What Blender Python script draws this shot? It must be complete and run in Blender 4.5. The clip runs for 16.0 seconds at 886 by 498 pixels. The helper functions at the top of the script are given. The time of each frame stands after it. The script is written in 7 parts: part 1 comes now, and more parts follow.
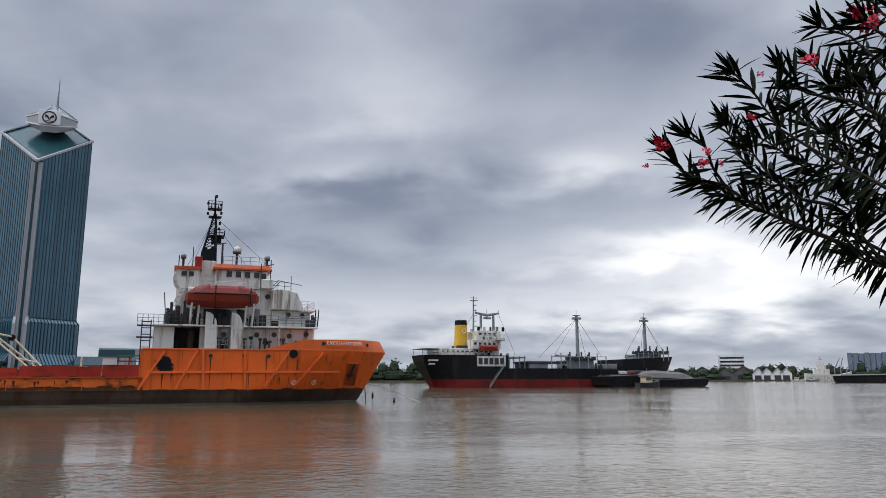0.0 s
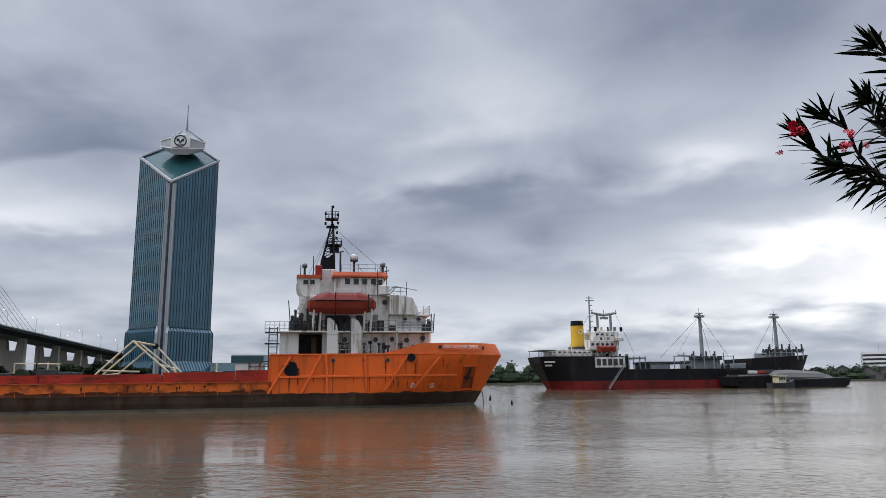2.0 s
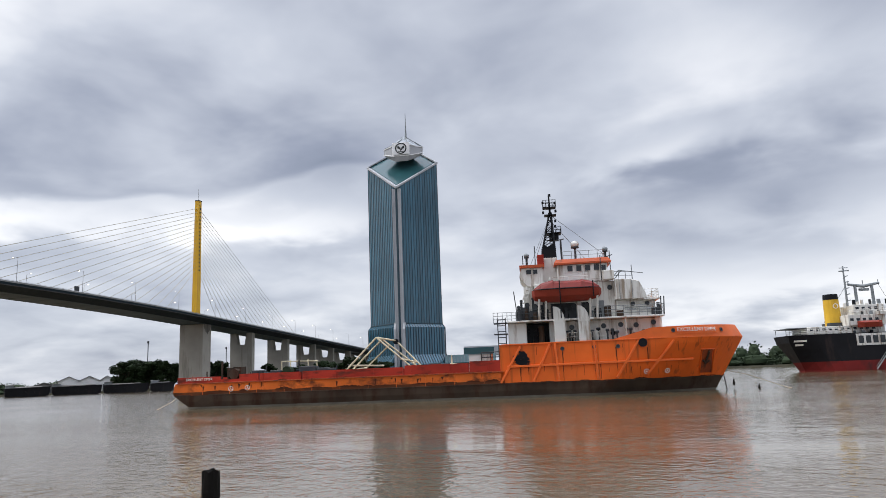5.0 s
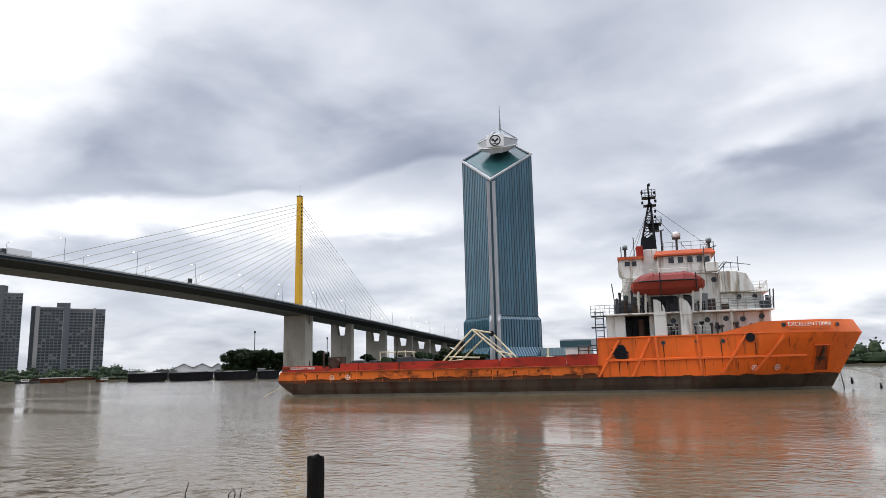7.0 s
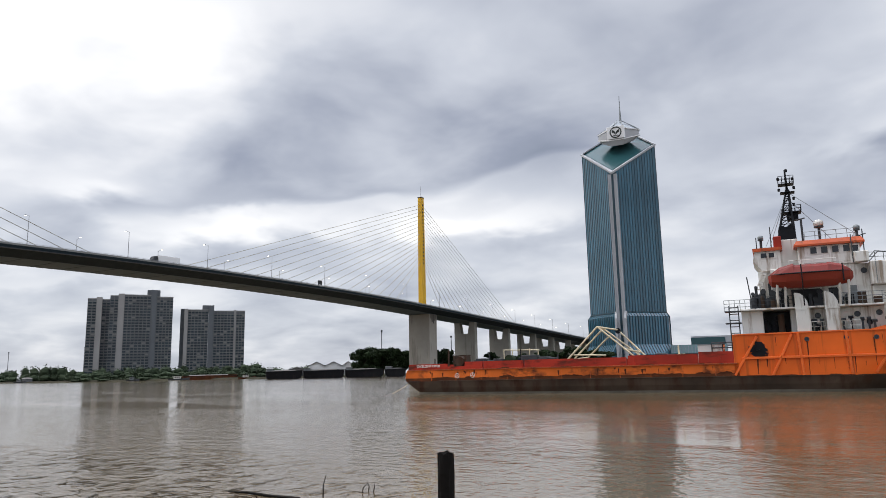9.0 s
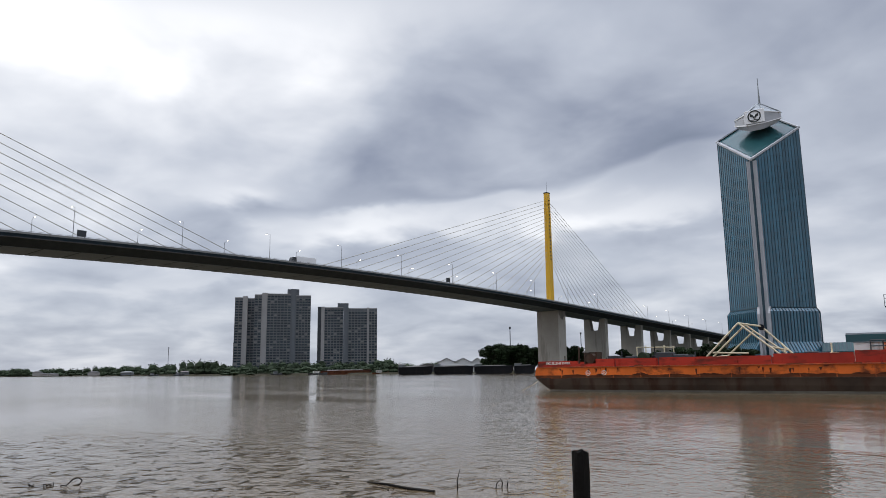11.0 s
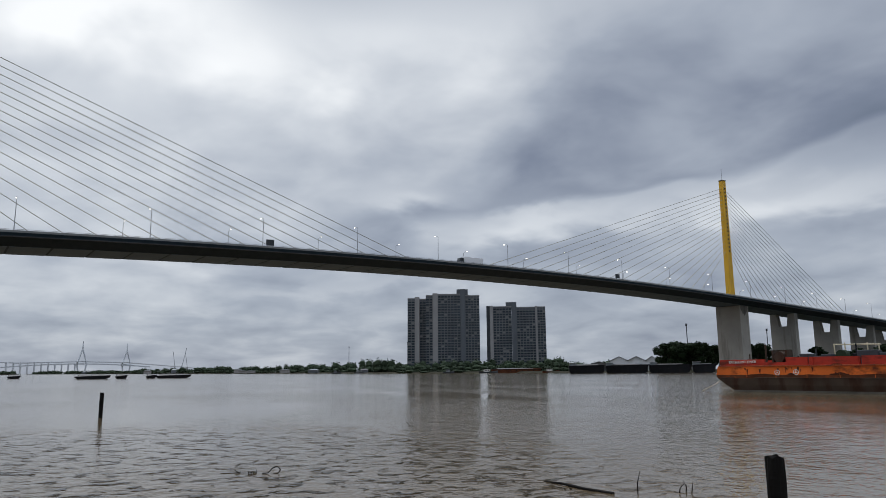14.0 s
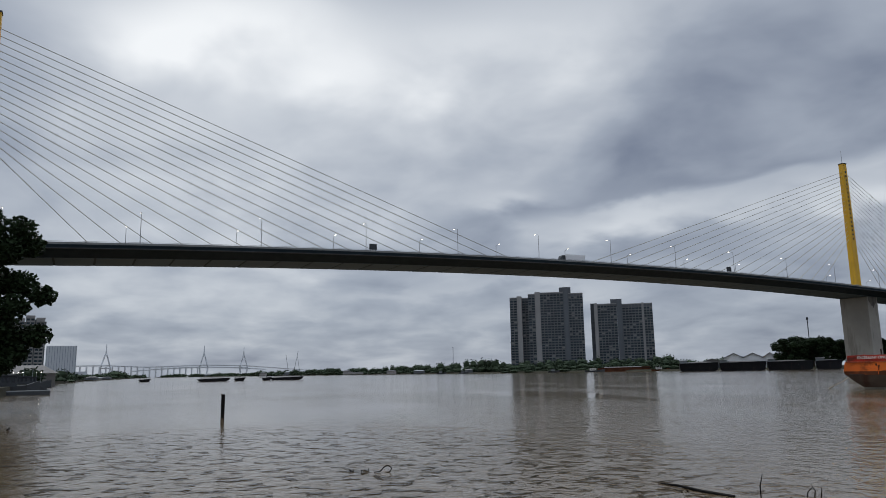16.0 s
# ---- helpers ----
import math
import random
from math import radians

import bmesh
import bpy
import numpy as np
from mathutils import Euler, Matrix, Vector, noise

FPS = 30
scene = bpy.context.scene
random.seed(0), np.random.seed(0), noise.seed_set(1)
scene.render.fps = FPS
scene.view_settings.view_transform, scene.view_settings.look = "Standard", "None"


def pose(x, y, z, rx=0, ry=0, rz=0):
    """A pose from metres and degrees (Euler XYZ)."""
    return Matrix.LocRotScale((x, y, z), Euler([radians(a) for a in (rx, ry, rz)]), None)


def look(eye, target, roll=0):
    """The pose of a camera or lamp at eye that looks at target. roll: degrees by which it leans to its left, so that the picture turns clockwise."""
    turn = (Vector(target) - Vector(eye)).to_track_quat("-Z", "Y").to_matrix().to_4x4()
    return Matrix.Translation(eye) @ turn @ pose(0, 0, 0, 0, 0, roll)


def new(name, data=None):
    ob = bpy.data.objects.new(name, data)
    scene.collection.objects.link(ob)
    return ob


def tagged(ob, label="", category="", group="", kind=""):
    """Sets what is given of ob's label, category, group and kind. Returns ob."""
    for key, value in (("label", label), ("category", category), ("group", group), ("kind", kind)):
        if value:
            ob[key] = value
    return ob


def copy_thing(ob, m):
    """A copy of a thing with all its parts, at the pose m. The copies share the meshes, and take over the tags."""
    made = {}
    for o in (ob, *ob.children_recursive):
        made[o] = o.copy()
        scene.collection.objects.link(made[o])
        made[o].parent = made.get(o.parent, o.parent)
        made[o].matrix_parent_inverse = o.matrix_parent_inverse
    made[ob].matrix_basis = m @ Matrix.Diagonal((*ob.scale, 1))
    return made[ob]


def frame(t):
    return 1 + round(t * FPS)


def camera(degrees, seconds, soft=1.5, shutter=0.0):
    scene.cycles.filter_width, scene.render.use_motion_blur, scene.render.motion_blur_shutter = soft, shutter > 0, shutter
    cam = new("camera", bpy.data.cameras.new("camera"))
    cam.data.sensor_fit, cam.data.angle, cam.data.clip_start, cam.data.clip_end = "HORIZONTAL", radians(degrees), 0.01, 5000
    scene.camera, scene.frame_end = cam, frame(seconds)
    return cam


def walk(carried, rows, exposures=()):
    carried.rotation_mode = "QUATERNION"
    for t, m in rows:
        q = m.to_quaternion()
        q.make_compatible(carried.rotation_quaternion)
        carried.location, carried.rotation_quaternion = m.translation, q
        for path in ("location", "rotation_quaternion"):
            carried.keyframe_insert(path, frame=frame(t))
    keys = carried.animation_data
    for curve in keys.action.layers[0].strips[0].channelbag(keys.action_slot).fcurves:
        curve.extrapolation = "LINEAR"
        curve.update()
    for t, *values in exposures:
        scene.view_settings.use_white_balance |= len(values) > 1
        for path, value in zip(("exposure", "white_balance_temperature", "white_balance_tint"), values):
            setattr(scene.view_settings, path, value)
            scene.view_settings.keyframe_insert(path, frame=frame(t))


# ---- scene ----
# ---- camera: a phone held at arm's length by somebody who turns on the spot ----
EYE, ARM = 2.4, 0.21
ROWS = [
    (0.0, 0.02, 10.36, -0.13),
    (0.5, 2.52, 10.22, -0.16),
    (1.0, 5.35, 10.17, 0.01),
    (1.5, 7.27, 10.49, -0.38),
    (2.0, 9.15, 10.61, -0.65),
    (2.5, 11.11, 10.40, -0.74),
    (3.0, 13.83, 10.40, -1.15),
    (3.5, 16.39, 10.01, -1.28),
    (4.0, 20.41, 9.85, -1.71),
    (6.5, 32.96, 10.09, -1.64),
    (7.0, 34.76, 9.74, -1.26),
    (7.5, 37.23, 9.77, -1.13),
    (8.0, 40.41, 9.60, -1.31),
    (8.5, 42.55, 9.67, -1.29),
    (9.0, 44.60, 9.79, -1.19),
    (11.5, 57.18, 9.48, -0.48),
    (12.0, 59.20, 9.38, -0.29),
    (12.5, 61.75, 9.88, -0.10),
    (13.0, 64.61, 9.99, -0.31),
    (13.5, 66.83, 9.63, -0.67),
    (14.0, 68.40, 9.70, -0.46),
    (14.5, 70.50, 9.68, -0.45),
    (15.0, 72.90, 9.88, -0.60),
    (15.5, 74.60, 9.80, -0.80),
    (16.0, 76.57, 9.80, -1.06),
]


def eye_row(yaw, pitch, roll):
    a, b = radians(yaw), radians(pitch)
    eye = Vector((-ARM * math.sin(a), ARM * math.cos(a), EYE))
    ahead = Vector((-math.sin(a) * math.cos(b), math.cos(a) * math.cos(b), math.sin(b)))
    return look(eye, eye + ahead, roll)


cam = camera(63.85, 16.0, soft=0.55)
walk(cam, [(t, eye_row(yaw, pitch, roll)) for t, yaw, pitch, roll in ROWS],
     exposures=[(0.0, 0.15, 6500, 10), (1.5, 0.2, 6500, 10), (3.5, 0.38, 6600, 10), (5.0, 0.6, 6750, 10), (7.0, 0.80, 6950, 10), (8.0, 0.63, 6880, 10), (9.0, 0.60, 6900, 10),
                (11.5, 0.26, 6550, 10), (12.0, 0.16, 6520, 9), (12.8, -0.03, 6420, 9), (14.0, -0.06, 6400, 8), (16.0, -0.17, 6360, 8)])

# ---- sky: heavy broken overcast, brightest overhead; one wide soft sun ----
SUN_AZ, SUN_EL = 115.0, 58.0        # degrees left of +y, degrees up
world = bpy.data.worlds.new("overcast_sky")
scene.world = world
world.use_nodes = True
WN, WL = world.node_tree.nodes, world.node_tree.links
WN.clear()


def wn(kind):
    return WN.new(kind)


def wmath(op, a, b=None, clamp=False):
    node = wn("ShaderNodeMath")
    node.operation, node.use_clamp = op, clamp
    for slot, value in ((0, a), (1, b)):
        if value is None:
            continue
        if isinstance(value, (int, float)):
            node.inputs[slot].default_value = value
        else:
            WL.new(value, node.inputs[slot])
    return node.outputs[0]


coord = wn("ShaderNodeTexCoord").outputs["Generated"]
sep = wn("ShaderNodeSeparateXYZ")
WL.new(coord, sep.inputs[0])
SX, SY, SZ = sep.outputs
lift = wmath("ADD", wmath("MAXIMUM", SZ, 0.0), 0.22)
plane = wn("ShaderNodeCombineXYZ")
WL.new(wmath("DIVIDE", SX, lift), plane.inputs[0])
WL.new(wmath("DIVIDE", SY, lift), plane.inputs[1])
AZ = wmath("MULTIPLY", wmath("ARCTAN2", wmath("MULTIPLY", SX, -1.0), SY), 180 / math.pi)
EL = wmath("MULTIPLY", wmath("ARCSINE", SZ), 180 / math.pi)


def wnoise(scale, detail, rough, distort, shift):
    mapped = wn("ShaderNodeMapping")
    mapped.inputs["Location"].default_value = shift
    WL.new(plane.outputs[0], mapped.inputs[0])
    n = wn("ShaderNodeTexNoise")
    n.inputs["Scale"].default_value, n.inputs["Detail"].default_value = scale, detail
    n.inputs["Roughness"].default_value, n.inputs["Distortion"].default_value = rough, distort
    WL.new(mapped.outputs[0], n.inputs["Vector"])
    return n.outputs["Fac"]


def smooth(value, a, b):
    n = wn("ShaderNodeMapRange")
    n.clamp, n.interpolation_type = True, "SMOOTHSTEP"
    n.inputs["From Min"].default_value, n.inputs["From Max"].default_value = a, b
    WL.new(value, n.inputs["Value"])
    return n.outputs[0]


def bank(az, el, wide, high, gain):
    """A cloud bank or a thin bright place in the overcast: a soft oval in azimuth and elevation."""
    a = wmath("POWER", wmath("ABSOLUTE", wmath("DIVIDE", wmath("SUBTRACT", AZW, az), wide)), 2.0)
    e = wmath("POWER", wmath("ABSOLUTE", wmath("DIVIDE", wmath("SUBTRACT", ELW, el), high)), 2.0)
    return wmath("MULTIPLY", wmath("EXPONENT", wmath("MULTIPLY", wmath("ADD", a, e), -1.0)), gain)


big = wnoise(1.0, 3.0, 0.42, 0.15, (3.1, 1.7, 0.0))
fine = wnoise(3.0, 4.0, 0.48, 0.2, (7.3, 2.2, 4.0))
# the banks' edges are torn by the cloud noise
AZW = wmath("ADD", AZ, wmath("MULTIPLY", wmath("SUBTRACT", big, 0.5), 20.0))
ELW = wmath("ADD", EL, wmath("MULTIPLY", wmath("SUBTRACT", fine, 0.5), 8.0))
cloud = wmath("ADD", wmath("MULTIPLY", wmath("SUBTRACT", big, 0.5), 0.42), wmath("MULTIPLY", wmath("SUBTRACT", fine, 0.5), 0.60))
BANKS = [
    (-15, 26, 11, 4.5, -0.28), (-26, 27, 8, 4, 0.12), (4, 22, 8, 4.5, 0.16), (22, 26, 12, 5, -0.02), (-11, 16.6, 3.2, 1.6, 0.34), (-20, 14, 8, 3, 0.05),
    (2, 14, 16, 2.6, -0.14), (18, 14, 8, 4, 0.12), (1, 7, 8, 3, -0.06), (6, 16.2, 3.5, 1.2, 0.22), (-16, 10, 10, 1.6, 0.42), (8, 10, 14, 2.0, -0.06), (-14, 5.5, 26, 2.0, 0.28), (-26, 8, 12, 3.0, 0.45), (10, 4, 20, 2.2, 0.10),
    (24, 13, 8, 4, 0.04), (26, 7, 10, 3, 0.10),
    (58, 28, 14, 4.0, 0.22), (40, 26, 12, 4, 0.04), (61, 11.6, 5.0, 1.4, 0.34), (48, 12.6, 6.5, 1.2, 0.22), (38, 12.4, 8, 1.5, 0.20), (52, 8.5, 12, 1.6, 0.02), (42, 6, 14, 2.0, 0.03),
    (90, 27, 8, 3.2, 0.36), (100, 26, 7, 4, 0.42), (86, 22.5, 4, 2.5, 0.32), (78, 25, 6, 3.5, 0.10), (76, 19, 10, 3, 0.02), (98, 18, 8, 3, 0.06),
    (72, 13.5, 4, 1.2, 0.24), (84, 8, 16, 2.5, -0.04), (70, 7, 9, 0.9, 0.10), (104, 12, 8, 5, 0.0), (88, 20, 18, 10, 0.22), (96, 8, 15, 6, 0.20), (68, 24, 9, 6, 0.26), (95, 17, 10, 5, 0.16), (30, 24, 9, 5, -0.08), (46, 23, 10, 3.5, 0.06), (94, 3, 14, 2.5, -0.02), (76, 25, 10, 4, 0.12), (26, 24, 8, 5, 0.09), (68, 4, 10, 2.0, 0.04),
]
for row in BANKS:
    cloud = wmath("ADD", cloud, bank(*row))
# one long grey shelf of cloud with a firm lower edge that climbs to the right
ELS = wmath("ADD", EL, wmath("ADD", wmath("MULTIPLY", wmath("SUBTRACT", fine, 0.5), 3.4), wmath("MULTIPLY", wmath("SUBTRACT", big, 0.5), 2.0)))
edge = wmath("SUBTRACT", ELS, wmath("ADD", 16.4, wmath("MULTIPLY", wmath("SUBTRACT", AZ, 33.0), -0.125)))
shelf = wmath("MULTIPLY", smooth(edge, -0.25, 0.6), wmath("EXPONENT", wmath("MULTIPLY", wmath("MAXIMUM", edge, 0.0), -0.11)))
shelf = wmath("MULTIPLY", shelf, wmath("MULTIPLY", smooth(AZ, 24.0, 36.0), smooth(AZ, 78.0, 62.0)))
cloud = wmath("ADD", cloud, wmath("MULTIPLY", shelf, -0.22))
level = wmath("ADD", 0.47, wmath("MULTIPLY", cloud, 0.80), clamp=False)
ramp = wn("ShaderNodeValToRGB")
ramp.color_ramp.elements[0].position, ramp.color_ramp.elements[0].color = 0.05, (0.115, 0.145, 0.20, 1)
ramp.color_ramp.elements[1].position, ramp.color_ramp.elements[1].color = 1.0, (1.08, 1.08, 1.09, 1)
for place, colour in ((0.28, (0.22, 0.25, 0.33, 1)), (0.5, (0.41, 0.447, 0.525, 1)), (0.75, (0.70, 0.725, 0.775, 1))):
    ramp.color_ramp.elements.new(place).color = colour
WL.new(level, ramp.inputs[0])
air = wn("ShaderNodeTexSky")
air.sky_type, air.sun_disc, air.sun_elevation, air.sun_rotation = "NISHITA", False, radians(SUN_EL), radians(-SUN_AZ)
thin = wn("ShaderNodeMix")
thin.data_type = "RGBA"
airdim = wn("ShaderNodeVectorMath")
airdim.operation = "SCALE"
airdim.inputs["Scale"].default_value = 0.08
WL.new(air.outputs[0], airdim.inputs[0])
thin.inputs["Factor"].default_value = 0.93
WL.new(airdim.outputs[0], thin.inputs["A"])
WL.new(ramp.outputs[0], thin.inputs["B"])
# an overcast sky is two to three times as bright overhead as near the horizon
high = wn("ShaderNodeMapRange")
high.clamp, high.interpolation_type = True, "SMOOTHSTEP"
for slot, value in (("From Min", 0.50), ("From Max", 0.92), ("To Min", 1.0), ("To Max", 3.6)):
    high.inputs[slot].default_value = value
WL.new(SZ, high.inputs["Value"])
back = wn("ShaderNodeBackground")
WL.new(thin.outputs["Result"], back.inputs["Color"])
WL.new(high.outputs[0], back.inputs["Strength"])
WL.new(back.outputs[0], wn("ShaderNodeOutputWorld").inputs[0])

sun_data = bpy.data.lights.new("sun", "SUN")
sun_data.energy, sun_data.angle, sun_data.color = 1.3, radians(30), (1.0, 0.97, 0.92)
sun = new("sun", sun_data)
sun.matrix_world = look((0, 0, 0), (math.sin(radians(SUN_AZ)), -math.cos(radians(SUN_AZ)), -math.tan(radians(SUN_EL))))


# ---- materials ----
def material(name, colour, rough=0.6, metal=0.0, vary=0.25, grain=3.0, stain=None, stain_amount=0.0, stain_scale=(0.4, 0.4, 0.4),
             bump=0.02, spec=0.5, ior=1.45, random_tint=0.0):
    """A procedural surface: two scales of colour variation, a stain of its own shape, fine relief. Object coordinates, in metres."""
    m = bpy.data.materials.new(name)
    m.use_nodes = True
    nodes, links = m.node_tree.nodes, m.node_tree.links
    shader = nodes["Principled BSDF"]
    tc = nodes.new("ShaderNodeTexCoord").outputs["Object"]

    def noise_at(scale, detail, vec=None):
        n = nodes.new("ShaderNodeTexNoise")
        n.inputs["Scale"].default_value, n.inputs["Detail"].default_value, n.inputs["Roughness"].default_value = scale, detail, 0.6
        links.new(vec or tc, n.inputs["Vector"])
        return n.outputs["Fac"]

    def mix(kind, fac, a, b):
        n = nodes.new("ShaderNodeMix")
        n.data_type, n.blend_type = "RGBA", kind
        for slot, value in (("Factor", fac), ("A", a), ("B", b)):
            if isinstance(value, (int, float)):
                n.inputs[slot].default_value = value
            elif isinstance(value, tuple):
                n.inputs[slot].default_value = (*value, 1)
            else:
                links.new(value, n.inputs[slot])
        return n.outputs["Result"]

    def span(value, a, b, c, d):
        n = nodes.new("ShaderNodeMapRange")
        for slot, v in (("From Min", a), ("From Max", b), ("To Min", c), ("To Max", d)):
            n.inputs[slot].default_value = v
        links.new(value, n.inputs["Value"])
        return n.outputs["Result"]

    small, large = noise_at(grain, 5.0), noise_at(grain * 0.13, 3.0)
    dark = tuple(c * (1 - vary) for c in colour)
    light = tuple(min(1.0, c * (1 + vary * 0.6)) for c in colour)
    shade = mix("MIX", span(large, 0.35, 0.65, 0, 1), dark, light)
    shade = mix("MIX", span(small, 0.3, 0.7, 0, 0.5), shade, colour)
    if stain:
        mp = nodes.new("ShaderNodeMapping")
        mp.inputs["Scale"].default_value = stain_scale
        links.new(tc, mp.inputs[0])
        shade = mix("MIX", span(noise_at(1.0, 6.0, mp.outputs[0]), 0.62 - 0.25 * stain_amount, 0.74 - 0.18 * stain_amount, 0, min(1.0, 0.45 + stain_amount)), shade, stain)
    if random_tint:
        info = nodes.new("ShaderNodeObjectInfo").outputs["Random"]
        hsv = nodes.new("ShaderNodeHueSaturation")
        links.new(span(info, 0, 1, 1 - random_tint, 1 + random_tint), hsv.inputs["Value"])
        links.new(shade, hsv.inputs["Color"])
        shade = hsv.outputs[0]
    links.new(shade, shader.inputs["Base Color"])
    links.new(span(small, 0.2, 0.8, max(0.02, rough - 0.1), min(1, rough + 0.1)), shader.inputs["Roughness"])
    shader.inputs["Metallic"].default_value = metal
    shader.inputs["Specular IOR Level"].default_value = spec
    shader.inputs["IOR"].default_value = ior
    if bump:
        b = nodes.new("ShaderNodeBump")
        b.inputs["Strength"].default_value, b.inputs["Distance"].default_value = 0.5, bump
        links.new(small, b.inputs["Height"])
        links.new(b.outputs[0], shader.inputs["Normal"])
    return m


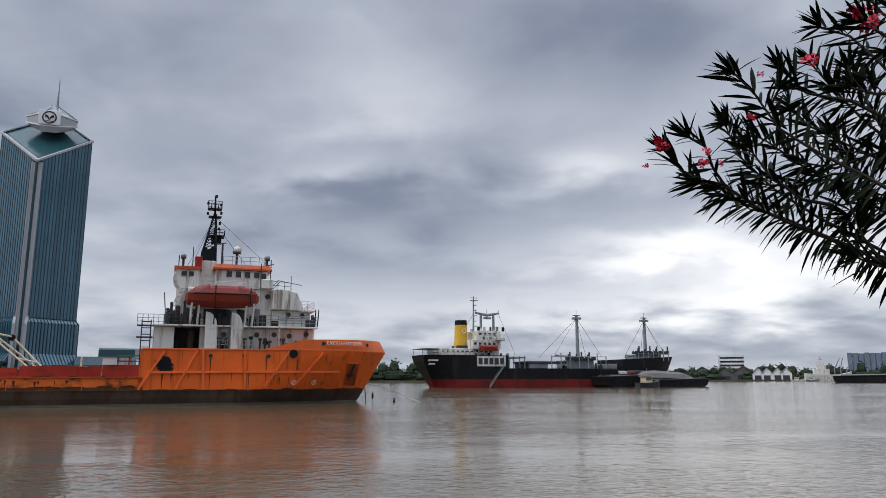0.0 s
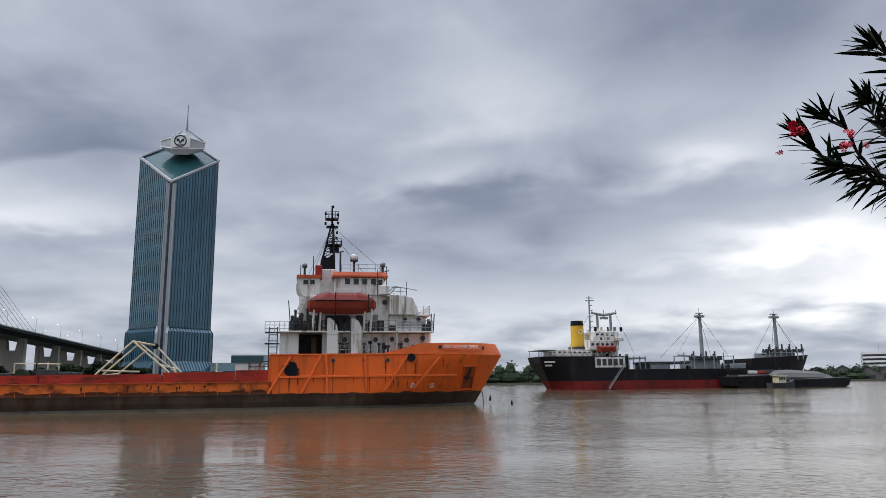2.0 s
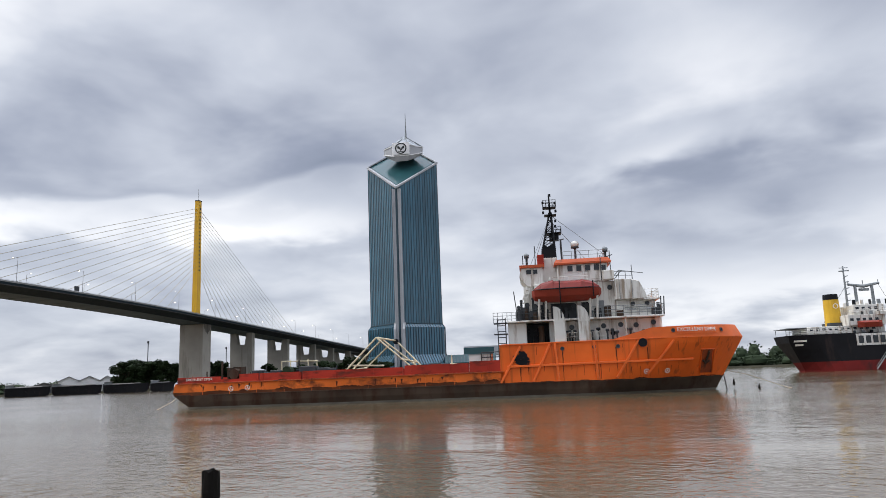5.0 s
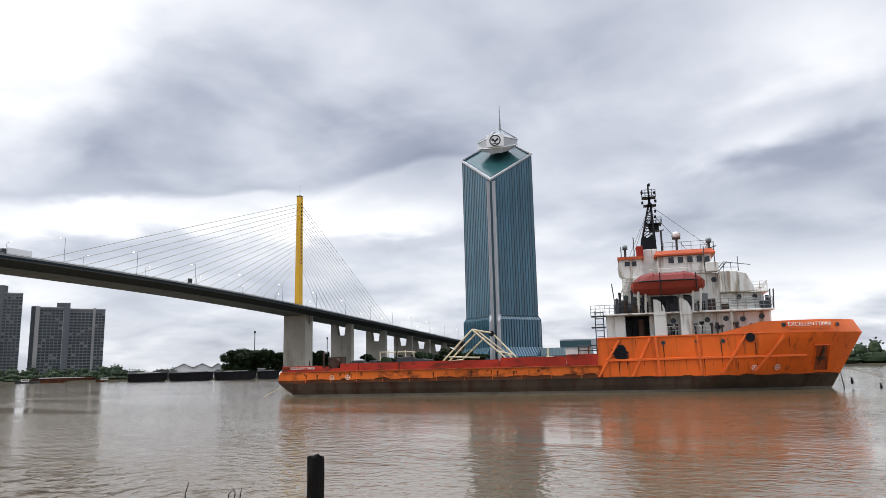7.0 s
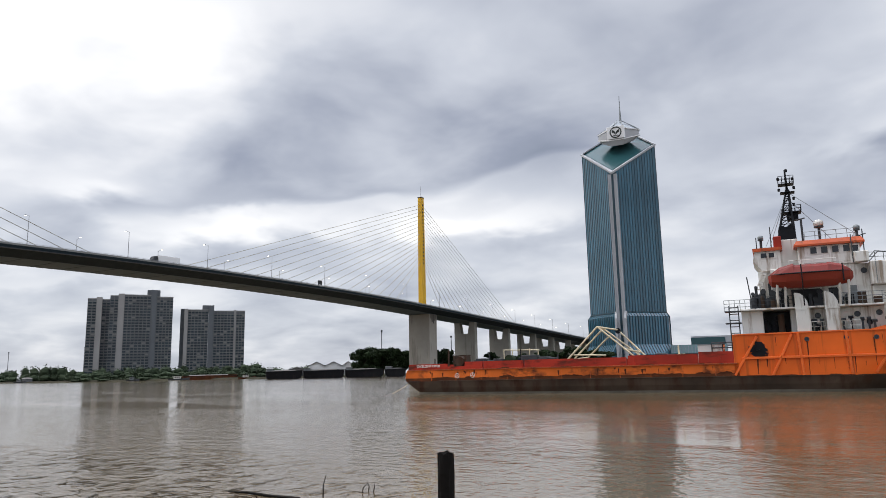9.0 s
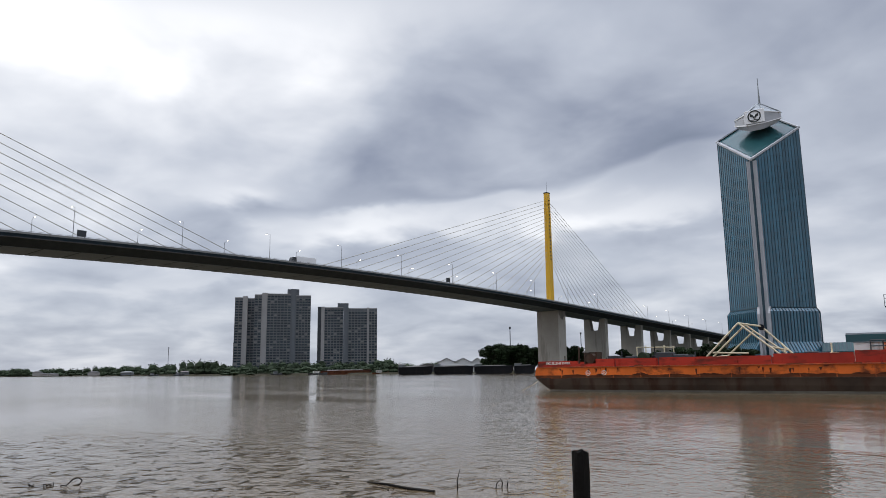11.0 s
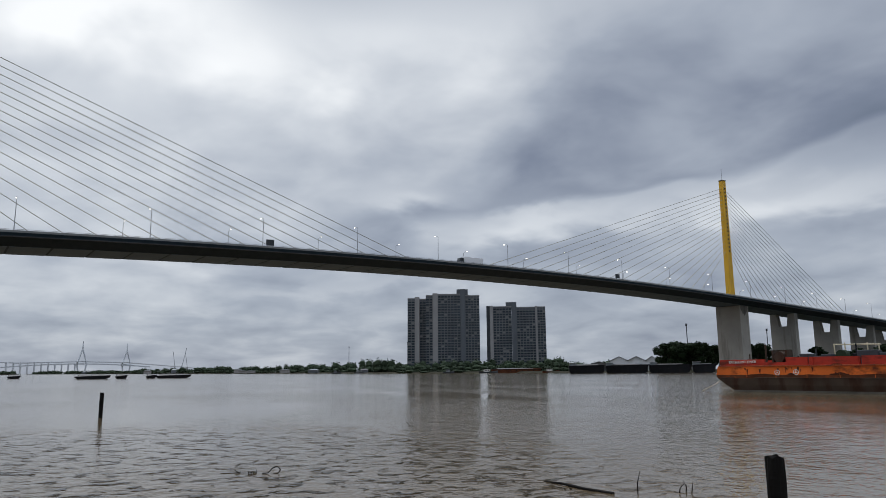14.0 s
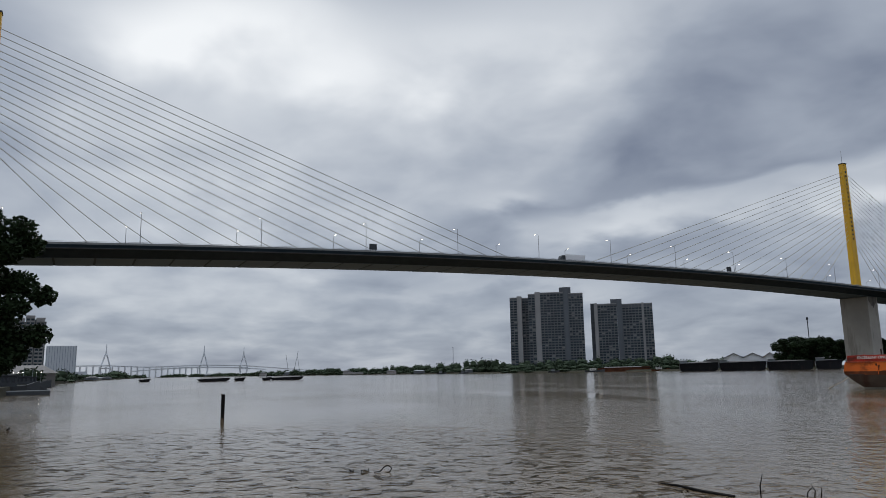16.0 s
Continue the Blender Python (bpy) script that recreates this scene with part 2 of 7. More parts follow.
RUST = (0.10, 0.035, 0.015)
M = {
    "orange": material("orange_hull_paint", (0.80, 0.138, 0.018), 0.5, vary=0.26, grain=1.2, stain=(0.24, 0.055, 0.014), stain_amount=0.24, stain_scale=(2.0, 2.0, 0.10), spec=0.3),
    "orange2": material("orange_trim_paint", (0.80, 0.146, 0.022), 0.5, vary=0.2, grain=2.0),
    "aftorange": material("rusted_orange_plating", (0.72, 0.150, 0.024), 0.55, vary=0.3, grain=1.4, stain=(0.085, 0.026, 0.012), stain_amount=0.46, stain_scale=(0.55, 0.55, 0.75), spec=0.25),
    "roofpaint": material("burnt_orange_roof_paint", (0.50, 0.085, 0.022), 0.55, vary=0.25, grain=2.5, stain=(0.15, 0.05, 0.02), stain_amount=0.25, stain_scale=(1.2, 1.2, 0.6)),
    "crownglass": material("pale_crown_glazing", (0.27, 0.30, 0.33), 0.25, vary=0.15, grain=0.4, bump=0.0),
    "red": material("red_bulwark_paint", (0.40, 0.034, 0.018), 0.55, vary=0.35, grain=1.5, stain=(0.07, 0.02, 0.012), stain_amount=0.38, stain_scale=(0.5, 0.5, 1.4), spec=0.25),
    "boat": material("faded_red_lifeboat", (0.25, 0.030, 0.014), 0.5, vary=0.25, grain=1.5),
    "canopy": material("dull_red_canopy", (0.21, 0.020, 0.014), 0.55, vary=0.3, grain=1.8, stain=(0.10, 0.03, 0.02), stain_amount=0.3, stain_scale=(1, 1, 0.6)),
    # hull orange darkened for recess shade and a shadow line, with rust stains
    "pocket": material("orange_with_painted_shade", (0.36, 0.065, 0.014), 0.6, vary=0.35, grain=2.0, stain=(0.09, 0.03, 0.012), stain_amount=0.5, stain_scale=(1.5, 1.5, 0.4)),
    "boottop": material("fouled_boot_top", (0.070, 0.048, 0.034), 0.75, vary=0.45, grain=1.6, stain=(0.050, 0.024, 0.014), stain_amount=0.5, stain_scale=(0.7, 0.7, 0.22), spec=0.2),
    "rustband": material("eaten_rust_plating", (0.105, 0.038, 0.018), 0.8, vary=0.45, grain=2.2, stain=(0.35, 0.075, 0.018), stain_amount=0.25, stain_scale=(0.6, 0.6, 1.2), spec=0.15),
    "rust": material("dark_rust_run", (0.085, 0.030, 0.014), 0.8, vary=0.4, grain=3, spec=0.15),
    "slime": material("pale_waterline_growth", (0.16, 0.145, 0.115), 0.8, vary=0.4, grain=3),
    "white": material("weathered_white_paint", (0.70, 0.69, 0.65), 0.5, vary=0.12, grain=1.5, stain=(0.24, 0.17, 0.11), stain_amount=0.42, stain_scale=(1.9, 1.9, 0.22)),
    "cream": material("cream_steel_tube", (0.66, 0.58, 0.40), 0.5, vary=0.2, grain=4, stain=RUST, stain_amount=0.15, stain_scale=(1, 1, 1)),
    "black": material("black_ship_paint", (0.014, 0.014, 0.016), 0.5, vary=0.3, grain=1.0, stain=(0.05, 0.035, 0.03), stain_amount=0.2, stain_scale=(0.5, 0.5, 0.12), spec=0.12),
    "mastblack": material("black_mast_paint", (0.012, 0.013, 0.016), 0.5, vary=0.3, grain=5, spec=0.15),
    "oxide": material("red_oxide_bottom", (0.17, 0.018, 0.016), 0.65, vary=0.35, grain=0.6, stain=(0.05, 0.02, 0.018), stain_amount=0.4, stain_scale=(0.3, 0.3, 0.15), spec=0.2),
    "grey": material("grey_steel", (0.22, 0.24, 0.25), 0.55, vary=0.25, grain=2),
    "darkgrey": material("dark_grey_steel", (0.055, 0.06, 0.065), 0.6, vary=0.3, grain=2, spec=0.2),
    "glassdark": material("dark_window_glass", (0.02, 0.024, 0.03), 0.08, vary=0.2, grain=2, bump=0.0),
    "yellow": material("yellow_pylon_paint", (0.72, 0.40, 0.02), 0.5, vary=0.1, grain=0.5, stain=(0.40, 0.22, 0.03), stain_amount=0.15, stain_scale=(0.6, 0.6, 0.05)),
    "funnel": material("yellow_funnel_paint", (0.68, 0.40, 0.03), 0.5, vary=0.12, grain=2),
    "concrete": material("bridge_concrete", (0.36, 0.335, 0.29), 0.85, vary=0.14, grain=0.6, stain=(0.16, 0.145, 0.12), stain_amount=0.3, stain_scale=(0.25, 0.25, 0.03)),
    "soiled": material("soiled_concrete", (0.17, 0.155, 0.135), 0.9, vary=0.3, grain=0.8, stain=(0.10, 0.09, 0.08), stain_amount=0.4, stain_scale=(0.5, 0.5, 0.12)),
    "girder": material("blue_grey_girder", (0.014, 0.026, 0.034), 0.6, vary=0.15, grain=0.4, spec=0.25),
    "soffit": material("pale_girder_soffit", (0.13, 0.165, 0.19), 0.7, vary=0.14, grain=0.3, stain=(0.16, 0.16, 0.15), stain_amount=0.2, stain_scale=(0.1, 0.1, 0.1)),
    "road": material("deck_asphalt", (0.05, 0.05, 0.05), 0.9, vary=0.2, grain=2),
    "parapet": material("parapet_concrete", (0.22, 0.225, 0.22), 0.8, vary=0.15, grain=1),
    "cable": material("cable_sheath", (0.40, 0.37, 0.28), 0.5, vary=0.1, grain=1, bump=0),
    "pole": material("galvanised_pole", (0.32, 0.33, 0.34), 0.5, metal=0.3, vary=0.1, grain=2, bump=0),
    "towerglass": material("teal_tower_glass", (0.034, 0.118, 0.172), 0.10, vary=0.25, grain=0.25, bump=0.0, spec=0.8, random_tint=0.2),
    "roofglass": material("green_roof_glass", (0.022, 0.078, 0.086), 0.18, vary=0.15, grain=0.2, bump=0.0),
    "fin": material("blue_grey_fin", (0.022, 0.055, 0.075), 0.4, vary=0.15, grain=1.0),
    "stone": material("grey_granite_cladding", (0.40, 0.41, 0.43), 0.6, vary=0.1, grain=0.8),
    "whitepanel": material("white_sign_panel", (0.78, 0.78, 0.78), 0.4, vary=0.04, grain=1),
    "sign": material("black_sign_emblem", (0.015, 0.02, 0.018), 0.5, vary=0.1, grain=1),
    "condo": material("grey_condo_wall", (0.115, 0.125, 0.135), 0.8, vary=0.12, grain=0.3),
    "condolight": material("pale_condo_wall", (0.30, 0.29, 0.28), 0.8, vary=0.12, grain=0.3),
    "condoslab": material("grey_balcony_slab", (0.21, 0.21, 0.205), 0.8, vary=0.12, grain=0.3),
    "condoglass": material("condo_glazing", (0.030, 0.045, 0.055), 0.2, vary=0.5, grain=0.6, bump=0),
    "bluecondo": material("blue_grey_wall", (0.16, 0.20, 0.27), 0.7, vary=0.15, grain=0.3),
    # concrete of the far structures, base colour lightened in place of distance haze
    "haze": material("hazed_concrete", (0.58, 0.60, 0.62), 0.8, vary=0.1, grain=0.05),
    "roofsteel": material("sheet_roof", (0.13, 0.125, 0.12), 0.6, vary=0.3, grain=0.4),
    "wood": material("soaked_timber", (0.008, 0.007, 0.006), 0.75, vary=0.4, grain=8, bump=0.03, spec=0.15),
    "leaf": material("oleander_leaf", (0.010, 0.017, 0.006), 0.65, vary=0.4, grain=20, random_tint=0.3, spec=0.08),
    "petal": material("red_petal", (0.55, 0.012, 0.045), 0.6, vary=0.3, grain=40),
    "twig": material("grey_brown_bark", (0.030, 0.024, 0.019), 0.85, vary=0.3, grain=30, spec=0.2),
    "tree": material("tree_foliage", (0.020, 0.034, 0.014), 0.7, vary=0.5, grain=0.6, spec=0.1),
    # far foliage set paler than the nearer trees, in place of distance haze
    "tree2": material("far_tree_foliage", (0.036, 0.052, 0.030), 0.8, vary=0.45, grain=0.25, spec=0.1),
    "trunk": material("tree_bark", (0.06, 0.045, 0.035), 0.9, vary=0.3, grain=6, spec=0.2),
    "bank": material("muddy_bank", (0.040, 0.038, 0.026), 0.9, vary=0.4, grain=0.5, spec=0.1),
    "lettering": material("white_lettering", (0.80, 0.78, 0.72), 0.6, vary=0.06, grain=5),
    "rope": material("pale_rope", (0.35, 0.30, 0.22), 0.9, vary=0.2, grain=10, bump=0),
}


def glow(name, colour, strength):
    m = bpy.data.materials.new(name)
    m.use_nodes = True
    s = m.node_tree.nodes["Principled BSDF"]
    s.inputs["Emission Color"].default_value, s.inputs["Emission Strength"].default_value = (*colour, 1), strength
    return m


M["lamp"] = glow("lit_street_lamp", (1.0, 0.93, 0.80), 5.0)


def water_material():
    m = bpy.data.materials.new("silty_river_water")
    m.use_nodes = True
    nodes, links = m.node_tree.nodes, m.node_tree.links
    s = nodes["Principled BSDF"]
    tc = nodes.new("ShaderNodeTexCoord").outputs["Object"]

    def waves(scale, stretch, turn, detail, distort):
        mp = nodes.new("ShaderNodeMapping")
        mp.inputs["Rotation"].default_value = (0, 0, radians(turn))
        mp.inputs["Scale"].default_value = (scale, scale * stretch, 1)
        links.new(tc, mp.inputs[0])
        n = nodes.new("ShaderNodeTexNoise")
        n.inputs["Scale"].default_value, n.inputs["Detail"].default_value = 1.0, detail
        n.inputs["Distortion"].default_value = distort
        links.new(mp.outputs[0], n.inputs["Vector"])
        return n.outputs["Fac"]

    def m2(op, a, b):
        n = nodes.new("ShaderNodeMath")
        n.operation = op
        for i, v in enumerate((a, b)):
            if isinstance(v, (int, float)):
                n.inputs[i].default_value = v
            else:
                links.new(v, n.inputs[i])
        return n.outputs[0]

    patch = nodes.new("ShaderNodeMapRange")
    for slot, v in (("From Min", 0.36), ("From Max", 0.64), ("To Min", 0.14), ("To Max", 1.5)):
        patch.inputs[slot].default_value = v
    links.new(waves(0.03, 2.5, 25, 2, 0.4), patch.inputs["Value"])
    height = m2("ADD", m2("MULTIPLY", waves(0.95, 1.3, 30, 3, 0.5), 0.044), m2("MULTIPLY", waves(3.3, 1.15, 16, 3, 0.4), 0.026))
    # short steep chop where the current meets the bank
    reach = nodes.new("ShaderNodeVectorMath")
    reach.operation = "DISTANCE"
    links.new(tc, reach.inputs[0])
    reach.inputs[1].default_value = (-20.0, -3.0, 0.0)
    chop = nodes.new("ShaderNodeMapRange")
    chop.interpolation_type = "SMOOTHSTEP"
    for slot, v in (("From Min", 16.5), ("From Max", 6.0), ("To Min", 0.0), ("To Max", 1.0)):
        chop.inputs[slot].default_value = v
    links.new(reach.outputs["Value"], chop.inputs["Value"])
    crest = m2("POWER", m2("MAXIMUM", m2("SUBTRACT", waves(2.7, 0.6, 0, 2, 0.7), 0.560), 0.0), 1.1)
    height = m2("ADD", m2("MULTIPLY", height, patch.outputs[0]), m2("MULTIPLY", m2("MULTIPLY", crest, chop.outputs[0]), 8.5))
    bump = nodes.new("ShaderNodeBump")
    bump.inputs["Strength"].default_value, bump.inputs["Distance"].default_value = 1.0, 1.0
    links.new(height, bump.inputs["Height"])
    links.new(bump.outputs[0], s.inputs["Normal"])
    ramp2 = nodes.new("ShaderNodeValToRGB")
    ramp2.color_ramp.elements[0].color, ramp2.color_ramp.elements[1].color = (0.090, 0.065, 0.038, 1), (0.128, 0.095, 0.056, 1)
    links.new(waves(0.02, 2.0, 10, 4, 0.5), ramp2.inputs[0])
    links.new(ramp2.outputs[0], s.inputs["Base Color"])
    s.inputs["Roughness"].default_value, s.inputs["IOR"].default_value = 0.10, 1.33
    return m


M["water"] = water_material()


# ---- building blocks ----
def thing(name, label="", category="", group="", kind="", at=None):
    ob = tagged(new(name), label, category, group, kind)
    if at is not None:
        ob.matrix_basis = at
    return ob


def part(name, bm, mat, parent=None, label="", smooth=False):
    me = bpy.data.meshes.new(name)
    bm.normal_update()
    bm.to_mesh(me)
    bm.free()
    me.materials.append(M[mat])
    if smooth:
        me.shade_smooth()
    ob = new(name, me)
    if parent:
        ob.parent = parent
    return tagged(ob, label)


def again(name, ob, parent, m):
    """Another object on the same mesh."""
    o = new(name, ob.data)
    o.parent, o.matrix_basis = parent, m
    return o


def box(bm, x0, x1, y0, y1, z0, z1, m=None):
    v = [bm.verts.new((m @ Vector(c)) if m else c) for c in
         ((x0, y0, z0), (x1, y0, z0), (x1, y1, z0), (x0, y1, z0), (x0, y0, z1), (x1, y0, z1), (x1, y1, z1), (x0, y1, z1))]
    for f in ((3, 2, 1, 0), (4, 5, 6, 7), (0, 1, 5, 4), (1, 2, 6, 5), (2, 3, 7, 6), (3, 0, 4, 7)):
        bm.faces.new([v[i] for i in f])
    return bm


def boxes(*rows):
    bm = bmesh.new()
    for r in rows:
        box(bm, *r)
    return bm


def bevel(bm, width, segments=2):
    bmesh.ops.bevel(bm, geom=list(bm.edges), offset=width, segments=segments, affect="EDGES", clamp_overlap=True)
    return bm


def tube(bm, p, q, r, r2=None, seg=6):
    p, q = Vector(p), Vector(q)
    turn = (q - p).to_track_quat("Z", "Y")
    rings = []
    for c, rad in ((p, r), (q, r if r2 is None else r2)):
        rings.append([bm.verts.new(c + turn @ Vector((rad * math.cos(2 * math.pi * i / seg), rad * math.sin(2 * math.pi * i / seg), 0))) for i in range(seg)])
    for i in range(seg):
        j = (i + 1) % seg
        bm.faces.new((rings[0][i], rings[0][j], rings[1][j], rings[1][i]))
    bm.faces.new(rings[0][::-1])
    bm.faces.new(rings[1])
    return bm


def tubes(rows, r, seg=6):
    bm = bmesh.new()
    for p, q in rows:
        tube(bm, p, q, r, seg=seg)
    return bm


def loft(bm, rings, closed=True, caps=True):
    made = [[bm.verts.new(c) for c in ring] for ring in rings]
    n = len(made[0])
    for a, b in zip(made, made[1:]):
        for i in range(n if closed else n - 1):
            j = (i + 1) % n
            bm.faces.new((a[i], a[j], b[j], b[i]))
    if caps:
        bm.faces.new(made[0][::-1])
        bm.faces.new(made[-1])
    return bm


def prism(bm, outline, z0, z1, m=None):
    """A plan outline drawn up from z0 to z1."""
    rings = [[Vector((x, y, z)) for x, y in outline] for z in (z0, z1)]
    if m:
        rings = [[m @ c for c in ring] for ring in rings]
    return loft(bm, rings)


def disc(bm, centre, axis, r, depth, seg=14):
    c, a = Vector(centre), Vector(axis).normalized()
    return tube(bm, c - a * depth / 2, c + a * depth / 2, r, seg=seg)


def text(body, size, parent, mat, m, name="lettering", depth=0.01, spacing=1.0):
    """Raised lettering in the built-in font, as a mesh."""
    cu = bpy.data.curves.new(name, "FONT")
    cu.body, cu.size, cu.extrude, cu.align_x, cu.align_y, cu.space_character = body, size, depth, "CENTER", "CENTER", spacing
    ob = new(name + "_curve", cu)
    bpy.context.view_layer.update()
    me = bpy.data.meshes.new_from_object(ob.evaluated_get(bpy.context.evaluated_depsgraph_get()))
    bpy.data.objects.remove(ob)
    me.materials.clear()
    me.materials.append(M[mat])
    o = new(name, me)
    o.parent, o.matrix_basis = parent, m
    return o


def polar(az, d, z=0.0):
    return Vector((-d * math.sin(radians(az)), d * math.cos(radians(az)), z))


def facing(az, d, z=0.0, turn=0.0):
    """A pose at azimuth az (degrees left of +y) and distance d; its local -y looks back at the origin."""
    p = polar(az, d, z)
    return pose(p.x, p.y, p.z, 0, 0, az + turn)


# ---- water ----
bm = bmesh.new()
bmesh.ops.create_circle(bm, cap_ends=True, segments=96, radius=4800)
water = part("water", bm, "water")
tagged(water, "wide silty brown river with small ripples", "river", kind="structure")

# ---- cable-stayed bridge: x along the deck from the far pylon, +y the side towards the camera ----
BRIDGE = pose(-359.6, 343.0, 0, 0, 0, -76.3)


def deck_z(s):
    """Top of the parapet along the bridge."""
    a = abs(s - 205)
    return 50.5 - 1.05e-4 * a * a if a < 205 else 50.5 - 1.05e-4 * 205 ** 2 - 0.043 * (a - 205)


bridge = thing("cable_stayed_bridge", "long cable-stayed road bridge with yellow pylons and dark girder", "bridge", at=BRIDGE)
STATIONS = [-520 + 20 * i for i in range(56)]


def along(section, name, mat, label=""):
    return part(name, loft(bmesh.new(), [[(s, y, deck_z(s) + z) for y, z in section] for s in STATIONS]), mat, bridge, label)


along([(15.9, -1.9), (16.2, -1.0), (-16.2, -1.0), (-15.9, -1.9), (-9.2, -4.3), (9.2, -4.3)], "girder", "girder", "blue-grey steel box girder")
along([(15.4, -0.97), (15.4, -0.9), (-15.4, -0.9), (-15.4, -0.97)], "roadway", "road", "asphalt roadway")
along([(16.1, -0.96), (16.1, -0.25), (15.8, -0.25), (15.6, -0.96)], "parapet", "parapet")
along([(-15.6, -0.96), (-15.8, -0.25), (-16.1, -0.25), (-16.1, -0.96)], "parapet", "parapet")
along([(16.0, 0.0), (16.0, 0.09), (15.88, 0.09), (15.88, 0.0)], "guard_rail", "pole")
along([(16.5, -2.35), (16.5, -2.05), (15.3, -2.05), (15.3, -2.35)], "service_pipe", "darkgrey")
post_bm = tubes([((0, 15.94, -0.3), (0, 15.94, 0.05))], 0.07, 4)
post_first = part("rail_post", post_bm, "pole", bridge)
post_first.matrix_basis = pose(-180, 0, deck_z(-180))
for i in range(1, 100):
    s = -180 + 7 * i
    again("rail_post", post_first, bridge, pose(s, 0, deck_z(s)))
panel_bm = boxes((-5.8, 5.8, -9.0, 9.0, -0.12, 0.0))
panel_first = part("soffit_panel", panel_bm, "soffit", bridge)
for i in range(72):
    s = -280 + 12.3 * i
    slope = math.degrees(math.atan2(deck_z(s + 1) - deck_z(s - 1), 2))
    m = pose(s, 0, deck_z(s) - 4.31, 0, -slope, 0)
    if i:
        again("soffit_panel", panel_first, bridge, m)
    else:
        panel_first.matrix_basis = m

for s0 in (0, 450):
    base = deck_z(s0) - 1
    pylon = part("pylon", loft(bmesh.new(), [[(s0 + sx * a, sy * b, z) for sx, sy in ((-1, -1), (1, -1), (1, 1), (-1, 1))]
                 for z, a, b in ((base, 2.3, 1.75), (base + 38, 2.1, 1.6), (124.6, 1.75, 1.4), (125.4, 1.75, 1.4))]), "yellow", bridge, "yellow painted single pylon")
    part("pylon_cap", boxes((s0 - 1.95, s0 + 1.95, -1.6, 1.6, 125.4, 125.9)), "darkgrey", pylon)
    part("lightning_rod", tubes([((s0, 0, 125.9), (s0, 0, 134))], 0.12), "pole", pylon)
    for k in range(17):
        z = 78 + 2.63 * k
        part("anchor_slot", boxes((s0 - 0.45, s0 + 0.45, 1.35, 1.86 - 0.004 * (z - 78), z - 0.55, z + 0.55)), "darkgrey", pylon)
        for side in (-1, 1):
            end = s0 + side * (36 + 11 * k if (side > 0) == (s0 == 0) else 28 + 8.2 * k)
            part("stay_cable", tubes([((s0 + side * 1.6, 0, z), (end, 0, deck_z(end) - 1.1))], 0.13, 5), "cable", bridge)

# piers: the pylons' solid shafts, then notched piers of the side spans and the approach
for s0 in (0, 450):
    part("pier", bevel(boxes((s0 - 4.8, s0 + 4.8, -8.6, 8.6, -3, deck_z(s0) - 4.4)), 0.25, 1), "concrete", bridge, "broad concrete pylon pier")
    stain_rng = random.Random(40 + s0)
    for face in (-1, 1):
        bm = bmesh.new()
        top = deck_z(s0) - 4.45
        row = []
        for k in range(25):
            x = s0 - 4.0 + 8.0 * k / 24
            low = top - (2.2 + 4.5 * math.sin(math.pi * k / 24)) * stain_rng.uniform(0.75, 1.0)
            row.append([bm.verts.new((x, face * 8.63, z)) for z in (low, top)])
        for r0, r1 in zip(row, row[1:]):
            bm.faces.new((r0[0], r1[0], r1[1], r0[1]))
        part("runoff_stain", bm, "soiled", bridge, "dark run-off stain on the pier")
    part("pier_cap", boxes((s0 - 5.6, s0 + 5.6, -9.4, 9.4, -3, 3.0)), "concrete", bridge)
for i, s in enumerate((-61, -119, -173, -215, -258, -302, -348, -395, -442, -490)):
    top = deck_z(s) - 4.35
    u = [(-8.9, -2), (8.9, -2), (8.9, top), (4.2, top), (2.8, top - 8.5), (-2.8, top - 8.5), (-4.2, top), (-8.9, top)]
    half = 1.9 if i < 2 else 1.4
    part("pier", loft(bmesh.new(), [[(s + e, y, z) for y, z in u] for e in (half, -half)]), "concrete", bridge, "notched concrete pier")

lamp = thing("street_lamp", "tall galvanised street lamp, lit, on the bridge deck", "street lamp", "lamps along the bridge")
bm = bmesh.new()
tube(bm, (0, 0, 0), (0, 0, 11.2), 0.15, 0.09)
tube(bm, (0, 0, 11.1), (0, -2.2, 11.7), 0.07)
part("pole", bm, "pole", lamp)
part("lamp_head", bevel(boxes((-0.2, 0.2, -3.1, -2.0, 11.62, 11.86)), 0.05, 1), "pole", lamp)
part("lens", boxes((-0.17, 0.17, -3.0, -2.2, 11.5, 11.62)), "lamp", lamp, "glowing lens")
first = True
for i in range(19):
    for side in (1, -1):
        s = -278 + 40 * i + (0 if side > 0 else 3)
        m = BRIDGE @ pose(s, side * 15.3, deck_z(s) - 0.9, 0, 0, 0 if side > 0 else 180)
        if first:
            lamp.matrix_basis, first = m, False
        else:
            copy_thing(lamp, m)

# ---- glass office tower ----
TOWER = facing(30.154, 560, 0, -10.5)
tower = thing("office_tower", "tall teal glass office tower with slanted roof and white crown", "skyscraper", at=TOWER)
TD, ZF, ZS, ZB = 28.67, 147.0, 172.7, 198.4
CORNERS = {"f": (0, -TD, ZF), "r": (TD, 0, ZS), "b": (0, TD, ZB), "l": (-TD, 0, ZS)}


def face_frame(a, b):
    """Along the face, outward, and its length, from corner a to corner b."""
    p, q = Vector((a[0], a[1], 0)), Vector((b[0], b[1], 0))
    d = (q - p).normalized()
    return p, d, Vector((d.y, -d.x, 0)), (q - p).length


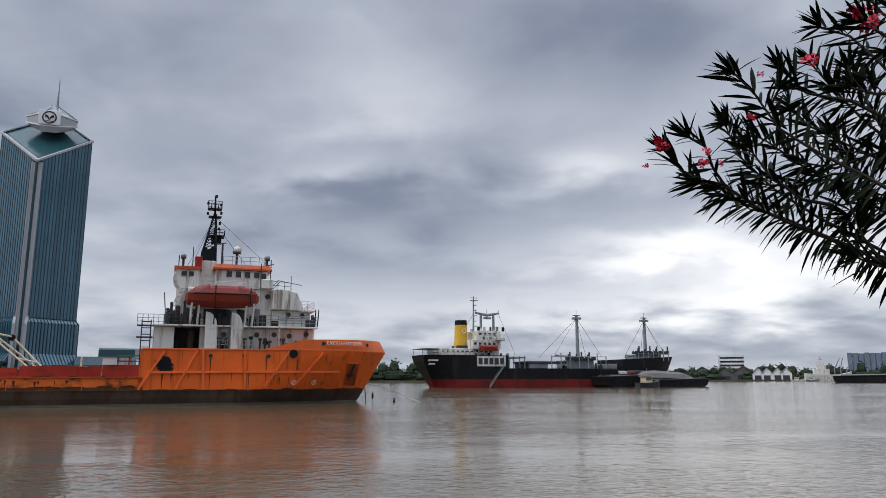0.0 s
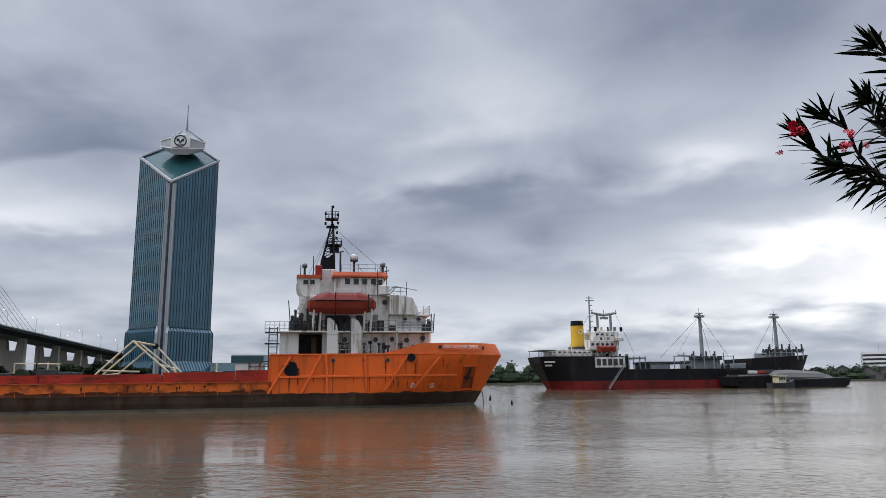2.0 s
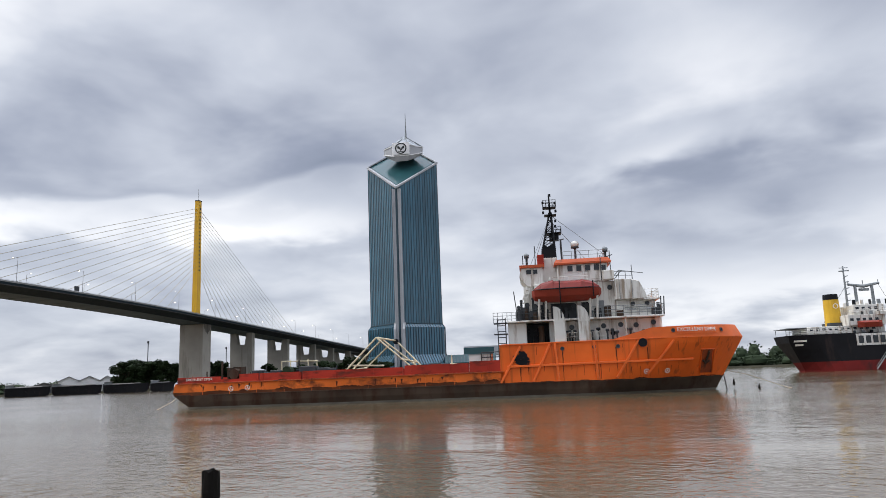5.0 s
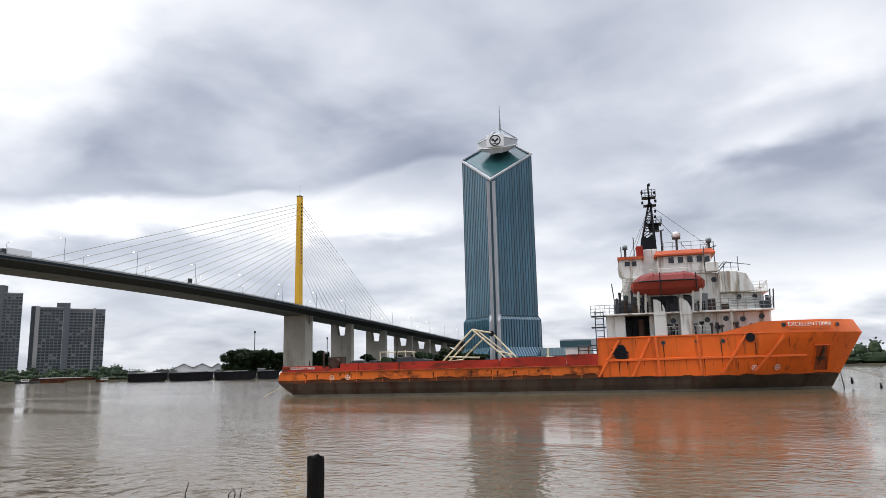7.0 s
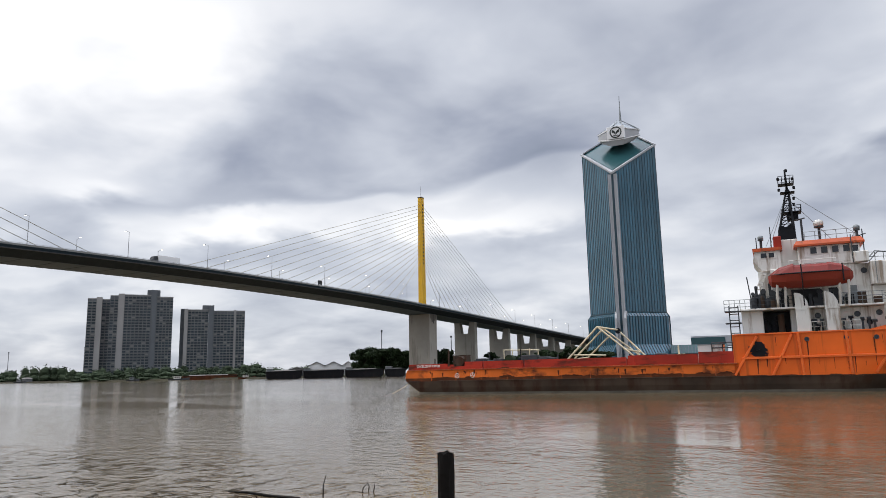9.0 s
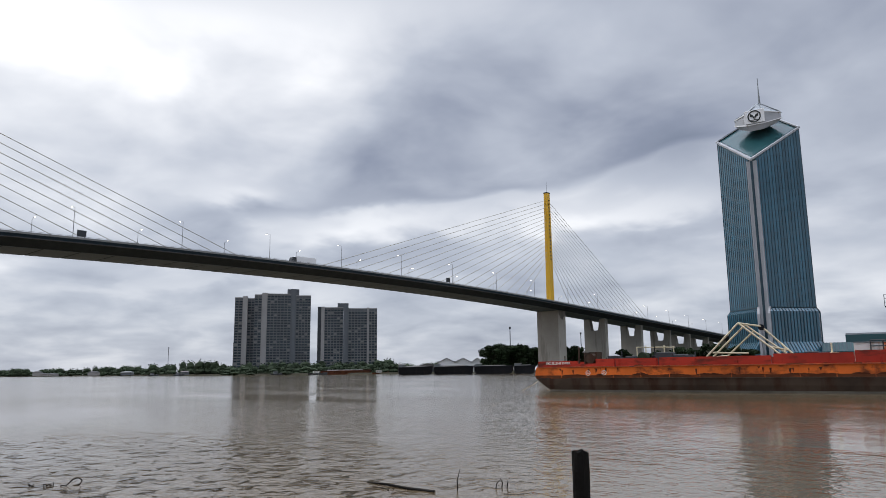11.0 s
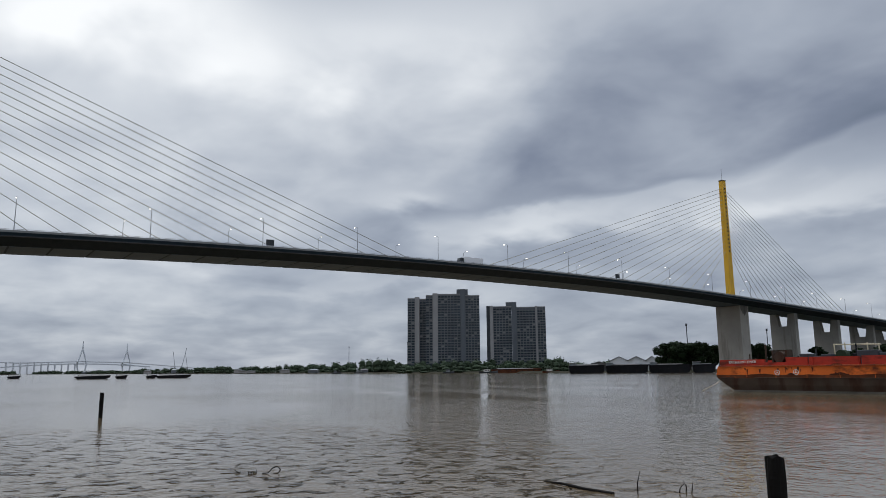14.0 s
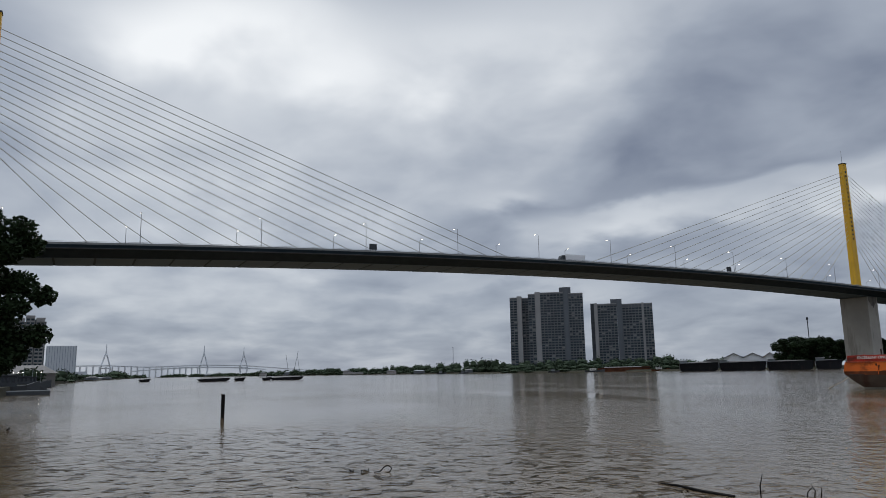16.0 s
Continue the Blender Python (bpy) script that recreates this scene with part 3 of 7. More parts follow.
part("core", loft(bmesh.new(), [[(x * 0.985, y * 0.985, z if k else 0) for x, y, z in (CORNERS[c] for c in "frbl")] for k in (0, 1)]), "fin", tower)
glass_strip = None
for a, b in ("fr", "rb", "bl", "lf"):
    ca, cb = CORNERS[a], CORNERS[b]
    p, d, n, length = face_frame(ca, cb)
    bays = 15
    in_a, in_b = (3.3 if c == "f" else 0.8 for c in (a, b))
    wide = (length - in_a - in_b) / bays
    facade = part("facade", bmesh.new(), "fin", tower)
    for i in range(bays):
        u0, u1 = in_a + wide * i, in_a + wide * (i + 1)
        z0, z1 = (ca[2] + (cb[2] - ca[2]) * u / length - 1.2 for u in (u0, u1))
        g = bmesh.new()
        rows_z = [42.5]
        while rows_z[-1] + 4.0 < min(z0, z1) - 2:
            rows_z.append(rows_z[-1] + 4.0)
        for j, z in enumerate(rows_z):
            last = j == len(rows_z) - 1
            t0, t1 = (z0, z1) if last else (z + 3.93, z + 3.93)
            q = [p + d * (u0 + 0.14) + n * 0.05, p + d * (u1 - 0.14) + n * 0.05]
            ring = [[q[0] + Vector((0, 0, z)), q[1] + Vector((0, 0, z)), q[1] + Vector((0, 0, t1)), q[0] + Vector((0, 0, t0))]]
            ring.append([c + n * 0.12 for c in ring[0]])
            loft(g, ring)
        tagged(part("glass_bay", g, "towerglass", facade), kind="stuff")
        f = bmesh.new()
        loft(f, [[p + d * (u0 + e) + n * o + Vector((0, 0, zz)) for e, o in ((-0.14, 0), (0.14, 0), (0.14, 0.4), (-0.14, 0.4))] for zz in (42.5, z0)])
        part("fin", f, "fin", facade)
        # flared lower storeys
        low = bmesh.new()
        q0, q1 = p + d * (u0 + 0.2), p + d * (u1 - 0.2)
        loft(low, [[q0 + n * 0.1 + Vector((0, 0, 42.4)), q1 + n * 0.1 + Vector((0, 0, 42.4)), q1 - n * 0.3 + Vector((0, 0, 42.4)), q0 - n * 0.3 + Vector((0, 0, 42.4))],
                   [q0 + n * 2.6 + Vector((0, 0, 39.6)), q1 + n * 2.6 + Vector((0, 0, 39.6)), q1 - n * 0.3 + Vector((0, 0, 39.6)), q0 - n * 0.3 + Vector((0, 0, 39.6))],
                   [q0 + n * 2.6 + Vector((0, 0, 19)), q1 + n * 2.6 + Vector((0, 0, 19)), q1 - n * 0.3 + Vector((0, 0, 19)), q0 - n * 0.3 + Vector((0, 0, 19))],
                   [q0 + n * 7.5 + Vector((0, 0, 12)), q1 + n * 7.5 + Vector((0, 0, 12)), q1 - n * 0.3 + Vector((0, 0, 12)), q0 - n * 0.3 + Vector((0, 0, 12))],
                   [q0 + n * 7.5 + Vector((0, 0, 0)), q1 + n * 7.5 + Vector((0, 0, 0)), q1 - n * 0.3 + Vector((0, 0, 0)), q0 - n * 0.3 + Vector((0, 0, 0))]])
        part("base_bay", low, "towerglass", facade)
        lf = bmesh.new()
        for z_a, o_a, z_b, o_b in ((42.4, 0.5, 39.6, 3.0), (39.6, 3.0, 19, 3.0), (19, 3.0, 12, 7.9), (12, 7.9, 0, 7.9)):
            w = p + d * u0
            loft(lf, [[w + d * e + n * (o + k) + Vector((0, 0, z)) for e, k in ((-0.2, -0.6), (0.2, -0.6), (0.2, 0), (-0.2, 0))] for z, o in ((z_b, o_b), (z_a, o_a))])
        part("fin", lf, "fin", facade)
    hb = bmesh.new()
    loft(hb, [[p + d * in_a + n * e + Vector((0, 0, z)) for e, z in ((0, 42.3), (0.7, 42.3), (0.7, 42.9), (0, 42.9))],
              [p + d * (length - in_b) + n * e + Vector((0, 0, z)) for e, z in ((0, 42.3), (0.7, 42.3), (0.7, 42.9), (0, 42.9))]])
    part("ledge", hb, "fin", facade)
    # white coping along the slanted roof edge
    cp = bmesh.new()
    loft(cp, [[Vector((c[0], c[1], c[2])) + n * e + Vector((0, 0, z)) for e, z in ((-1.9, -0.2), (0.9, -0.9), (0.9, 0.5), (-1.9, 0.9))] for c in (ca, cb)])
    part("roof_coping", cp, "stone", tower, "white stone coping")
for c in "frbl":
    x, y, z = CORNERS[c]
    out = Vector((x, y, 0)).normalized()
    side = Vector((-out.y, out.x, 0)) * (1.0 if c == "f" else 0.2)
    bm = bmesh.new()
    for e0, e1, o in ((-3.3, -2.5, -0.7), (-2.5, 2.5, -1.3), (2.5, 3.3, -0.7)):
        w = out * TD
        loft(bm, [[w + side * e + out * k + Vector((0, 0, zz)) for e, k in ((e0, -3.5), (e1, -3.5), (e1, o), (e0, o))] for zz in (0, z - 1)])
    part("corner_shaft", bm, "stone", tower, "grey stone corner shaft")
    bm = bmesh.new()
    for e0, e1 in ((-4.2, -2.6), (2.6, 4.2)):
        loft(bm, [[out * TD + side * e + out * k + Vector((0, 0, zz)) for e, k in ((e0, -3.5), (e1, -3.5), (e1, o), (e0, o))] for zz, o in ((0, 1.2), (38, 1.2), (43, -1.2))])
    part("corner_buttress", bm, "stone", tower)
# slanted glass roof with a recessed darker lozenge
k = 0.9
ring = [Vector(CORNERS[c]) for c in "frbl"]
mid = sum(ring, Vector()) / 4
bm = bmesh.new()
loft(bm, [[c + Vector((0, 0, -1.4)) for c in ring], [c + Vector((0, 0, -0.4)) for c in ring]])
part("roof", bm, "stone", tower)
bm = bmesh.new()
lz = [mid + (c - mid) * k for c in ring]
loft(bm, [[c + Vector((0, 0, -0.3)) for c in lz], [c + Vector((0, 0, 0.12)) for c in lz]])
part("roof_glazing", bm, "roofglass", tower, "sloping green glass roof")
# crown: a lozenge in plan, flaring outwards, white, with the emblem on its front
cy = -2.0


def lozenge(r, z, cut=5.5, dip=0.0):
    """A lozenge in plan; with dip its front corners hang lower."""
    c = cut * r / 15.5
    return [Vector((x, y + cy, z + dip * min(0.0, y) / r)) for x, y in ((-c, -(r - c)), (c, -(r - c)), (r - 0.6, -1), (r - 0.6, 1), (c, r - c), (-c, r - c), (-(r - 0.6), 1), (-(r - 0.6), -1))]


crown = part("crown", loft(bmesh.new(), [lozenge(13.6, 179.0, dip=9.5), lozenge(16.4, 181.8, dip=7.5), lozenge(16.4, 185.4)]), "stone", tower, "faceted white crown hanging over the roof")
crown.matrix_basis = pose(2.0, 0, 0)
part("crown_neck", boxes((-4, 4, cy + 11, cy + 16, 174, 185)), "roofglass", crown, "dark glazed neck under the crown")
part("crown_rim", loft(bmesh.new(), [lozenge(17.0, 185.4), lozenge(17.0, 186.1)]), "whitepanel", crown)
part("crown_rim", loft(bmesh.new(), [lozenge(16.9, 181.4, dip=7.5), lozenge(16.9, 182.1, dip=7.5)]), "whitepanel", crown)
part("crown_roof", loft(bmesh.new(), [lozenge(16.2, 186.1), lozenge(7.6, 191.2), lozenge(1.2, 196.0)]), "crownglass", crown, "pale glazed pyramid roof")
apex = Vector((2.0, cy, 196.0))
for corner in lozenge(16.6, 186.2):
    part("roof_rib", tubes([(corner, apex)], 0.28, 5), "grey", crown)
fy = cy - 10.6
part("sign_panel", bevel(boxes((-6.9, 6.9, fy - 1.0, fy - 0.4, 177.8, 187.7)), 0.1, 1), "whitepanel", crown, "white sign panel")
bm = bmesh.new()
seg = 28
for i in range(seg):
    a0, a1 = 2 * math.pi * i / seg, 2 * math.pi * (i + 1) / seg
    loft(bm, [[(r * math.cos(a), y, 182.8 + r * math.sin(a)) for r, y in ((4.6, fy - 1.2), (4.6, fy - 0.9), (3.7, fy - 0.9), (3.7, fy - 1.2))] for a in (a0, a1)])
part("emblem_ring", bm, "sign", crown, "black ring emblem")
bm = bmesh.new()
for side in (-1, 1):
    loft(bm, [[(side * x, y, 182.8 + z) for x, z in ((0.1, -2.2), (1.2, -0.6), (2.9, 0.2), (2.6, 2.2), (1.0, 1.2), (0.1, -0.2))][::side] for y in (fy - 1.2, fy - 0.9)])
box(bm, -2.2, 2.2, fy - 1.2, fy - 0.9, 179.9, 180.4)
part("emblem_leaf", bm, "sign", crown)
bm = bmesh.new()
tube(bm, (4.2, cy, 194), (4.2, cy, 204), 0.9, 0.5, 8)
tube(bm, (4.2, cy, 204), (4.2, cy, 216), 0.45, 0.2, 8)
part("spire", bm, "grey", tower, "grey spire")

# ---- orange offshore support vessel: x from stern to bow, -y the side towards the camera ----
SHIP = pose(-61.1, 60.4, 0, 0, 0, 20)
ship = thing("support_vessel", "orange offshore support vessel with white deckhouse and rusty hull, anchored", "ship", at=SHIP)


def stem_x(z):
    return 54.9 + 3.3 * max(-0.3, min(z, 5.4)) / 5.4 - (0.7 * (z - 5.4) if z > 5.4 else 0)


def half_beam(x, z):
    w = 5.5 - 0.25 * max(0, 1 - z)
    start = 40 + 1.3 * min(z, 5)
    if x > start:
        t = min(1, (x - start) / (stem_x(z) - start))
        w *= max(0.0, 1 - t ** (1.7 + 0.22 * z))
    if x < 2:
        w -= 0.35 * (2 - max(x, -1.5)) / 3.5
    return max(w, 0.02)


def stern_x(z):
    return 0.6 - 2.1 * min(max(z, 0), 1.5) / 1.5 + 0.25 * max(0, z - 1.5)


def hull_band(name, levels, x_start, x_end, mat, parent, label="", n=44):
    """A strake of the hull between two or more levels; each level is a height or a function of x."""
    bm = bmesh.new()
    rings = []
    for i in range(n + 1):
        t = i / n
        ring = []
        for side in (-1, 1):
            col = []
            for lv in levels:
                z0 = lv(30) if callable(lv) else lv
                xa = stern_x(z0) if x_start is None else x_start
                xb = stem_x(z0) if x_end is None else x_end
                t2 = 1 - (1 - t) ** 1.35 if x_end is None else t
                x = xa + (xb - xa) * t2
                z = lv(x) if callable(lv) else lv
                if x_end is None:
                    x = xa + (stem_x(z) - xa) * t2
                col.append((x, side * half_beam(x, z), z))
            ring += col if side < 0 else col[::-1]
        rings.append(ring)
    loft(bm, rings)
    return part(name, bm, mat, parent, label, smooth=False)


def sheer(x):
    return 5.3 + 1.0 * min(1, max(0, (x - 44.3) / 4.0)) + 0.02 * max(0, x - 48)


hull = hull_band("hull_bottom", [-1.5, 0.0, 0.2], None, None, "slime", ship, "pale growth along the waterline")
hull = hull_band("boot_top", [0.2, 0.7, 1.38], None, None, "boottop", ship, "rusty fouled boot topping")
hull_band("rust_band", [1.38, 1.72], None, 33.6, "rustband", ship, "rust-eaten band above the boot topping")
aft = hull_band("aft_hull", [1.72, 2.1, 2.62], None, 33.6, "aftorange", ship, "orange low aft hull")
fore = hull_band("fore_hull", [1.38, 2.4, 3.6, 4.7, 5.25], 33.2, None, "orange", ship, "orange raised forecastle hull")
bul = hull_band("bow_bulwark", [5.25, sheer], 44.3, None, "orange2", ship, "orange bow bulwark")
# red bulwark of the low after deck, in lengths with gaps between them
for x0, x1, z1 in ((-0.95, 3.9, 3.25), (6.0, 8.05, 3.42), (8.2, 12.65, 3.42), (12.8, 23.3, 3.45), (23.5, 30, 3.6), (30.1, 33.6, 3.75)):
    for side in (-1, 1):
        bm = bmesh.new()
        loft(bm, [[(x, side * (half_beam(x, 2.6) - e), z) for e, z in ((0.02, 2.62), (0.02, z1), (0.3, z1), (0.3, 2.62))] for x in (x0, (x0 + x1) / 2, x1)])
        part("bulwark", bm, "red", ship, "rust-streaked red bulwark")
for side in (-1, 1):
    bm = bmesh.new()
    loft(bm, [[(3.9, side * (half_beam(4, 2.6) - e), z) for e, z in ((0.02, 2.62), (0.02, 2.95), (0.3, 2.95), (0.3, 2.62))], [(6.0, side * (half_beam(6, 2.6) - e), z) for e, z in ((0.02, 2.62), (0.02, 2.95), (0.3, 2.95), (0.3, 2.62))]])
    part("bulwark", bm, "red", ship)
part("transom_bulwark", boxes((-1.1, -0.85, -4.9, 4.9, 2.62, 3.2)), "red", ship)


def hull_patch(x0, x1, z0, z1, off, mat, parent, name, label="", nx=6, side=-1):
    """A thin plate that lies on the hull's side."""
    bm = bmesh.new()
    rings = []
    for i in range(nx + 1):
        x = x0 + (x1 - x0) * i / nx
        rings.append([(x, side * (half_beam(x, z) + o), z) for z, o in ((z0, -0.05), (z1, -0.05), (z1, off), (z0, off))])
    return part(name, loft(bm, rings), mat, parent, label)


def hull_bar(a, b, wide, off, parent, name="frame_bar", mat="orange2", side=-1):
    """A stiffening bar along the hull from (x, z) to (x, z)."""
    bm = bmesh.new()
    (xa, za), (xb, zb) = a, b
    d = Vector((xb - xa, zb - za)).normalized()
    nrm = Vector((-d.y, d.x)) * wide / 2
    rings = []
    for i in range(9):
        t = i / 8
        x, z = xa + (xb - xa) * t, za + (zb - za) * t
        rings.append([(x + s * nrm.x, side * (half_beam(x, z) + o), z + s * nrm.y) for s, o in ((-1, -0.05), (1, -0.05), (0.7, off), (-0.7, off))])
    return part(name, loft(bm, rings), mat, parent)


for side in (-1, 1):
    for a, b in (((33.9, 3.05), (52.2, 3.15)), ((38.9, 1.45), (38.7, 5.2)), ((42.7, 1.45), (42.5, 5.2)), ((33.2, 1.5), (35.3, 5.0)), ((36.4, 1.5), (38.2, 5.1)),
                 ((44.5, 1.6), (46.8, 5.1)), ((47.5, 1.8), (50.2, 5.0))):
        hull_bar(a, b, 0.24, 0.16, fore, side=side)
    hull_bar((33.4, 5.22), (57.6, 5.3), 0.14, 0.09, fore, "knuckle_rail", side=side)
    hull_bar((33.4, 1.42), (55.4, 1.42), 0.10, 0.05, fore, "rubbing_strake", "boottop", side=side)
    # strake coloured dark as the shadow line along the top of the orange
    hull_bar((-1.0, 2.6), (33.4, 2.6), 0.13, 0.12, aft, "rubbing_strake", "pocket", side=side)
    hull_bar((-0.9, 1.42), (33.4, 1.42), 0.10, 0.05, aft, "rubbing_strake", "boottop", side=side)
    for k in range(11):
        hull_bar((2 + 2.95 * k, 1.45), (2 + 2.95 * k, 2.55), 0.05, 0.03, aft, "plate_seam", "aftorange", side=side)
    for k in range(9):
        x = 0.8 + 3.9 * k
        if not (3.5 < x < 6.2):
            hull_bar((x, 2.65), (x, 3.35), 0.06, 0.04, aft, "bulwark_stay", "red", side=side)


def on_hull(x, z, off=0.0, side=-1):
    """Pose on the hull's side: local z outward, local y up, local x along."""
    e = 0.3
    p, q = Vector((x - e, side * half_beam(x - e, z), z)), Vector((x + e, side * half_beam(x + e, z), z))
    up = Vector((x, side * half_beam(x, z + e), z + e)) - Vector((x, side * half_beam(x, z - e), z - e))
    ax = (q - p).normalized() * (1 if side < 0 else -1)
    out = ax.cross(up).normalized()
    up = out.cross(ax)
    c = Vector((x, side * half_beam(x, z), z)) + out * off
    return Matrix(((ax.x, up.x, out.x, c.x), (ax.y, up.y, out.y, c.y), (ax.z, up.z, out.z, c.z), (0, 0, 0, 1)))


def ring_mesh(r0, r1, depth, seg=18):
    bm = bmesh.new()
    rings = [[(r * math.cos(2 * math.pi * i / seg), r * math.sin(2 * math.pi * i / seg), z) for r, z in ((r0, 0), (r1, 0), (r1, depth), (r0, depth))] for i in range(seg)]
    made = [[bm.verts.new(c) for c in ring] for ring in rings]
    for i in range(seg):
        a, b = made[i], made[(i + 1) % seg]
        for k in range(4):
            bm.faces.new((a[k], b[k], b[(k + 1) % 4], a[(k + 1) % 4]))
    return bm


def porthole(parent, m, r=0.2):
    rim = part("porthole", ring_mesh(r, r + 0.06, 0.06), "darkgrey", parent)
    rim.matrix_basis = m
    part("pane", disc(bmesh.new(), (0, 0, 0.015), (0, 0, 1), r, 0.03), "glassdark", rim)
    return rim


for side in (-1, 1):
    for x, z in ((39.4, 4.62), (42.5, 4.66), (44.8, 4.62), (50.2, 5.95), (55.3, 5.95)):
        porthole(fore, on_hull(x, z, 0, side), 0.14)
    fair = part("hawse_fender", disc(bmesh.new(), (0, 0, 0.08), (0, 0, 1), 0.42, 0.2), "mastblack", fore, "black rubber fender pad")
    fair.matrix_basis = on_hull(47.2, 4.88, 0, side)
    # anchor pocket: flat plate with the recess's shade in its colour, and raised frame
    hull_patch(53.0, 54.3, 1.75, 4.0, 0.03, "pocket", fore, "anchor_pocket", "flat plate painted dark as the shade of an anchor recess", side=side)
    hull_bar((52.95, 1.7), (53.1, 4.05), 0.12, 0.14, fore, "pocket_frame", side=side)
    hull_bar((54.35, 1.75), (54.5, 4.05), 0.12, 0.14, fore, "pocket_frame", side=side)
    hull_bar((53.0, 4.05), (54.5, 4.05), 0.12, 0.14, fore, "pocket_frame", side=side)
    bm = bmesh.new()
    tube(bm, (0, 0.8, 0.15), (0, -0.5, 0.15), 0.09)
    tube(bm, (-0.45, -0.2, 0.15), (0, -0.55, 0.15), 0.1)
    tube(bm, (0.45, -0.2, 0.15), (0, -0.55, 0.15), 0.1)
    anchor = part("anchor", bm, "boottop", fore, "rusty stowed anchor")
    anchor.matrix_basis = on_hull(53.6, 3.2, 0, side)
    for x, z in ((47.4, 2.1), (49.5, 2.1), (5.1, 1.95), (6.9, 1.98)):
        mark = part("thruster_mark", ring_mesh(0.22, 0.27, 0.02), "lettering", fore if x > 30 else aft, "white painted thruster mark")
        bm = bmesh.new()
        for k in range(3):
            a = math.pi / 2 + 2 * math.pi * k / 3
            tube(bm, (0, 0, 0.01), (0.21 * math.cos(a), 0.21 * math.sin(a), 0.01), 0.028, seg=4)
        part("spoke", bm, "lettering", mark)
        mark.matrix_basis = on_hull(x, z, 0.01, side)
# soot from an exhaust pipe
rng = random.Random(5)
for k in range(7):
    bm = bmesh.new()
    pts = []
    for i in range(18):
        a = 2 * math.pi * i / 18
        r = (0.62 - 0.05 * k) * (0.5 + 0.8 * rng.random())
        pts.append((r * 1.05 * math.cos(a), r * 1.0 * math.sin(a), 0.012 + 0.004 * k))
    bm.faces.new([bm.verts.new(c) for c in pts])
    soot = part("soot_stain", bm, "mastblack", fore, "black exhaust soot")
    soot.matrix_basis = on_hull(35.35 + rng.uniform(-0.22, 0.22), 3.66 + rng.uniform(-0.22, 0.22), 0.02)


def run_mark(x, z0, z1, wide, parent, mat="rust"):
    """A narrow run of rust or soot that follows the plating downwards and thins out."""
    bm = bmesh.new()
    n = max(2, int((z0 - z1) / 0.25))
    rows = []
    for k in range(n + 1):
        m = on_hull(x + rng.uniform(-0.02, 0.02), z0 + (z1 - z0) * k / n, 0.012)
        w = wide * (1.0 - 0.75 * k / n) * rng.uniform(0.7, 1.1)
        rows.append([bm.verts.new(m @ Vector((s * w, 0, 0))) for s in (-1, 1)])
    for r0, r1 in zip(rows, rows[1:]):
        bm.faces.new((r0[0], r0[1], r1[1], r1[0]))
    return part("rust_run", bm, mat, parent)


for x, z0, z1, wide in ((39.4, 4.5, 1.5, 0.06), (44.6, 4.6, 2.2, 0.05), (43.0, 3.2, 1.5, 0.05), (36.0, 3.4, 2.2, 0.12), (35.2, 3.3, 1.6, 0.10), (47.6, 4.4, 3.0, 0.06), (50.6, 4.9, 3.9, 0.04)):
    run_mark(x, z0, z1, wide, fore)
for k in range(16):
    z0 = rng.choice([3.0, 4.9, 2.6])
    run_mark(rng.uniform(36.5, 51.5), z0, z0 - rng.uniform(0.4, 1.1), rng.uniform(0.015, 0.04), fore)
for k in range(22):
    z0 = rng.uniform(2.25, 2.5)
    run_mark(rng.uniform(1.0, 32.5), z0, max(1.5, z0 - rng.uniform(0.15, 0.6)), rng.uniform(0.03, 0.16), aft)
def foot_patch(x0, x1, z0, high, parent, off=0.02):
    """A ragged rust patch that creeps up the plating from z0."""
    bm = bmesh.new()
    n = max(4, int((x1 - x0) / 0.11))
    rows = []
    for k in range(n + 1):
        x = x0 + (x1 - x0) * k / n
        top = z0 + high * max(0.0, math.sin(math.pi * k / n)) ** 0.5 * rng.uniform(0.55, 1.0) + 0.01
        rows.append([bm.verts.new((x, -half_beam(x, z) - off, z)) for z in (z0, top)])
    for r0, r1 in zip(rows, rows[1:]):
        bm.faces.new((r0[0], r1[0], r1[1], r0[1]))
    return part("rust_patch", bm, "rust", parent)


x = 2.2
while x < 32:
    wide = rng.uniform(0.8, 3.2)
    foot_patch(x, min(33.0, x + wide), 1.70, rng.uniform(0.04, 0.3), aft, 0.03)
    if rng.random() < 0.5:
        foot_patch(x + 0.2, min(33.0, x + wide * 0.7), 2.62, rng.uniform(0.06, 0.2), aft, 0.03)
    x += wide + rng.uniform(0.0, 1.4)
x = 34.0
while x < 53:
    wide = rng.uniform(0.6, 2.2)
    foot_patch(x, x + wide, 1.44, rng.uniform(0.03, 0.16), fore, 0.03)
    x += wide + rng.uniform(0.3, 2.5)
pipe = part("exhaust_pipe", tubes([((0, 0, -0.1), (0, 0, 0.4))], 0.2, 10), "mastblack", fore)
pipe.matrix_basis = on_hull(35.3, 3.9)


def tangent(x0, x1, z, off):
    a, b = Vector((x0, -half_beam(x0, z) - off, z)), Vector((x1, -half_beam(x1, z) - off, z))
    c, ax = (a + b) / 2, (b - a).normalized()
    out = Vector((ax.y, -ax.x, 0))
    return Matrix(((ax.x, 0, out.x, c.x), (ax.y, 0, out.y, c.y), (0, 1, 0, c.z), (0, 0, 0, 1)))


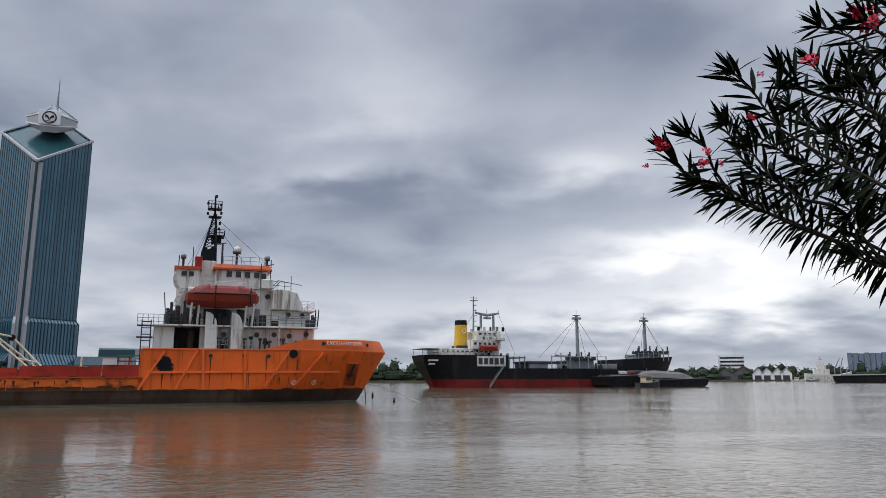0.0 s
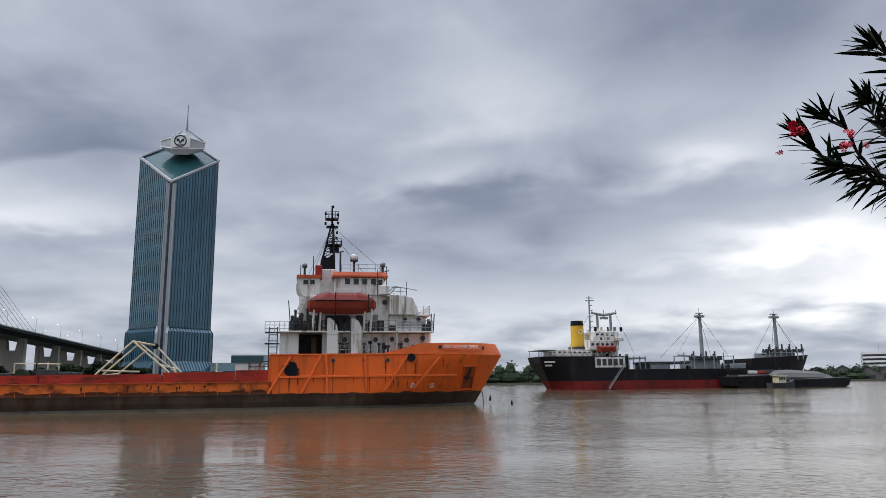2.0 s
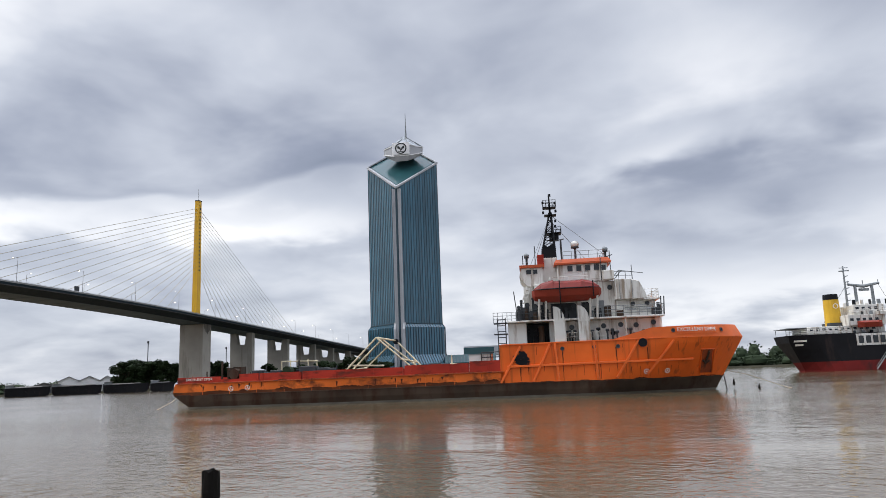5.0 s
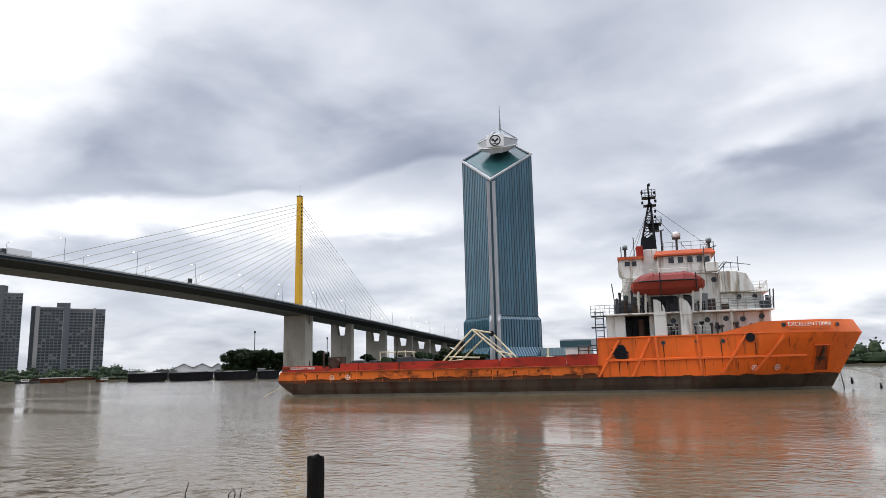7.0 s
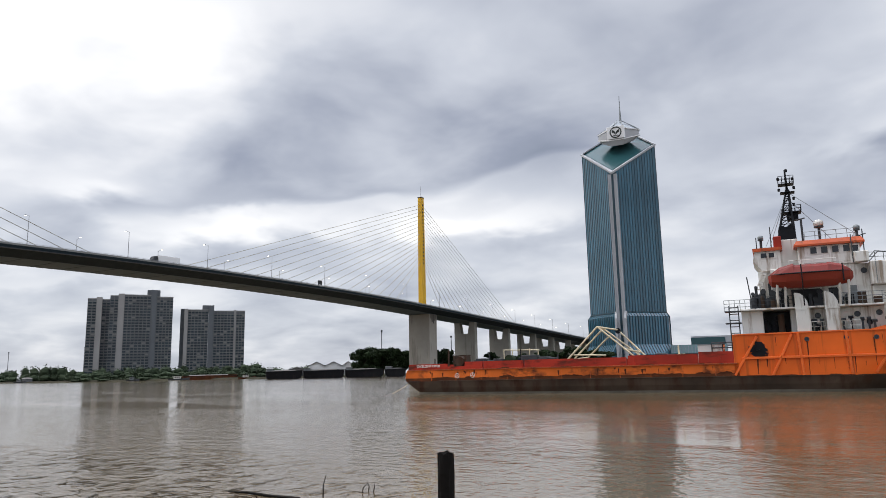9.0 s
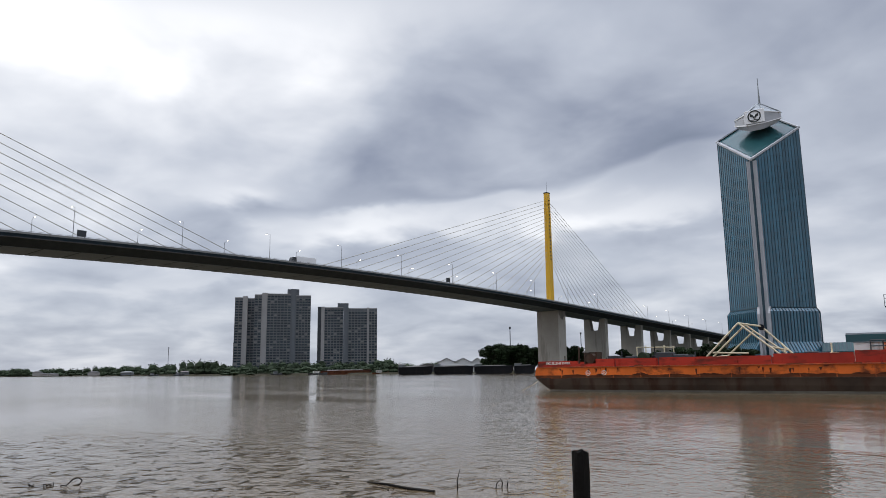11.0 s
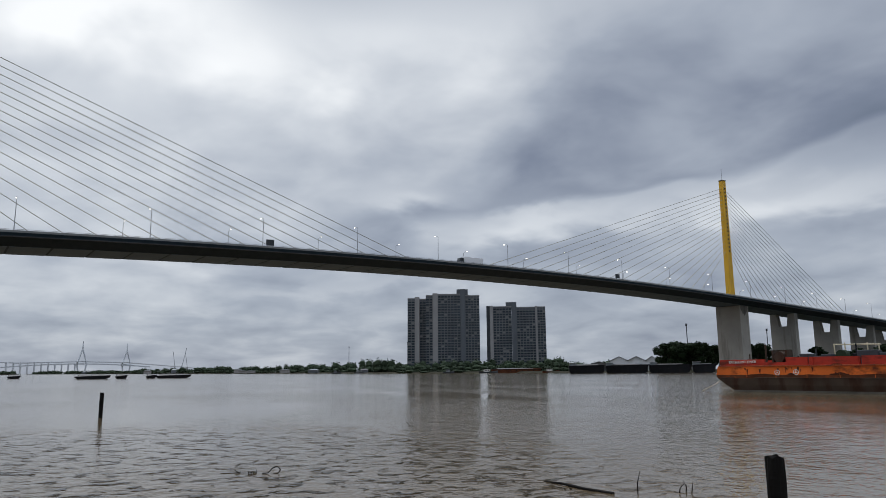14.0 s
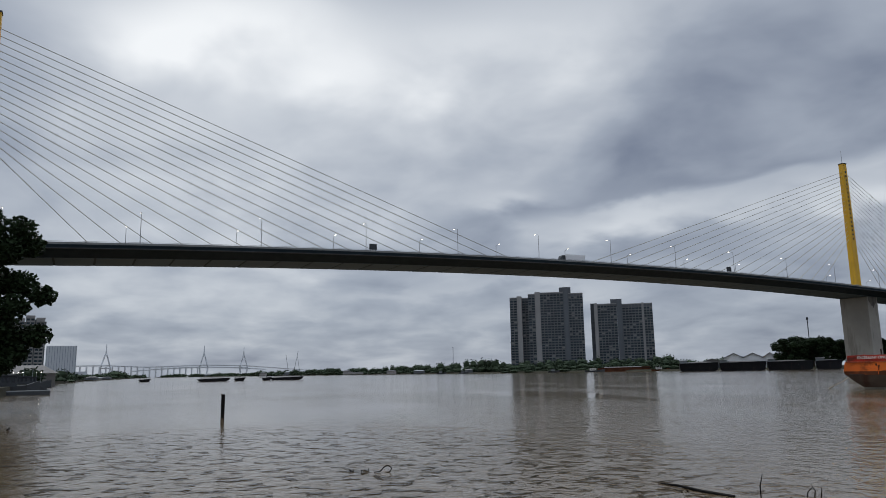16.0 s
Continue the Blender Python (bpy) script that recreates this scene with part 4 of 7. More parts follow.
board = part("name_board", loft(bmesh.new(), [[(x, -half_beam(x, z) - o, z) for z, o in ((5.6, -0.1), (6.35, -0.1), (6.35, 0.05), (5.6, 0.05))] for x in (50.6, 51.6, 52.6, 53.6, 54.8)]), "orange2", fore)
for word, x0, x1, wide in (("EXCELLENT", 50.7, 53.1, 1.07), ("DIVER", 53.25, 54.75, 1.07)):
    text(word, 0.52, fore, "lettering", tangent(x0, x1, 5.98, 0.2), "ship_name", 0.02, wide)
text("EXCELLENT DIVER", 0.36, aft, "lettering", tangent(0.0, 3.2, 3.0, 0.04), "ship_name", 0.02)


def house(name, x0, x1, y0, y1, z0, z1, mat="white", label="", r=0.06):
    return part(name, bevel(boxes((x0, x1, y0, y1, z0, z1)), r, 1), mat, ship, label)


def wall_port(parent, x, y, z, r=0.19, face=-1):
    return porthole(parent, pose(x, y, z, 90 if face < 0 else -90), r)


def window(parent, x0, x1, y, z0, z1, thick=0.05):
    w = part("window", boxes((x0 - 0.06, x1 + 0.06, y - thick, y + 0.02, z0 - 0.06, z1 + 0.06)), "white", parent)
    part("pane", boxes((x0, x1, y - thick - 0.02, y, z0, z1)), "glassdark", w)
    return w


def railing(parent, pts, height=1.0, step=1.1, bars=3, r=0.025, mat="white"):
    """Posts and bars along a line of points."""
    bm = bmesh.new()
    for a, b in zip(pts, pts[1:]):
        a, b = Vector(a), Vector(b)
        n = max(1, round((b - a).length / step))
        for i in range(n + 1):
            p = a.lerp(b, i / n)
            tube(bm, p, p + Vector((0, 0, height)), r, seg=4)
        for k in range(1, bars + 1):
            h = Vector((0, 0, height * k / bars))
            tube(bm, a + h, b + h, r, seg=4)
    return part("railing", bm, mat, parent)


part("fore_deck", loft(bmesh.new(), [[(x, -half_beam(x, 5.2) + 0.05, 5.2), (x, half_beam(x, 5.2) - 0.05, 5.2), (x, half_beam(x, 5.2) - 0.05, 5.27), (x, -half_beam(x, 5.2) + 0.05, 5.27)] for x in (33.4, 40, 45, 49, 52, 54.5, 56.5)]), "darkgrey", ship)
part("after_deck", boxes((-0.8, 33.4, -5.0, 5.0, 2.5, 2.66)), "boottop", ship)

a_house = house("main_deckhouse", 38.3, 49.4, -4.1, 4.1, 5.25, 7.4, label="white deckhouse with portholes")
house("deckhouse_end", 34.15, 36.0, -4.6, 4.6, 5.25, 7.42)
# back wall of the white house's recess, coloured dark grey for its shade
house("recess_wall", 35.9, 38.4, -2.0, 4.1, 5.25, 7.4, "darkgrey")
for x, z in ((40.55, 6.75), (43.7, 6.75), (45.4, 6.8), (46.9, 6.7), (47.6, 6.0), (48.6, 6.9), (44.6, 6.0)):
    wall_port(a_house, x, -4.1, z, 0.2)
bm = bmesh.new()
for x, z, s in ((36.3, 5.8, 0.6), (36.9, 6.3, 0.45), (37.6, 5.9, 0.55), (37.2, 6.7, 0.35), (36.2, 6.7, 0.3)):
    tube(bm, (x, -3.6, z), (x, -2.6, z), s * 0.55, seg=10)
    box(bm, x - s / 2, x + s / 2, -3.4, -2.5, 5.25, z)
part("deck_winch", bm, "mastblack", ship, "dark winch in the recess")
bm = bmesh.new()
tube(bm, (37.5, -4.0, 5.3), (37.5, -4.0, 7.0), 0.28, seg=10)
part("vent_trunk", bm, "boottop", ship, "dark rusty vent trunk")
for x in (44.0, 44.5, 45.9, 46.3, 40.3, 40.8):
    bm = bmesh.new()
    tube(bm, (x, -4.5, 5.25), (x, -4.5, 6.3), 0.1, seg=8)
    tube(bm, (x - 0.16, -4.5, 6.3), (x + 0.16, -4.5, 6.3), 0.14, seg=8)
    part("deck_vent", bm, "darkgrey", ship)
railing(ship, [(39.9, -5.2, 5.3), (43.8, -5.2, 5.3)], 0.85, 0.8, 2)
b_deck = house("boat_deck", 34.1, 49.6, -5.2, 5.2, 7.42, 7.58, label="white boat deck", r=0.03)
for x in (45.8, 49.2):
    for y in (-5.0, 5.0):
        part("deck_pillar", tubes([((x, y, 5.25), (x, y, 7.45))], 0.09, 8), "white", ship)
railing(b_deck, [(35.1, -5.1, 7.58), (38.6, -5.1, 7.58)], 1.05, 0.7, mat="darkgrey")
railing(b_deck, [(42.6, -5.1, 7.58), (49.5, -5.1, 7.58), (49.5, 5.1, 7.58), (35.1, 5.1, 7.58), (35.1, -5.1, 7.58)], 1.05, 0.8, mat="grey")


def cradle(x):
    """A white boat-cradle column whose forward edge curves over at the top."""
    bm = bmesh.new()
    prof = [(0, 5.3), (1.15, 5.3), (1.12, 7.3), (1.0, 8.0), (0.75, 8.5), (0.4, 8.78), (0, 8.85)]
    loft(bm, [[(x + px_, y, z) for px_, z in prof] for y in (-4.5, -5.45)])
    c = part("boat_cradle", bevel(bm, 0.03, 1), "white", ship, "white column with rust streaks")
    part("cradle_band", boxes((x - 0.03, x + 1.18, -5.49, -4.4, 7.25, 7.4)), "white", c)
    return c


cradle(38.75)
cradle(41.15)
house_b = house("upper_deckhouse", 37.0, 45.3, -3.3, 3.3, 7.58, 11.4, label="white upper deckhouse")
for x, z in ((37.6, 9.0), (44.7, 10.7), (39.5, 8.8)):
    wall_port(house_b, x, -3.3, z, 0.2)
window(house_b, 41.7, 42.4, -3.3, 8.1, 9.3)
# thin dark sheet on the white wall, standing in for shade under the lifeboat
part("shelter", boxes((38.6, 41.0, -3.36, -3.25, 7.7, 9.3)), "darkgrey", house_b, "dark panel painted as the shade under the boat")
part("door", boxes((43.3, 44.0, -3.36, -3.28, 7.65, 9.4)), "grey", house_b, "grey steel door")
# forward house with a sloping front
bm = bmesh.new()
prof = [(45.1, 9.3), (48.2, 9.3), (48.05, 9.9), (47.5, 11.1), (46.6, 11.35), (45.1, 11.4)]
loft(bm, [[(x, y, z) for x, z in prof] for y in (4.5, -4.5)])
fh = part("forward_house", bevel(bm, 0.06, 1), "white", ship, "white house with sloping front")
part("panel_seam", boxes((45.5, 45.56, -4.54, -4.4, 9.35, 11.35), (46.75, 46.8, -4.54, -4.4, 9.35, 11.2)), "grey", fh)
house("forward_house_base", 45.2, 49.0, -3.8, 3.8, 7.58, 9.3)
for x in (46.8, 48.2):
    wall_port(house_b, x, -3.8, 8.85, 0.17)
bm = bmesh.new()
for z in (8.0, 8.25, 8.5):
    box(bm, 46.0, 48.6, -3.86, -3.8, z, z + 0.05)
part("grille", bm, "grey", ship)
railing(ship, [(48.0, -4.3, 9.3), (49.3, -4.3, 9.3), (49.3, 4.3, 9.3)], 0.95, 0.6)
part("forward_platform", boxes((47.8, 49.4, -4.5, 4.5, 9.2, 9.3)), "white", ship)
railing(ship, [(44.9, -4.3, 11.4), (46.9, -4.3, 11.3)], 0.8, 0.7, 2, mat="darkgrey")
bm = bmesh.new()
tube(bm, (44.8, -4.2, 11.4), (45.6, -4.2, 12.3), 0.05)
tube(bm, (45.1, -4.2, 11.4), (45.9, -4.2, 12.3), 0.05)
tube(bm, (45.6, -4.2, 12.3), (48.0, -4.2, 11.9), 0.04)
tube(bm, (46.9, -4.2, 11.3), (46.9, -4.2, 12.8), 0.04)
part("ladder_frame", bm, "grey", ship)
# wheelhouse
wh = house("wheelhouse", 39.5, 44.6, -3.4, 3.4, 11.4, 13.3, label="white wheelhouse with dark windows")
for x in (40.55, 41.45, 42.35, 43.25):
    window(wh, x, x + 0.52, -3.4, 12.55, 13.15)
window(wh, 44.0, 44.45, -3.4, 12.5, 13.05)
for y in (-2.6, -1.6, -0.6, 0.4, 1.4, 2.4):
    w = part("window", boxes((44.56, 44.66, y, y + 0.7, 12.4, 13.1)), "glassdark", wh)
bm = bmesh.new()
loft(bm, [[(x, y, z) for x, y in ((39.3 - e, -3.6 - e), (44.9 + e, -3.6 - e), (44.9 + e, 3.6 + e), (39.3 - e, 3.6 + e))] for z, e in ((13.28, 0.1), (13.45, 0.1), (13.85, -0.15))])
part("wheelhouse_roof", bm, "roofpaint", wh, "orange roof fascia")
part("wing", bevel(boxes((44.0, 45.1, -4.5, -3.3, 11.4, 12.35)), 0.05, 1), "white", wh)
railing(ship, [(39.5, -3.4, 11.4), (44.0, -3.4, 11.4)], 0.3, 0.9, 1)
railing(ship, [(40.2, -3.2, 13.85), (44.6, -3.2, 13.85), (44.6, 3.2, 13.85), (40.2, 3.2, 13.85)], 0.85, 0.8, 2, mat="grey")
# aft control house
bm = bmesh.new()
prof = [(35.75, 13.2), (35.55, 12.3), (36.3, 11.3), (38.0, 11.3), (38.0, 13.2)]
loft(bm, [[(x, y, z) for x, z in prof] for y in (-3.0, 3.0)])
aft_house = part("aft_control_house", bm, "white", ship, "white aft control house")
window(aft_house, 36.3, 36.8, -3.0, 12.55, 13.0)
window(aft_house, 37.0, 37.45, -3.0, 12.55, 13.0)
part("control_house_roof", boxes((35.6, 38.2, -3.2, 3.2, 13.2, 13.5)), "roofpaint", aft_house)
part("locker", bevel(boxes((37.5, 38.2, -2.8, -1.6, 13.5, 14.6)), 0.04, 1), "red", ship, "red roof locker")
part("stair_house", boxes((35.9, 37.2, -2.6, 2.6, 7.58, 11.3)), "white", ship)
bm = bmesh.new()
for k in range(8):
    z = 7.7 + 0.45 * k
    box(bm, 35.0 + 0.16 * k, 35.5 + 0.16 * k, -3.6, -2.8, z, z + 0.05)
tube(bm, (35.0, -3.6, 7.6), (36.3, -3.6, 11.3), 0.05)
tube(bm, (35.4, -3.6, 7.6), (36.7, -3.6, 11.3), 0.05)
part("companionway", bm, "white", ship)
bm = bmesh.new()
# winch shapes added dark and close, filling in clutter and shade below the lifeboat
for x, z, s in ((35.4, 8.3, 0.5), (35.9, 8.7, 0.5), (36.6, 8.3, 0.6), (37.4, 8.2, 0.5), (38.1, 8.5, 0.5), (35.3, 9.0, 0.35), (40.5, 8.2, 0.5), (42.6, 8.2, 0.4), (40.1, 8.6, 0.35), (36.2, 9.2, 0.5), (37.0, 9.0, 0.55), (38.0, 9.2, 0.5), (40.9, 8.9, 0.5), (42.2, 8.9, 0.5), (43.1, 8.4, 0.45), (35.6, 9.6, 0.3), (36.8, 9.8, 0.3)):
    bm = tube(bmesh.new(), (x, -4.6, z), (x, -3.8, z), s * 0.5, seg=8)
    box(bm, x - s * 0.4, x + s * 0.4, -4.4, -3.7, 7.58, z)
    part("boat_winch", bm, "darkgrey", ship, "dark davit winch")
rng = random.Random(63)
for x in (35.3, 36.1, 37.0, 37.9, 43.3, 44.2, 45.4, 48.8, 49.1):
    h = rng.uniform(0.6, 1.5)
    if rng.random() < 0.5:
        gear = tubes([((x, -4.8, 7.58), (x, -4.8, 7.58 + h))], rng.uniform(0.16, 0.3), 10)
    else:
        gear = bevel(boxes((x - 0.35, x + 0.3, -4.9, -4.3, 7.58, 7.58 + h * 0.8)), 0.04, 1)
    part("deck_gear", gear, rng.choice(["mastblack", "darkgrey", "boottop"]), ship)
for x in (39.95, 40.5, 42.5, 43.1, 44.9, 46.6, 47.9):
    h = rng.uniform(0.5, 1.3)
    bm = tubes([((x, -4.8, 5.27), (x, -4.8, 5.27 + h))], 0.09, 8)
    tube(bm, (x - 0.2, -4.8, 5.27 + h), (x + 0.2, -4.8, 5.27 + h), 0.13, seg=8)
    part("deck_vent", bm, rng.choice(["mastblack", "darkgrey"]), ship)
for x in (49.3, 49.6):
    part("aerial", tubes([((x, -4.9, 7.6), (x + 0.1, -4.9, 9.4))], 0.06, 5), "darkgrey", ship)
# funnel and mast
bm = bmesh.new()
loft(bm, [[(x, y, z) for x, y in ((a, -1.9), (b, -1.9), (b, 1.9), (a, 1.9))] for z, a, b in ((11.4, 37.75, 39.75), (14.35, 38.0, 39.6))])
funnel = part("funnel", bevel(bm, 0.06, 1), "white", ship, "white funnel casing with black top")
bm = bmesh.new()
loft(bm, [[(x, y, z) for x, y in ((a, -1.8), (b, -1.8), (b, 1.8), (a, 1.8))] for z, a, b in ((14.35, 38.0, 39.6), (15.35, 38.05, 39.55))])
part("funnel_top", bm, "mastblack", funnel, "black funnel top")
bm = bmesh.new()
for y in (-0.7, 0.7):
    tube(bm, (38.15, y * 1.6, 15.3), (39.15, y * 0.35, 19.6), 0.09)
    tube(bm, (39.5, y * 1.6, 15.3), (39.35, y * 0.35, 19.6), 0.11)
    for k in range(6):
        t0, t1 = k / 6, (k + 1) / 6
        l0, r1 = Vector((38.15, y * 1.6, 15.3)).lerp((39.15, y * 0.35, 19.6), t0), Vector((39.5, y * 1.6, 15.3)).lerp((39.35, y * 0.35, 19.6), t1)
        r0 = Vector((39.5, y * 1.6, 15.3)).lerp((39.35, y * 0.35, 19.6), t0)
        tube(bm, l0, r1, 0.04, seg=4)
        tube(bm, l0, r0, 0.04, seg=4)
for k in range(8):
    t = k / 8
    tube(bm, Vector((39.5, -1.1, 15.3)).lerp((39.35, -0.25, 19.6), t), Vector((39.5, 1.1, 15.3)).lerp((39.35, 0.25, 19.6), t), 0.04, seg=4)
tube(bm, (39.25, 0, 19.4), (39.2, 0, 21.7), 0.13, 0.08, 8)
box(bm, 38.7, 40.3, -0.8, 0.8, 17.2, 17.28)
box(bm, 39.0, 40.0, -0.5, 0.5, 16.5, 17.2)
box(bm, 38.5, 39.9, -0.6, 0.6, 20.15, 20.22)
box(bm, 38.6, 39.9, -0.6, 0.6, 19.3, 19.36)
mast = part("mast", bm, "mastblack", ship, "black lattice mast with platforms")
railing(mast, [(38.7, -0.8, 17.28), (40.3, -0.8, 17.28), (40.3, 0.8, 17.28), (38.7, 0.8, 17.28)], 0.6, 0.5, 2, mat="mastblack")
railing(mast, [(38.5, -0.6, 20.22), (39.9, -0.6, 20.22), (39.9, 0.6, 20.22), (38.5, 0.6, 20.22), (38.5, -0.6, 20.22)], 0.75, 0.4, 2, mat="mastblack")
bm = bmesh.new()
for x, z in ((38.5, 20.7), (38.5, 19.6), (39.8, 20.6), (39.85, 19.7), (39.75, 18.6), (39.7, 18.0), (39.3, 21.5)):
    part("navigation_light", tubes([((x, -0.5, z - 0.14), (x, -0.5, z + 0.14))], 0.12, 8), "mastblack", mast)
bm = bmesh.new()
for x, z in ((38.4, 15.9), (38.9, 15.75), (39.2, 15.95)):
    tube(bm, (x, -1.2, z - 0.3), (x, 1.2, z - 0.2), 0.3, seg=8)
part("exhaust_outlet", bm, "mastblack", funnel)


def dome(name, x, y, z, r, stem, mat="white", parent=None):
    bm = bmesh.new()
    bmesh.ops.create_uvsphere(bm, u_segments=14, v_segments=9, radius=r, matrix=Matrix.Translation((x, y, z)) @ Matrix.Diagonal((1, 1, 0.9, 1)))
    d = part(name, bm, mat, parent or ship, smooth=True)
    part("pedestal", tubes([((x, y, z - stem), (x, y, z - r * 0.55))], 0.12, 8), "darkgrey", d)
    part("collar", disc(bmesh.new(), (x, y, z - r * 0.72), (0, 0, 1), r * 0.95, 0.12), "darkgrey", d)
    return d


dome("satellite_dome", 41.65, -0.5, 15.85, 0.46, 2.0, "white")
dome("searchlight", 44.5, -3.3, 14.7, 0.3, 0.9, "grey")
dome("searchlight", 36.4, -2.5, 14.6, 0.28, 1.1, "grey")
bm = bmesh.new()
tube(bm, (40.15, -1.0, 13.8), (40.15, -1.0, 16.4), 0.1)
tube(bm, (39.6, -1.0, 16.3), (40.5, -1.0, 16.45), 0.06)
part("radar_post", bm, "darkgrey", ship)
bm = bmesh.new()
for p, q in (((36.0, -2.8, 13.5), (36.0, -2.8, 14.6)), ((37.3, -2.5, 13.5), (37.3, -2.5, 15.6)), ((44.9, -3.5, 11.4), (44.9, -3.5, 14.5)), ((44.2, -3.2, 13.8), (45.2, -3.2, 14.1)), ((43.9, -3.9, 11.4), (43.9, -3.9, 14.0)), ((35.1, -4.9, 8.6), (34.9, -4.9, 10.6))):
    part("aerial", tubes([(p, q)], 0.05, 5), "darkgrey", ship)
part("mast_stay", tubes([((39.4, -0.3, 19.2), (44.6, -3.2, 14.0)), ((39.4, 0.3, 18.6), (43.6, 3.0, 13.9)), ((39.0, -0.3, 18.8), (36.8, -2.6, 13.6)), ((39.0, 0.3, 18.8), (36.9, 2.6, 13.6))], 0.03, 4), "grey", ship)
# enclosed lifeboat on its davits
lifeboat = thing("lifeboat", "faded red enclosed lifeboat hanging from white davits", "lifeboat", at=SHIP @ pose(40.2, -5.0, 0))


def boat_ring(x, w, zk, zg):
    return [(x, -w, zg), (x, -w * 0.85, (zk + zg) / 2 - 0.1), (x, -w * 0.35, zk), (x, w * 0.35, zk), (x, w * 0.85, (zk + zg) / 2 - 0.1), (x, w, zg)]


bm = bmesh.new()
loft(bm, [boat_ring(x, w, zk, 10.5) for x, w, zk in ((-3.45, 0.25, 9.9), (-3.2, 0.85, 9.5), (-2, 1.3, 9.32), (0, 1.4, 9.28), (2, 1.3, 9.34), (3.15, 0.8, 9.55), (3.45, 0.2, 9.95))])
part("hull", bm, "boat", lifeboat, "orange-red boat hull")
bm = bmesh.new()
loft(bm, [[(x, -w, 10.55), (x, -w * 0.8, zt - 0.25), (x, -w * 0.4, zt), (x, w * 0.4, zt), (x, w * 0.8, zt - 0.25), (x, w, 10.55)] for x, w, zt in ((-3.3, 0.3, 10.65), (-2.5, 1.1, 11.2), (-1.3, 1.25, 11.5), (-1.2, 1.25, 11.35), (1.4, 1.25, 11.35), (1.5, 1.2, 11.45), (2.6, 1.0, 11.2), (3.3, 0.25, 10.7))])
part("canopy", bm, "canopy", lifeboat, "red boat canopy")
part("fender_strake", tubes([((-3.3, -0.5, 10.52), (-2.4, -1.22, 10.52)), ((-2.4, -1.22, 10.52), (0, -1.44, 10.52)), ((0, -1.44, 10.52), (2.2, -1.24, 10.52)), ((2.2, -1.24, 10.52), (3.3, -0.4, 10.52))], 0.07), "mastblack", lifeboat)
railing(lifeboat, [(-1.6, -0.6, 11.5), (2.2, -0.6, 11.5)], 0.25, 0.9, 1)
part("gripe", tubes([((-0.7, -1.44, 11.3), (-0.7, -1.5, 9.4)), ((-0.7, -1.5, 9.4), (-0.7, -0.9, 7.6))], 0.06, 5), "mastblack", lifeboat)
part("gripe", tubes([((2.6, -1.0, 11.2), (2.6, -1.1, 9.6))], 0.06, 5), "mastblack", lifeboat)
for x in (-2.85, -2.2, 2.2, 2.9):
    bm = tube(bmesh.new(), (x, 0.0, 7.6), (x + 0.1, -0.5, 9.75), 0.12)
    tube(bm, (x + 0.1, -0.5, 9.75), (x + 0.1, 1.6, 11.2), 0.12)
    part("davit", bm, "white", lifeboat, "white davit arm")
# boarding ladder and landings at the after end of the house
bm = bmesh.new()
for z in (4.2, 4.8, 5.4, 6.0, 6.6, 7.2, 7.8):
    box(bm, 33.1, 33.9, -4.7, -4.0, z, z + 0.05)
for x in (33.1, 33.9):
    tube(bm, (x, -4.6, 2.7), (x, -4.6, 8.0), 0.05)
part("boarding_ladder", bm, "darkgrey", ship, "dark boarding ladder")
for z in (7.4, 6.3):
    part("landing", boxes((32.7, 34.1, -4.9, -3.8, z, z + 0.1)), "darkgrey", ship)
railing(ship, [(32.7, -4.9, 7.5), (34.1, -4.9, 7.5), (35.0, -4.9, 7.5)], 1.0, 0.5, 3, mat="grey")
railing(ship, [(31.3, -4.8, 3.6), (33.2, -4.8, 3.6)], 1.0, 0.9, 2, r=0.05, mat="darkgrey")
# deck cargo
locker = thing("deck_container", "white steel deck container on the after deck", "container", at=SHIP @ pose(31.3, -3.4, 2.66))
part("body", bevel(boxes((-1.3, 1.0, -1.2, 1.2, 0, 1.75)), 0.04, 1), "white", locker)
part("lid", boxes((-1.36, 1.06, -1.26, 1.26, 1.75, 1.83)), "grey", locker)
frame_thing = thing("a_frame", "cream tubular steel A-frame lying on the after deck", "lifting frame", at=SHIP @ pose(20, -2, 2.66))
for p, q in (((-3.6, -0.8, 0.4), (0, -0.6, 4.05)), ((-3.6, 1.6, 0.4), (0.2, 1.2, 3.9)), ((0, -0.6, 4.05), (4.1, -0.8, 0.5)), ((0.3, 1.2, 3.9), (4.6, 1.4, 0.4)), ((0, -0.6, 4.05), (0.3, 1.2, 3.9)),
             ((0, -0.6, 4.05), (1.9, 0.6, 3.7)), ((1.9, 0.6, 3.7), (4.9, 0.4, 0.6)), ((1.3, 0.2, 3.3), (-2.2, 1.5, 0.4)), ((-2.6, -0.7, 1.2), (0.4, 1.1, 1.1)), ((2.6, -0.7, 1.7), (4.2, 0.5, 1.3)), ((-4.6, -0.5, 0.5), (-1.2, -0.2, 0.9)), ((-5.2, 0.5, 0.45), (-2.2, 0.8, 0.6))):
    part("tube", tubes([(p, q)], 0.09, 8), "cream", frame_thing)
part("sheave", disc(bmesh.new(), (1.9, 0.6, 3.6), (0, 1, 0), 0.3, 0.2), "mastblack", frame_thing)
gang = thing("gangway", "cream gangway section lying on the after deck", "gangway", at=SHIP @ pose(11.0, -1, 2.66))
for k in range(5):
    part("stanchion", tubes([((k - 2, 0, 0.3), (k - 2.05, 0, 2.0 + 0.15 * (k % 2)))], 0.06, 6), "cream", gang)
part("handrail", tubes([((-2.1, 0, 2.0), (2.1, 0, 1.9))], 0.06, 6), "cream", gang)
part("tread", boxes((-2.3, 2.4, -0.5, 0.5, 0.15, 0.3)), "cream", gang)
